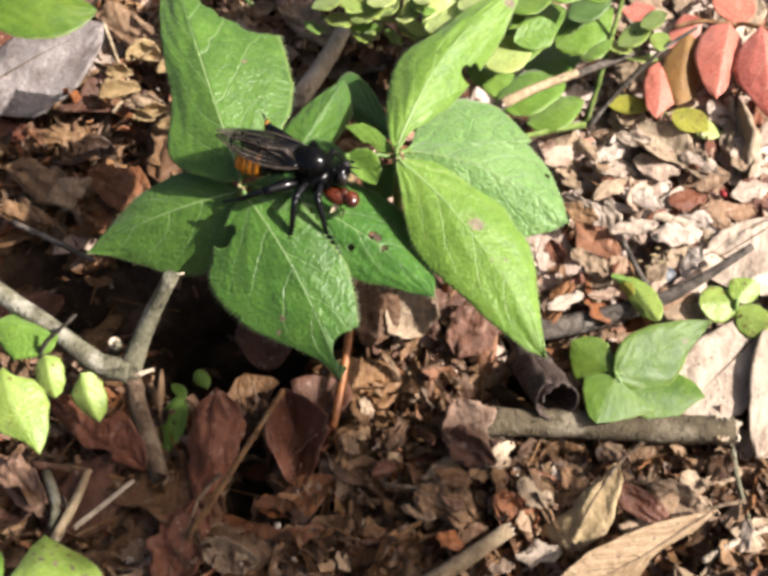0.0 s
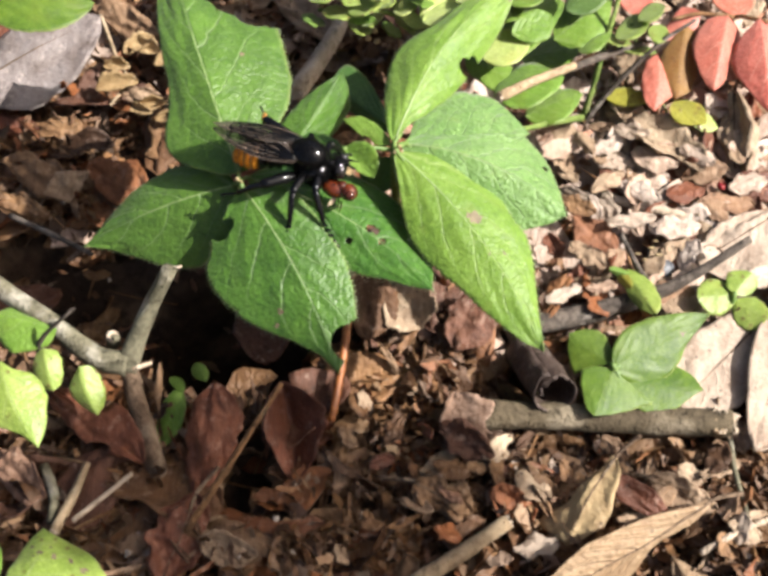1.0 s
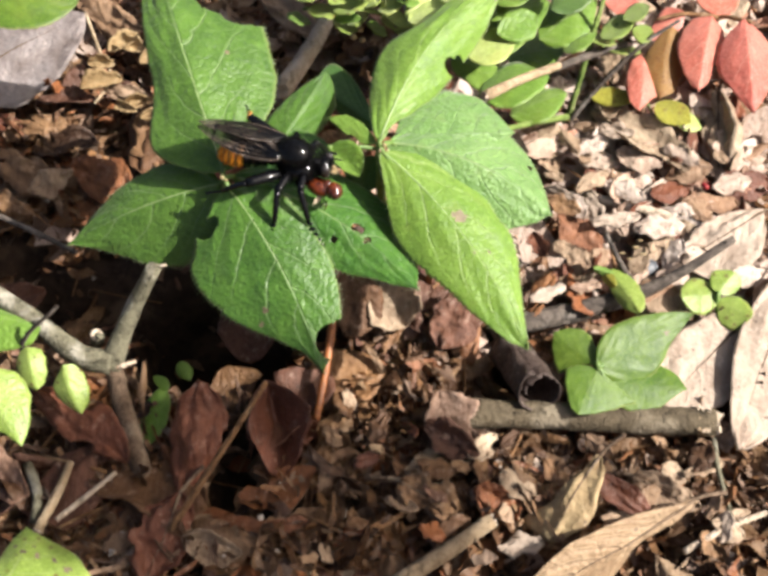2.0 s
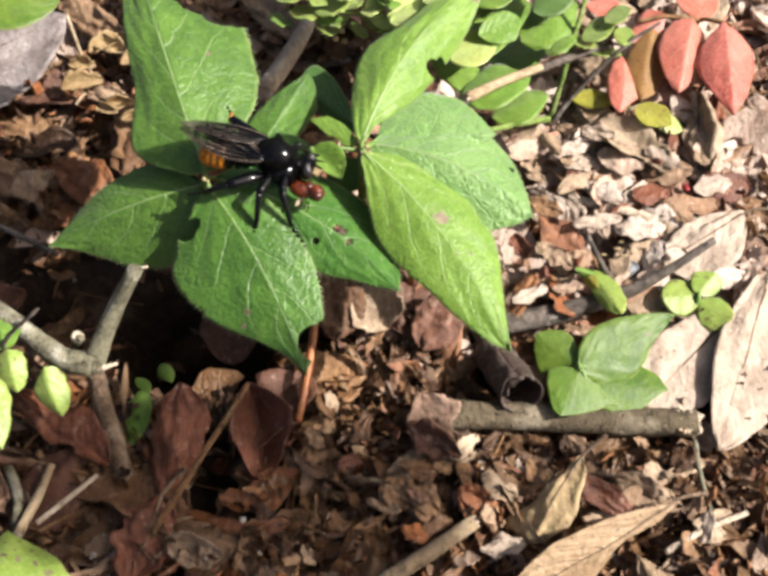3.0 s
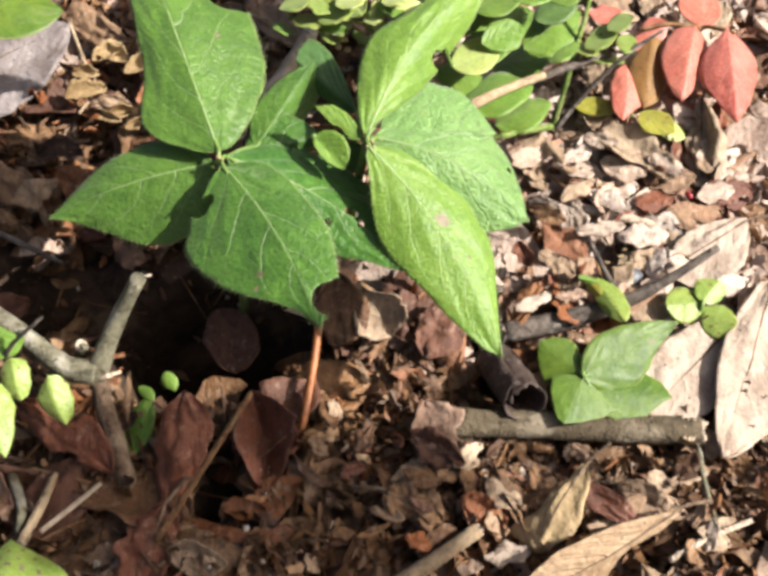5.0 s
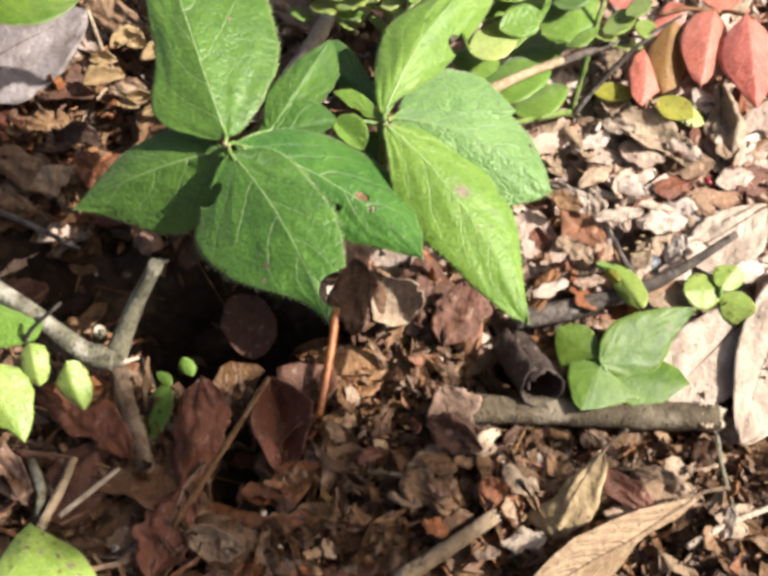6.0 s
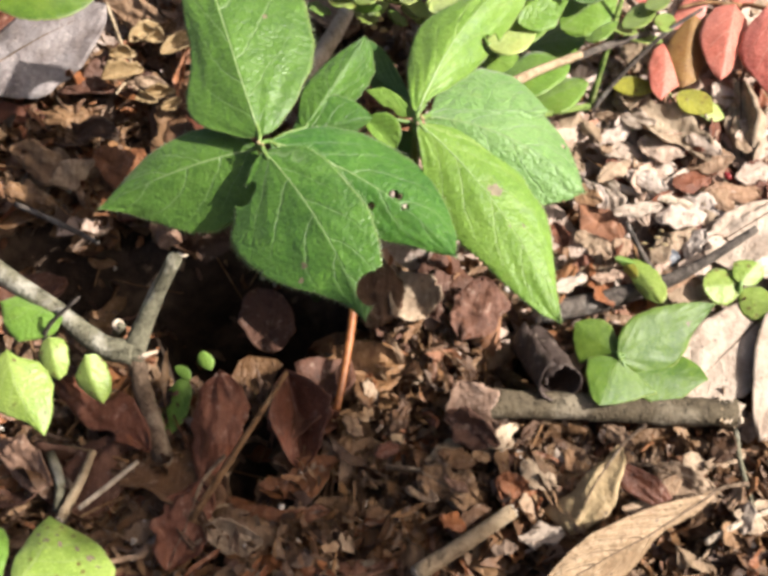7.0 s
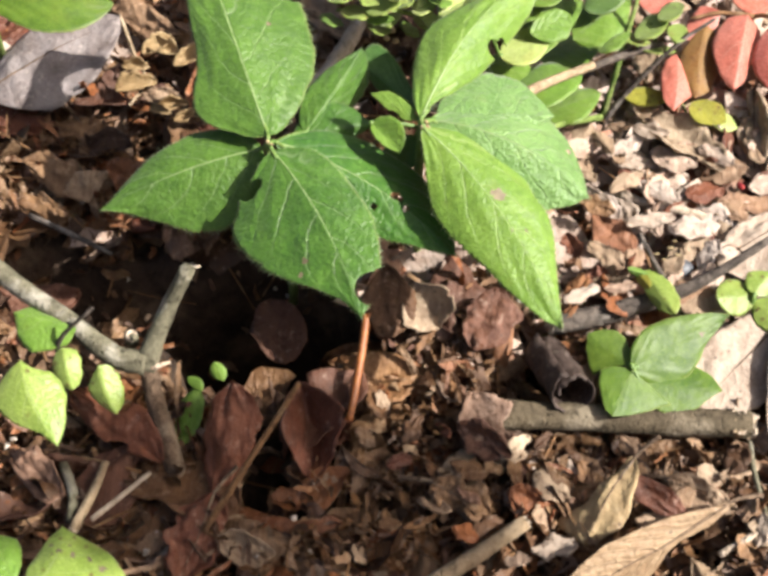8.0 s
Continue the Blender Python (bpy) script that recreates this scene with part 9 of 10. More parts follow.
fallen(CREAM, (0.0893, 0.0247, 0.0100), (0.0997, 0.0270, 0.0105), (0.0944, 0.0292, 0.0098), (0.0952, 0.0238, 0.0091), "cream dead leaf lying flat in the sun", seed=606, crumple=0.035, ragged=0.32, ripple=0.02, nu=24, nv=12, p0=0.45, p1=0.55)
fallen(RUSSET, (0.0730, 0.0227, 0.0096), (0.0834, 0.0250, 0.0090), (0.0781, 0.0270, 0.0092), (0.0783, 0.0211, 0.0090), "glossy rusty dead leaf lying flat in the sun", seed=607, crumple=0.035, ragged=0.32, ripple=0.02, nu=24, nv=12, p0=0.45, p1=0.55)
fallen(CREAM, (0.0618, 0.0270, 0.0094), (0.0710, 0.0196, 0.0107), (0.0679, 0.0251, 0.0107), (0.0652, 0.0217, 0.0091), "cream dead leaf lying flat in the sun", seed=608, crumple=0.035, ragged=0.32, ripple=0.02, nu=24, nv=12, p0=0.45, p1=0.55)
fallen(TAN, (0.0534, 0.0226, 0.0105), (0.0622, 0.0289, 0.0115), (0.0564, 0.0273, 0.0113), (0.0594, 0.0250, 0.0097), "tan dead leaf lying flat in the sun", seed=609, crumple=0.035, ragged=0.32, ripple=0.02, nu=24, nv=12, p0=0.45, p1=0.55)
fallen(BROWN, (0.0451, 0.0209, 0.0101), (0.0539, 0.0158, 0.0109), (0.0505, 0.0195, 0.0120), (0.0483, 0.0163, 0.0101), "brown dead leaf lying flat in the sun", seed=610, crumple=0.035, ragged=0.32, ripple=0.02, nu=24, nv=12, p0=0.45, p1=0.55)
fallen(BUFF, (0.0569, 0.0137, 0.0085), (0.0692, 0.0151, 0.0102), (0.0625, 0.0156, 0.0107), (0.0632, 0.0121, 0.0096), "buff dead leaf lying flat in the sun", seed=611, crumple=0.035, ragged=0.32, ripple=0.02, nu=24, nv=12, p0=0.45, p1=0.55)
fallen(TAN, (0.0464, 0.0064, 0.0106), (0.0542, -0.0018, 0.0117), (0.0523, 0.0041, 0.0117), (0.0483, 0.0002, 0.0110), "tan dead leaf lying flat in the sun", seed=612, crumple=0.035, ragged=0.32, ripple=0.02, nu=24, nv=12, p0=0.45, p1=0.55)
fallen(BUFF, (0.0389, -0.0119, 0.0113), (0.0477, -0.0075, 0.0115), (0.0424, -0.0073, 0.0107), (0.0444, -0.0109, 0.0104), "buff dead leaf lying flat in the sun", seed=613, crumple=0.035, ragged=0.32, ripple=0.02, nu=24, nv=12, p0=0.45, p1=0.55)
fallen(CREAM, (0.0688, 0.0116, 0.0095), (0.0788, 0.0109, 0.0093), (0.0741, 0.0131, 0.0103), (0.0733, 0.0088, 0.0092), "cream dead leaf lying flat in the sun", seed=614, crumple=0.035, ragged=0.32, ripple=0.02, nu=24, nv=12, p0=0.45, p1=0.55)
fallen(TAN, (0.0825, 0.0214, 0.0091), (0.0868, 0.0138, 0.0098), (0.0871, 0.0197, 0.0087), (0.0828, 0.0164, 0.0089), "tan dead leaf lying flat in the sun", seed=615, crumple=0.035, ragged=0.32, ripple=0.02, nu=24, nv=12, p0=0.45, p1=0.55)
fallen(RUSSET, (0.0418, 0.0118, 0.0075), (0.0438, 0.0046, 0.0072), (0.0446, 0.0074, 0.0094), (0.0407, 0.0074, 0.0074), "glossy rusty dead leaf lying flat in the sun", seed=616, crumple=0.035, ragged=0.32, ripple=0.02, nu=24, nv=12, p0=0.45, p1=0.55)
fallen(CREAM, (0.0494, -0.0065, 0.0091), (0.0572, -0.0063, 0.0104), (0.0534, -0.0042, 0.0089), (0.0535, -0.0074, 0.0090), "cream dead leaf lying flat in the sun", seed=617, crumple=0.035, ragged=0.32, ripple=0.02, nu=24, nv=12, p0=0.45, p1=0.55)
fallen(BUFF, (0.0294, -0.0031, 0.0117), (0.0365, -0.0049, 0.0114), (0.0336, -0.0022, 0.0117), (0.0326, -0.0046, 0.0098), "buff dead leaf lying flat in the sun", seed=618, crumple=0.035, ragged=0.32, ripple=0.02, nu=24, nv=12, p0=0.45, p1=0.55)
fallen(CREAM, (0.0708, -0.0074, 0.0080), (0.0785, -0.0004, 0.0090), (0.0726, -0.0007, 0.0100), (0.0772, -0.0067, 0.0070), "small cream dead leaf lit by the sun", seed=640, crumple=0.03, ragged=0.2, nu=24, nv=12, p0=0.5, p1=0.6)

# ---------------------------------------------------------------- the sapling whose twigs shade part of the litter
fallen(STRAW, (-0.0641, 0.0688, 0.0103), (-0.0548, 0.0742, 0.0113), (-0.0583, 0.0696, 0.0098), (-0.0605, 0.0733, 0.0113), "straw-yellow curled dead leaf piece in half sun", seed=700, crumple=0.05, ragged=0.25, curl=0.3, nu=18, nv=10, p0=0.5, p1=0.6)
fallen(STRAW, (-0.0800, 0.0613, 0.0083), (-0.0685, 0.0634, 0.0093), (-0.0738, 0.0599, 0.0078), (-0.0747, 0.0648, 0.0093), "straw-yellow curled dead leaf piece in half sun", seed=701, crumple=0.05, ragged=0.25, curl=0.3, nu=18, nv=10, p0=0.5, p1=0.6)
fallen(STRAW, (-0.0679, 0.0547, 0.0085), (-0.0587, 0.0555, 0.0095), (-0.0632, 0.0540, 0.0080), (-0.0634, 0.0563, 0.0095), "straw-yellow curled dead leaf piece in half sun", seed=702, crumple=0.05, ragged=0.25, curl=0.3, nu=18, nv=10, p0=0.5, p1=0.6)
fallen(STRAW, (-0.0729, 0.0793, 0.0083), (-0.0632, 0.0751, 0.0093), (-0.0689, 0.0752, 0.0078), (-0.0672, 0.0792, 0.0093), "straw-yellow curled dead leaf piece in half sun", seed=703, crumple=0.05, ragged=0.25, curl=0.3, nu=18, nv=10, p0=0.5, p1=0.6)
fallen(STRAW, (-0.0623, 0.0499, 0.0085), (-0.0569, 0.0525, 0.0095), (-0.0592, 0.0504, 0.0080), (-0.0599, 0.0520, 0.0095), "straw-yellow curled dead leaf piece in half sun", seed=704, crumple=0.05, ragged=0.25, curl=0.3, nu=18, nv=10, p0=0.5, p1=0.6)
fallen(STRAW, (-0.0537, 0.0738, 0.0097), (-0.0471, 0.0778, 0.0107), (-0.0497, 0.0746, 0.0092), (-0.0512, 0.0770, 0.0107), "straw-yellow curled dead leaf piece in half sun", seed=705, crumple=0.05, ragged=0.25, curl=0.3, nu=18, nv=10, p0=0.5, p1=0.6)
fallen(STRAW, (-0.0742, 0.0754, 0.0087), (-0.0656, 0.0807, 0.0097), (-0.0687, 0.0762, 0.0082), (-0.0710, 0.0799, 0.0097), "straw-yellow curled dead leaf piece in half sun", seed=706, crumple=0.05, ragged=0.25, curl=0.3, nu=18, nv=10, p0=0.5, p1=0.6)
fallen(STRAW, (-0.0689, 0.0542, 0.0095), (-0.0630, 0.0508, 0.0105), (-0.0665, 0.0516, 0.0090), (-0.0654, 0.0534, 0.0105), "straw-yellow curled dead leaf piece in half sun", seed=707, crumple=0.05, ragged=0.25, curl=0.3, nu=18, nv=10, p0=0.5, p1=0.6)
fallen(STRAW, (-0.0788, 0.0703, 0.0092), (-0.0710, 0.0685, 0.0102), (-0.0753, 0.0678, 0.0087), (-0.0745, 0.0710, 0.0102), "straw-yellow curled dead leaf piece in half sun", seed=708, crumple=0.05, ragged=0.25, curl=0.3, nu=18, nv=10, p0=0.5, p1=0.6)


def overhang():
    rnd = random.Random(31)
    foot = Vector((0.70, -0.42, 0.0))
    tree = thing("sapling", foot, "slender leafy sapling leaning over the litter", "tree")
    top = Vector((0.55, -0.19, 0.585)) - foot
    part("trunk", tube([Vector((0, 0, -0.02)), Vector((0.01, 0.02, 0.3)), Vector((-0.02, 0.08, 0.62)), top], [0.009, 0.007, 0.005, 0.003], 10, 0.06, 2), BARK, tree)
    for at, wide, deep, count in SPRAYS:
        spray = Vector(at) - foot
        for k in range(count):
            a, r = rnd.uniform(0, 6.28), rnd.random() ** 0.5
            c = spray + Vector((math.cos(a) * r * wide, math.sin(a) * r * deep, rnd.uniform(-0.02, 0.04)))
            d = Vector((rnd.uniform(-1, 1), rnd.uniform(-1, 1), rnd.uniform(-0.5, 0.2))).normalized() * rnd.uniform(0.008, 0.014)
            s = d.cross(Vector((rnd.uniform(-0.4, 0.4), rnd.uniform(-0.4, 0.4), 1))).normalized() * d.length * 0.5
            part("leaf", blade(c - d, c + d, c - s, c + s, nu=12, nv=6, seed=k), GREEN, tree)
            part("twig", tube([c - d, (c - d).lerp(spray, 0.5) + Vector((0, 0, 0.004)), top], [0.0004, 0.0007, 0.001], 5), BROWN_STEM, tree)


# sprays of leaves: place, half width, half depth, leaves
SPRAYS = [((0.506, -0.154, 0.525), 0.040, 0.036, 68), ((0.556, -0.143, 0.525), 0.036, 0.009, 16)]
overhang()

# ---------------------------------------------------------------- the fly and its prey
MM = 0.001


def mm(*p):
    return Vector(p) * MM


def dome_spots(rnd, at, size, count, back=-1.0, front=1.0):
    """Places and directions all over an ellipsoid, for hair."""
    spots = []
    while len(spots) < count:
        d = Vector([rnd.gauss(0, 1) for _ in range(3)]).normalized()
        if back <= d.x <= front:
            p = Vector([a + s * k for a, s, k in zip(at, size, d)])
            spots.append((p * MM, Vector([k / s for k, s in zip(d, size)])))
    return spots


def make_fly():
    rnd = random.Random(2)
    fly = thing("robber_fly", (0, 0, 0), "black hairy robber fly with an orange-tipped abdomen", "fly")
    bm = ellipsoid(mm(-0.7, 0.1, 0.3), mm(4.3, 3.5, 3.4), 28, 18)
    ellipsoid(mm(-5.2, 0, 0.9), mm(1.4, 1.9, 1.2), 16, 10, bm=bm)
    ellipsoid(mm(0.6, -1.0, -2.4), mm(4.0, 3.2, 2.6), 20, 12, bm=bm)
    thorax = part("thorax", bm, BLACK, fly, "glossy black humped thorax")
    for x in (-2.4, 0.0, 2.4):
        for s in (-1, 1):
            part("hip", ellipsoid(mm(x, 1.7 * s, -3.0), mm(1.0, 1.2, 1.5), 12, 8), BLACK, thorax)
    bm = bmesh.new()
    hairs(bm, dome_spots(rnd, (-0.7, 0.1, 0.3), (4.2, 3.45, 3.35), 1900), 0.0011, 0.00006, 3, (-0.5, 0, 0))
    hairs(bm, dome_spots(rnd, (0.6, -1.0, -2.3), (4.0, 3.2, 2.6), 1100), 0.0019, 0.00006, 4, (0, 0, -0.3))
    hairs(bm, dome_spots(rnd, (3.4, 0, 0.0), (1.6, 2.4, 2.2), 260), 0.0015, 0.00006, 5, (0.3, 0, 0.2))
    part("hair", bm, FUR, thorax)
    bm = ellipsoid(mm(6.1, 0, -1.6), mm(1.8, 2.6, 2.3), 20, 12)
    ellipsoid(mm(4.3, 0, -0.8), mm(1.0, 0.9, 0.9), 12, 8, bm=bm)
    head = part("head", bm, BLACK, fly, "black bristly head")
    for s in (-1, 1):
        part("eye", ellipsoid(mm(6.6, 1.7 * s, -1.1), mm(1.35, 1.15, 1.8), 18, 12), EYE, head, "dark shiny bulging eye")
        part("antenna", tube([mm(7.2, 0.4 * s, 0.2), mm(8.2, 0.7 * s, 0.6), mm(10.0, 1.1 * s, 0.2)], [0.00025, 0.00024, 0.0001], 7), BLACK, head)
    bm = bmesh.new()
    hairs(bm, dome_spots(rnd, (6.1, 0, -1.6), (1.8, 2.6, 2.3), 320, -0.6), 0.0012, 0.00006, 6)
    part("hair", bm, FUR, head)
    bm = bmesh.new()
    hairs(bm, [(mm(7.6 + rnd.uniform(-0.3, 0.2), rnd.uniform(-0.8, 0.8), -1.8 + rnd.uniform(-0.7, 0.6)), (0.9, 0, -0.5)) for _ in range(150)], 0.0016, 0.00008, 7)
    part("beard", bm, BEARD, head, "buff bristly beard")
    part("beak", tube([mm(6.6, 0, -2.4), mm(7.2, -1.2, -4.0)], [0.0004, 0.00015], 8), BLACK, head)

    # abdomen: rings that overlap like tiles, black in front and orange behind
    def rings(spans, wide):
        bm = bmesh.new()
        for x, r in spans:
            ellipsoid(mm(x, 0.14 * (x + 4), -0.6 - 0.035 * (x + 4) ** 2 * 0.25), mm(wide, r * 1.14, r * 0.95), 22, 12, bm=bm)
        return bm

    abdomen = part("abdomen", rings([(-5.0, 2.3), (-6.6, 2.75), (-8.3, 3.0), (-10.0, 3.05)], 1.6), BLACK, fly, "black banded abdomen")
    tip = part("abdomen_tip", rings([(-11.6, 3.0), (-13.1, 2.75), (-14.5, 2.3), (-15.6, 1.6)], 1.12), ORANGE, fly, "orange furry abdomen tip")
    part("dark_band", rings([(-12.3, 2.72), (-13.8, 2.4), (-15.0, 1.85)], 0.8), TIBIA, tip, "darker brown bands between orange rings")
    bm = bmesh.new()
    for x, r in ((-11.6, 3.0), (-13.1, 2.75), (-14.5, 2.3), (-15.6, 1.6)):
        hairs(bm, dome_spots(rnd, (x, 0.14 * (x + 4), -0.6 - 0.035 * (x + 4) ** 2 * 0.25), (0.9, r * 1.14, r * 0.95), 300), 0.0006, 0.00006, 8, (-0.7, 0, 0))
    part("hair", bm, ORANGE, tip)
    bm = bmesh.new()
    for x, r in ((-5.0, 2.3), (-6.6, 2.75), (-8.3, 3.0), (-10.0, 3.05)):
        hairs(bm, dome_spots(rnd, (x, 0.14 * (x + 4), -0.6 - 0.035 * (x + 4) ** 2 * 0.25), (1.25, r * 1.14, r * 0.95), 150), 0.0008, 0.00006, 9, (-0.7, 0, 0))
    part("hair", bm, FUR, abdomen)

    legs = {
        "front": [(2.2, 1.6, -2.2), (2.6, 7.4, -1.8), (5.2, 10.6, -7.6), (9.4, 14.0, -11.2)],
        "middle": [(-0.5, 2.0, -2.4), (-1.9, 9.0, -1.8), (-1.6, 12.8, -7.8), (-2.6, 16.2, -12.0)],
        "hind": [(-2.4, 3.4, -3.0), (-8.6, 8.6, -1.6), (-14.0, 8.9, -5.6), (-17.8, 8.8, -7.6)],
    }
    limbs = []
    for kind, (hip, knee, ankle, toe) in legs.items():
        for s in (-1, 1):
            pts = [Vector((p[0], p[1] * s, p[2])) for p in (hip, knee, ankle, toe)]
            if s > 0:
                if kind == "hind":
                    pts = [Vector(p) for p in ((-3, 2.5, -0.5), (-12.0, 6.9, 1.2), (-13.0, 9.8, -0.6), (-14.6, 12.2, -1.0))]
                else:
                    pts = [Vector((p.x, p.y * 0.8, p.z * 0.9)) for p in pts]
            hip_at = pts[0] * MM
            a, b, c, d = [p * MM - hip_at for p in pts]
            fat = 0.00150 if kind == "hind" else 0.00105
            leg = part("leg", tube([a, a.lerp(b, 0.4) + mm(0, 0, 0.25), b], [fat * 0.8, fat, fat * 0.7], 10), BLACK, fly, "glossy black leg")
            leg.location = hip_at
            limbs.append((leg, s, kind))
            part("shin", tube([b, b.lerp(c, 0.5) + mm(0, 0, 0.2), c], [0.00078, 0.00070, 0.00055], 9), TIBIA if s > 0 and kind == "hind" else BLACK, leg)
            bm = bmesh.new()
            for k in range(5):
                p = c.lerp(d, (k + 0.5) / 5)
                ellipsoid(p, (c - d).length * 0.12 * Vector((1, 0.55, 0.55)), 8, 6, bm=bm)
            part("foot", bm, BLACK, leg)
            bm = bmesh.new()
            spots = []
            for k in range(190):
                p = a.lerp(b, rnd.random()) if k < 90 else b.lerp(c, rnd.random())
                spots.append((p, Vector([rnd.gauss(0, 1) for _ in range(3)])))
            part("hair", hairs(bm, spots, 0.0011, 0.00005, k), FUR, leg)
    wings = []
    for s in (-1, 1):
        wing = part("wing", blade(mm(0, 0, 0), mm(-19.7, 0.4 * s, 0), mm(-8.5, -3.1, 0.15), mm(-8.5, 3.1, 0.15), wide=0.45, p0=0.6, p1=0.8, teeth=0, quilt=0.0,
                                  ripple=0.006, nu=26, nv=10, thick=0.00004, seed=4 + s), WING, fly, "smoky translucent veined wing")
        for k, (y0, bend) in enumerate(((-2.5, -0.45), (-1.55, 0.1), (-0.55, 0.3), (0.45, -0.2), (1.45, 0.45), (2.25, 0.55))):
            part("vein", tube([mm(-0.4, 0.06 * y0, 0.06), mm(-5, y0 * 0.62 + bend * 0.4, 0.16), mm(-11, y0 + bend * 0.2, 0.26), mm(-16.2 + 0.3 * abs(y0), y0 * 0.72, 0.1)],
                              [0.00030, 0.00021, 0.00016, 0.00009], 5), BLACK, wing)
        for k, (x, y0, y1) in enumerate(((-6.5, -1.6, -0.2), (-9.0, 0.2, 1.6), (-12.4, -1.9, -0.5), (-13.5, 0.5, 2.0), (-9.8, -2.4, -1.3), (-11.2, -0.5, 0.7), (-15.2, -1.5, 0.3), (-10.6, 1.5, 2.7), (-4.4, -0.4, 0.6))):
            part("vein", tube([mm(x, y0, 0.2), mm(x - 0.5, (y0 + y1) / 2, 0.25), mm(x - 0.3, y1, 0.2)], [0.00017, 0.00017, 0.00017], 5), BLACK, wing)
        wings.append(wing)
    return fly, wings, limbs


def make_prey():
    prey = thing("prey_beetle", (0, 0, 0), "small glossy red-brown beetle held by the robber fly", "beetle")
    bm = ellipsoid(mm(5.7, -3.2, -4.9), mm(3.0, 2.0, 2.0), 22, 14, (0, 10, -12))
    part("body", bm, PREY, prey, "glossy red-brown wing case")
    part("head", ellipsoid(mm(9.1, -3.7, -4.6), mm(1.95, 1.9, 2.0), 20, 12), PREY, prey, "dark shiny brown head")
    part("face", ellipsoid(mm(9.6, -4.9, -4.2), mm(1.25, 1.15, 1.3), 16, 10), PREY_DARK, prey)
    part("thorax_plate", ellipsoid(mm(7.4, -3.0, -4.3), mm(1.5, 1.5, 1.6), 16, 10), PREY_DARK, prey)
    part("wing", blade(mm(7.0, -3.9, -5.2), mm(5.2, -6.4, -7.2), mm(5.7, -5.0, -6.0), mm(6.5, -5.5, -6.4), nu=12, nv=6, teeth=0), PREY_WING, prey, "straw-coloured wing sticking out")
    for x, y in ((6.6, -5.2), (7.4, -5.9), (8.1, -6.3)):
        part("leg", tube([mm(x - 0.3, y + 1.2, -6.4), mm(x, y, -6.4), mm(x - 0.3, y - 0.7, -7.8)], [0.00022, 0.0002, 0.0001], 6), PREY_DARK, prey)
    return prey


robber_fly, (wing_right, wing_left), limbs = make_fly()
prey_beetle = make_prey()


# ---------------------------------------------------------------- what moves
def motions():
    walk(seedling, [
        (0, pose(-0.0274, -0.0071, 0.0000, 0.00, 0.00, 0.00)),
        (3.55, pose(-0.0274, -0.0071, 0.0000, 0.00, 0.00, 0.00)),
        (3.8, pose(-0.0284, -0.0098, -0.0023, -4.98, -1.37, -0.88)),
        (4, pose(-0.0347, -0.0103, 0.0015, -4.03, 5.87, 2.74)),
        (4.2, pose(-0.0341, -0.0108, 0.0018, -8.87, 5.15, -0.43)),
        (4.5, pose(-0.0328, -0.0040, 0.0048, -1.61, 5.88, 0.50)),
        (4.7, pose(-0.0320, -0.0021, 0.0031, -1.04, 7.25, 2.96)),
        (6, pose(-0.0278, -0.0041, 0.0060, -0.07, 1.00, 0.10)),
        (6.5, pose(-0.0257, -0.0039, 0.0075, 0.23, 0.65, -0.88)),
        (7, pose(-0.0231, -0.0049, 0.0059, 0.20, -0.61, -1.01)),
        (7.5, pose(-0.0271, -0.0023, 0.0032, -0.51, 2.42, 0.45)),
        (8, pose(-0.0311, 0.0015, 0.0006, -1.60, 6.32, 1.93)),
    ])
    walk(sister, [
        (0, pose(0.0020, -0.0001, 0.0000, 0.00, 0.00, 0.00)),
        (3.55, pose(0.0020, -0.0001, 0.0000, 0.00, 0.00, 0.00)),
        (3.8, pose(-0.0007, 0.0041, -0.0031, 1.14, 1.04, 0.69)),
        (4, pose(-0.0032, 0.0060, -0.0009, 3.76, 2.78, -0.45)),
        (4.2, pose(-0.0023, 0.0006, 0.0030, 1.45, 0.56, -0.07)),
        (4.5, pose(-0.0019, 0.0104, 0.0000, 6.01, 3.65, -3.86)),
        (4.7, pose(-0.0050, 0.0093, 0.0042, 7.69, 8.16, 1.11)),
        (6, pose(0.0004, 0.0047, 0.0014, -0.29, 2.26, -0.03)),
        (6.5, pose(0.0012, 0.0037, 0.0024, -1.25, 3.05, -0.91)),
        (7, pose(0.0034, 0.0041, 0.0001, -0.95, 2.56, -0.30)),
        (7.5, pose(0.0012, 0.0035, 0.0020, -0.41, 3.62, 0.12)),
        (8, pose(0.0018, 0.0052, 0.0014, -0.78, 2.29, -1.26)),
    ])
    walk(front_leaf, [
        (0, pose(-0.0029, -0.0018, 0.0500, 0.00, 0.00, 0.00)),
        (3.55, pose(-0.0029, -0.0018, 0.0500, 0.00, 0.00, 0.00)),
        (4, pose(-0.0029, -0.0018, 0.0500, -2.25, 0.07, -3.44)),
        (4.5, pose(-0.0029, -0.0018, 0.0500, -13.07, -6.67, -3.95)),
        (4.7, pose(-0.0029, -0.0018, 0.0500, -17.01, -9.15, -3.13)),
        (6, pose(-0.0029, -0.0018, 0.0500, -13.72, -7.71, -0.63)),
        (6.5, pose(-0.0029, -0.0018, 0.0500, -14.64, -8.34, 0.06)),
        (7, pose(-0.0029, -0.0018, 0.0500, -11.86, -7.09, 1.17)),
        (7.5, pose(-0.0029, -0.0018, 0.0500, -11.52, -6.46, -0.73)),
        (8, pose(-0.0029, -0.0018, 0.0500, -12.61, -6.58, -3.07)),
    ])
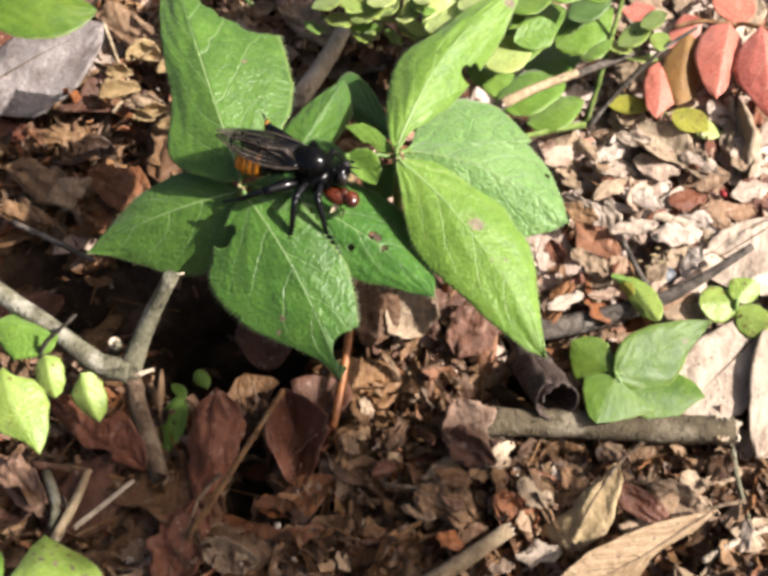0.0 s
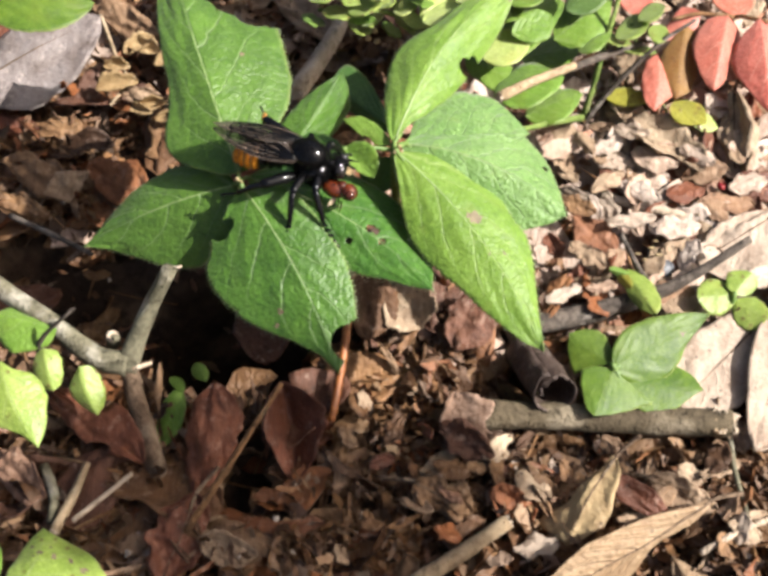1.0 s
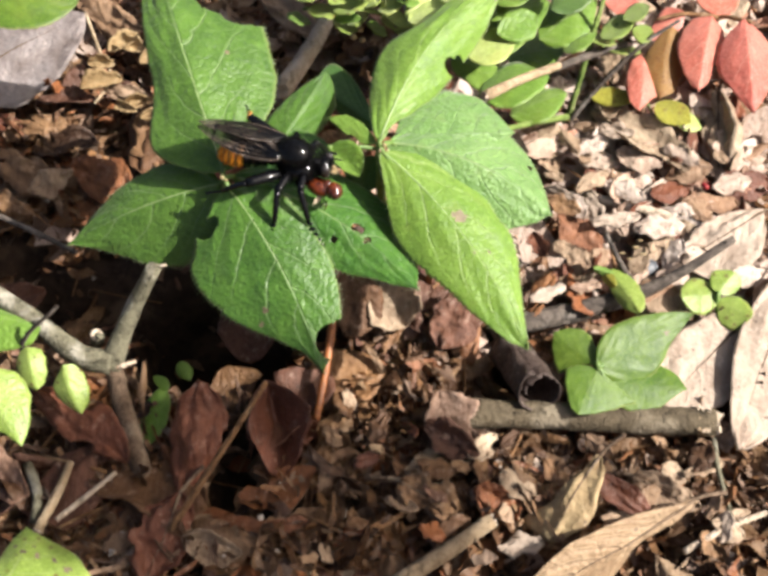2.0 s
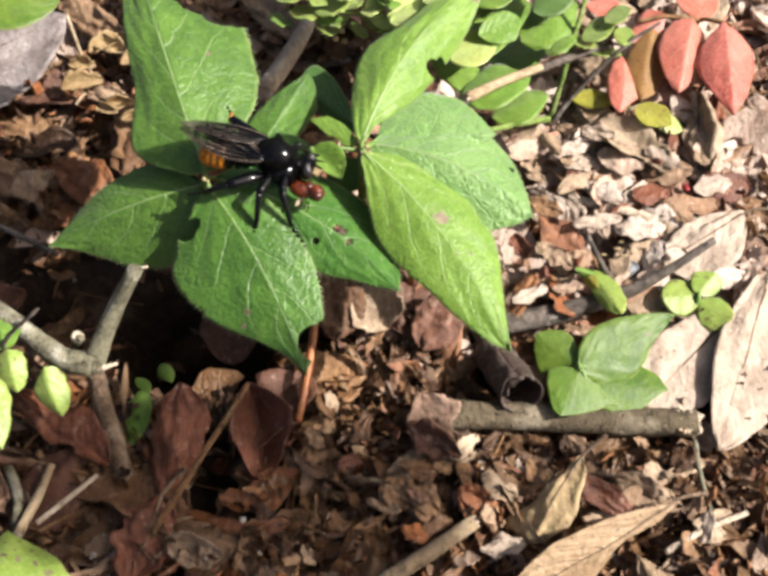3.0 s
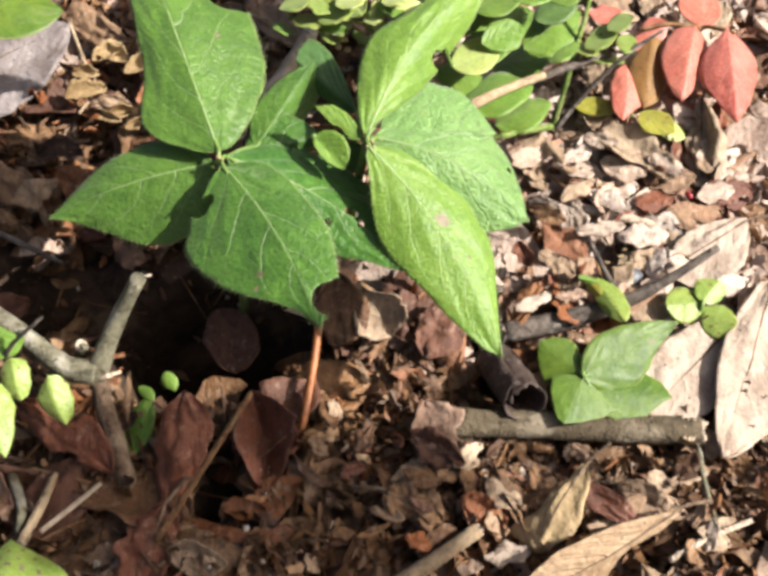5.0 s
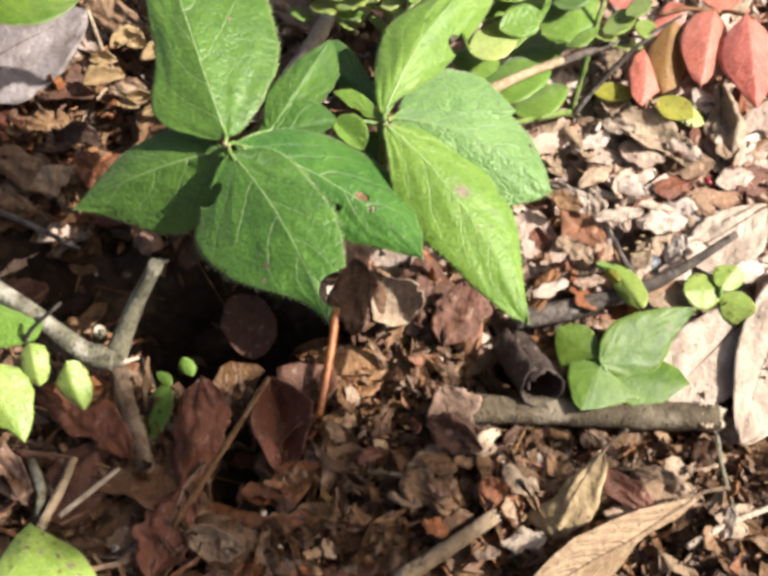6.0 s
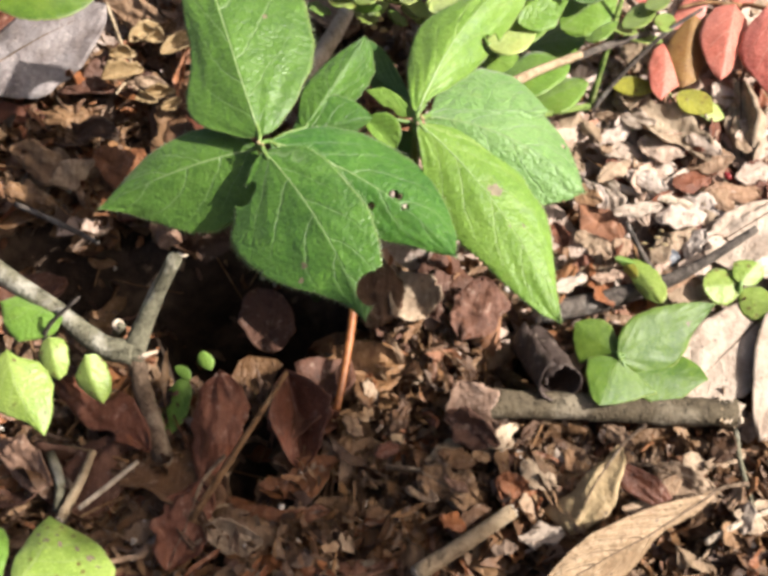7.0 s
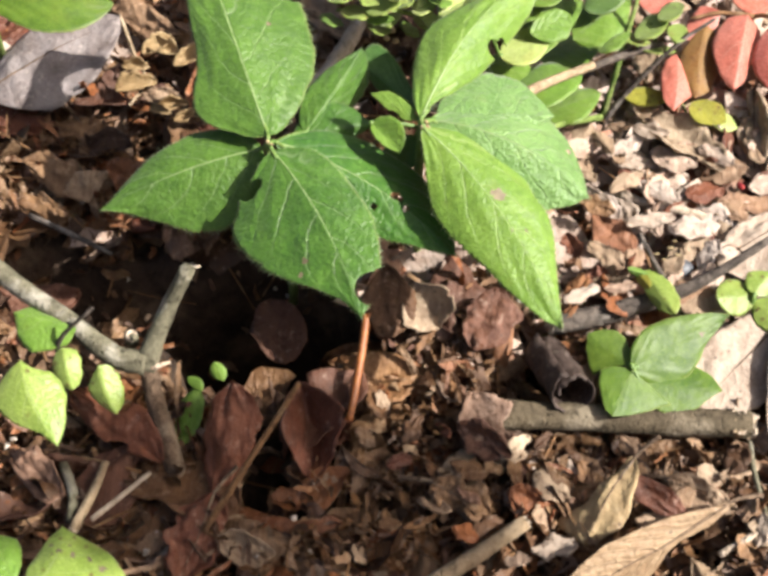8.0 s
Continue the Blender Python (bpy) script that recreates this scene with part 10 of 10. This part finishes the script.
    walk(side_leaf, [
        (0, pose(-0.0052, 0.0021, 0.0465, 0.00, 0.00, 0.00)),
        (3.55, pose(-0.0052, 0.0021, 0.0465, 0.00, 0.00, 0.00)),
        (4.5, pose(-0.0052, 0.0021, 0.0465, 1.21, -1.40, -2.15)),
        (4.7, pose(-0.0052, 0.0021, 0.0465, 0.23, 0.99, -0.66)),
        (6, pose(-0.0052, 0.0021, 0.0465, 1.58, -2.39, -2.69)),
        (6.5, pose(-0.0052, 0.0021, 0.0465, -0.61, 1.83, 0.85)),
        (7, pose(-0.0052, 0.0021, 0.0465, -1.32, 3.71, 1.90)),
        (7.5, pose(-0.0052, 0.0021, 0.0465, -1.26, 2.61, 2.01)),
        (8, pose(-0.0052, 0.0021, 0.0465, -2.67, 3.20, 4.78)),
    ])
    # fly and prey, a little behind the point between the wings
    flight = [
        (0, pose(-0.0154, -0.0053, 0.0560, 0, 3, -12)),
        (3.5, pose(-0.0154, -0.0053, 0.0560, 0, 3, -12)),
        (3.6, pose(-0.0158, -0.0055, 0.0570, 0, 0, -12)),
        (3.7, pose(-0.0132, -0.0045, 0.0580, 0, 2, -12)),
        (3.8, pose(-0.0094, -0.0041, 0.0600, 2, 4, -12)),
        (3.9, pose(-0.0053, -0.0019, 0.0600, 4, 2, -12)),
        (4, pose(-0.0008, -0.0018, 0.0620, 5, 0, -11)),
        (4.1, pose(0.0060, -0.0024, 0.0640, 5, 0, -9)),
        (4.2, pose(0.0134, -0.0026, 0.0660, 4, 0, -6)),
        (4.35, pose(0.0264, -0.0040, 0.0700, 4, 0, -1)),
        (4.5, pose(0.0389, -0.0050, 0.0740, 4, -2, 4)),
        (4.7, pose(0.0604, -0.0056, 0.0800, 4, -4, 9)),
        (4.9, pose(0.0944, 0.0033, 0.0860, 4, -4, 15)),
        (5.2, pose(0.1704, 0.0243, 0.1000, 4, -4, 15)),
        (5.6, pose(0.3304, 0.0743, 0.1300, 4, -4, 15)),
        (6.2, pose(0.6604, 0.1943, 0.1800, 4, -4, 15)),
        (7, pose(1.1604, 0.3943, 0.2800, 4, -4, 15)),
        (8, pose(1.8604, 0.6943, 0.4300, 4, -4, 15)),
    ]
    walk(robber_fly, flight)
    walk(prey_beetle, flight)
    # the legs let go of the leaf and trail in flight
    for leg, s, kind in limbs:
        at = leg.location.copy()
        back = {"front": -12, "middle": 34, "hind": 22}[kind] * s
        tucked = pose(*at, -34 * s, 0, back)
        walk(leg, [(0, pose(*at)), (3.6, pose(*at)), (3.75, pose(*at, -8 * s, 0, back * 0.3)), (4.0, tucked), (8.0, tucked)])
    for wing, s in ((wing_right, -1), (wing_left, 1)):
        hinge = (-0.0022, 0.0028 * s, 0.0018)
        rest = pose(*hinge, -14 * s, 7 + 2 * s, 9 * s)
        rows = [(0, rest), (3.4, rest), (3.5, pose(*hinge, -12 * s, 12, -2 * s))]
        k = 0
        while 3.6 + k / 30 < 8.0:
            rows.append((3.6 + k / 30, pose(*hinge, 0, (8, 18, -2)[k % 3], (-76, -36, -116)[k % 3] * s)))
            k += 1
        rows.append((8.0, pose(*hinge, 0, 10, -72 * s)))
        walk(wing, rows)


motions()
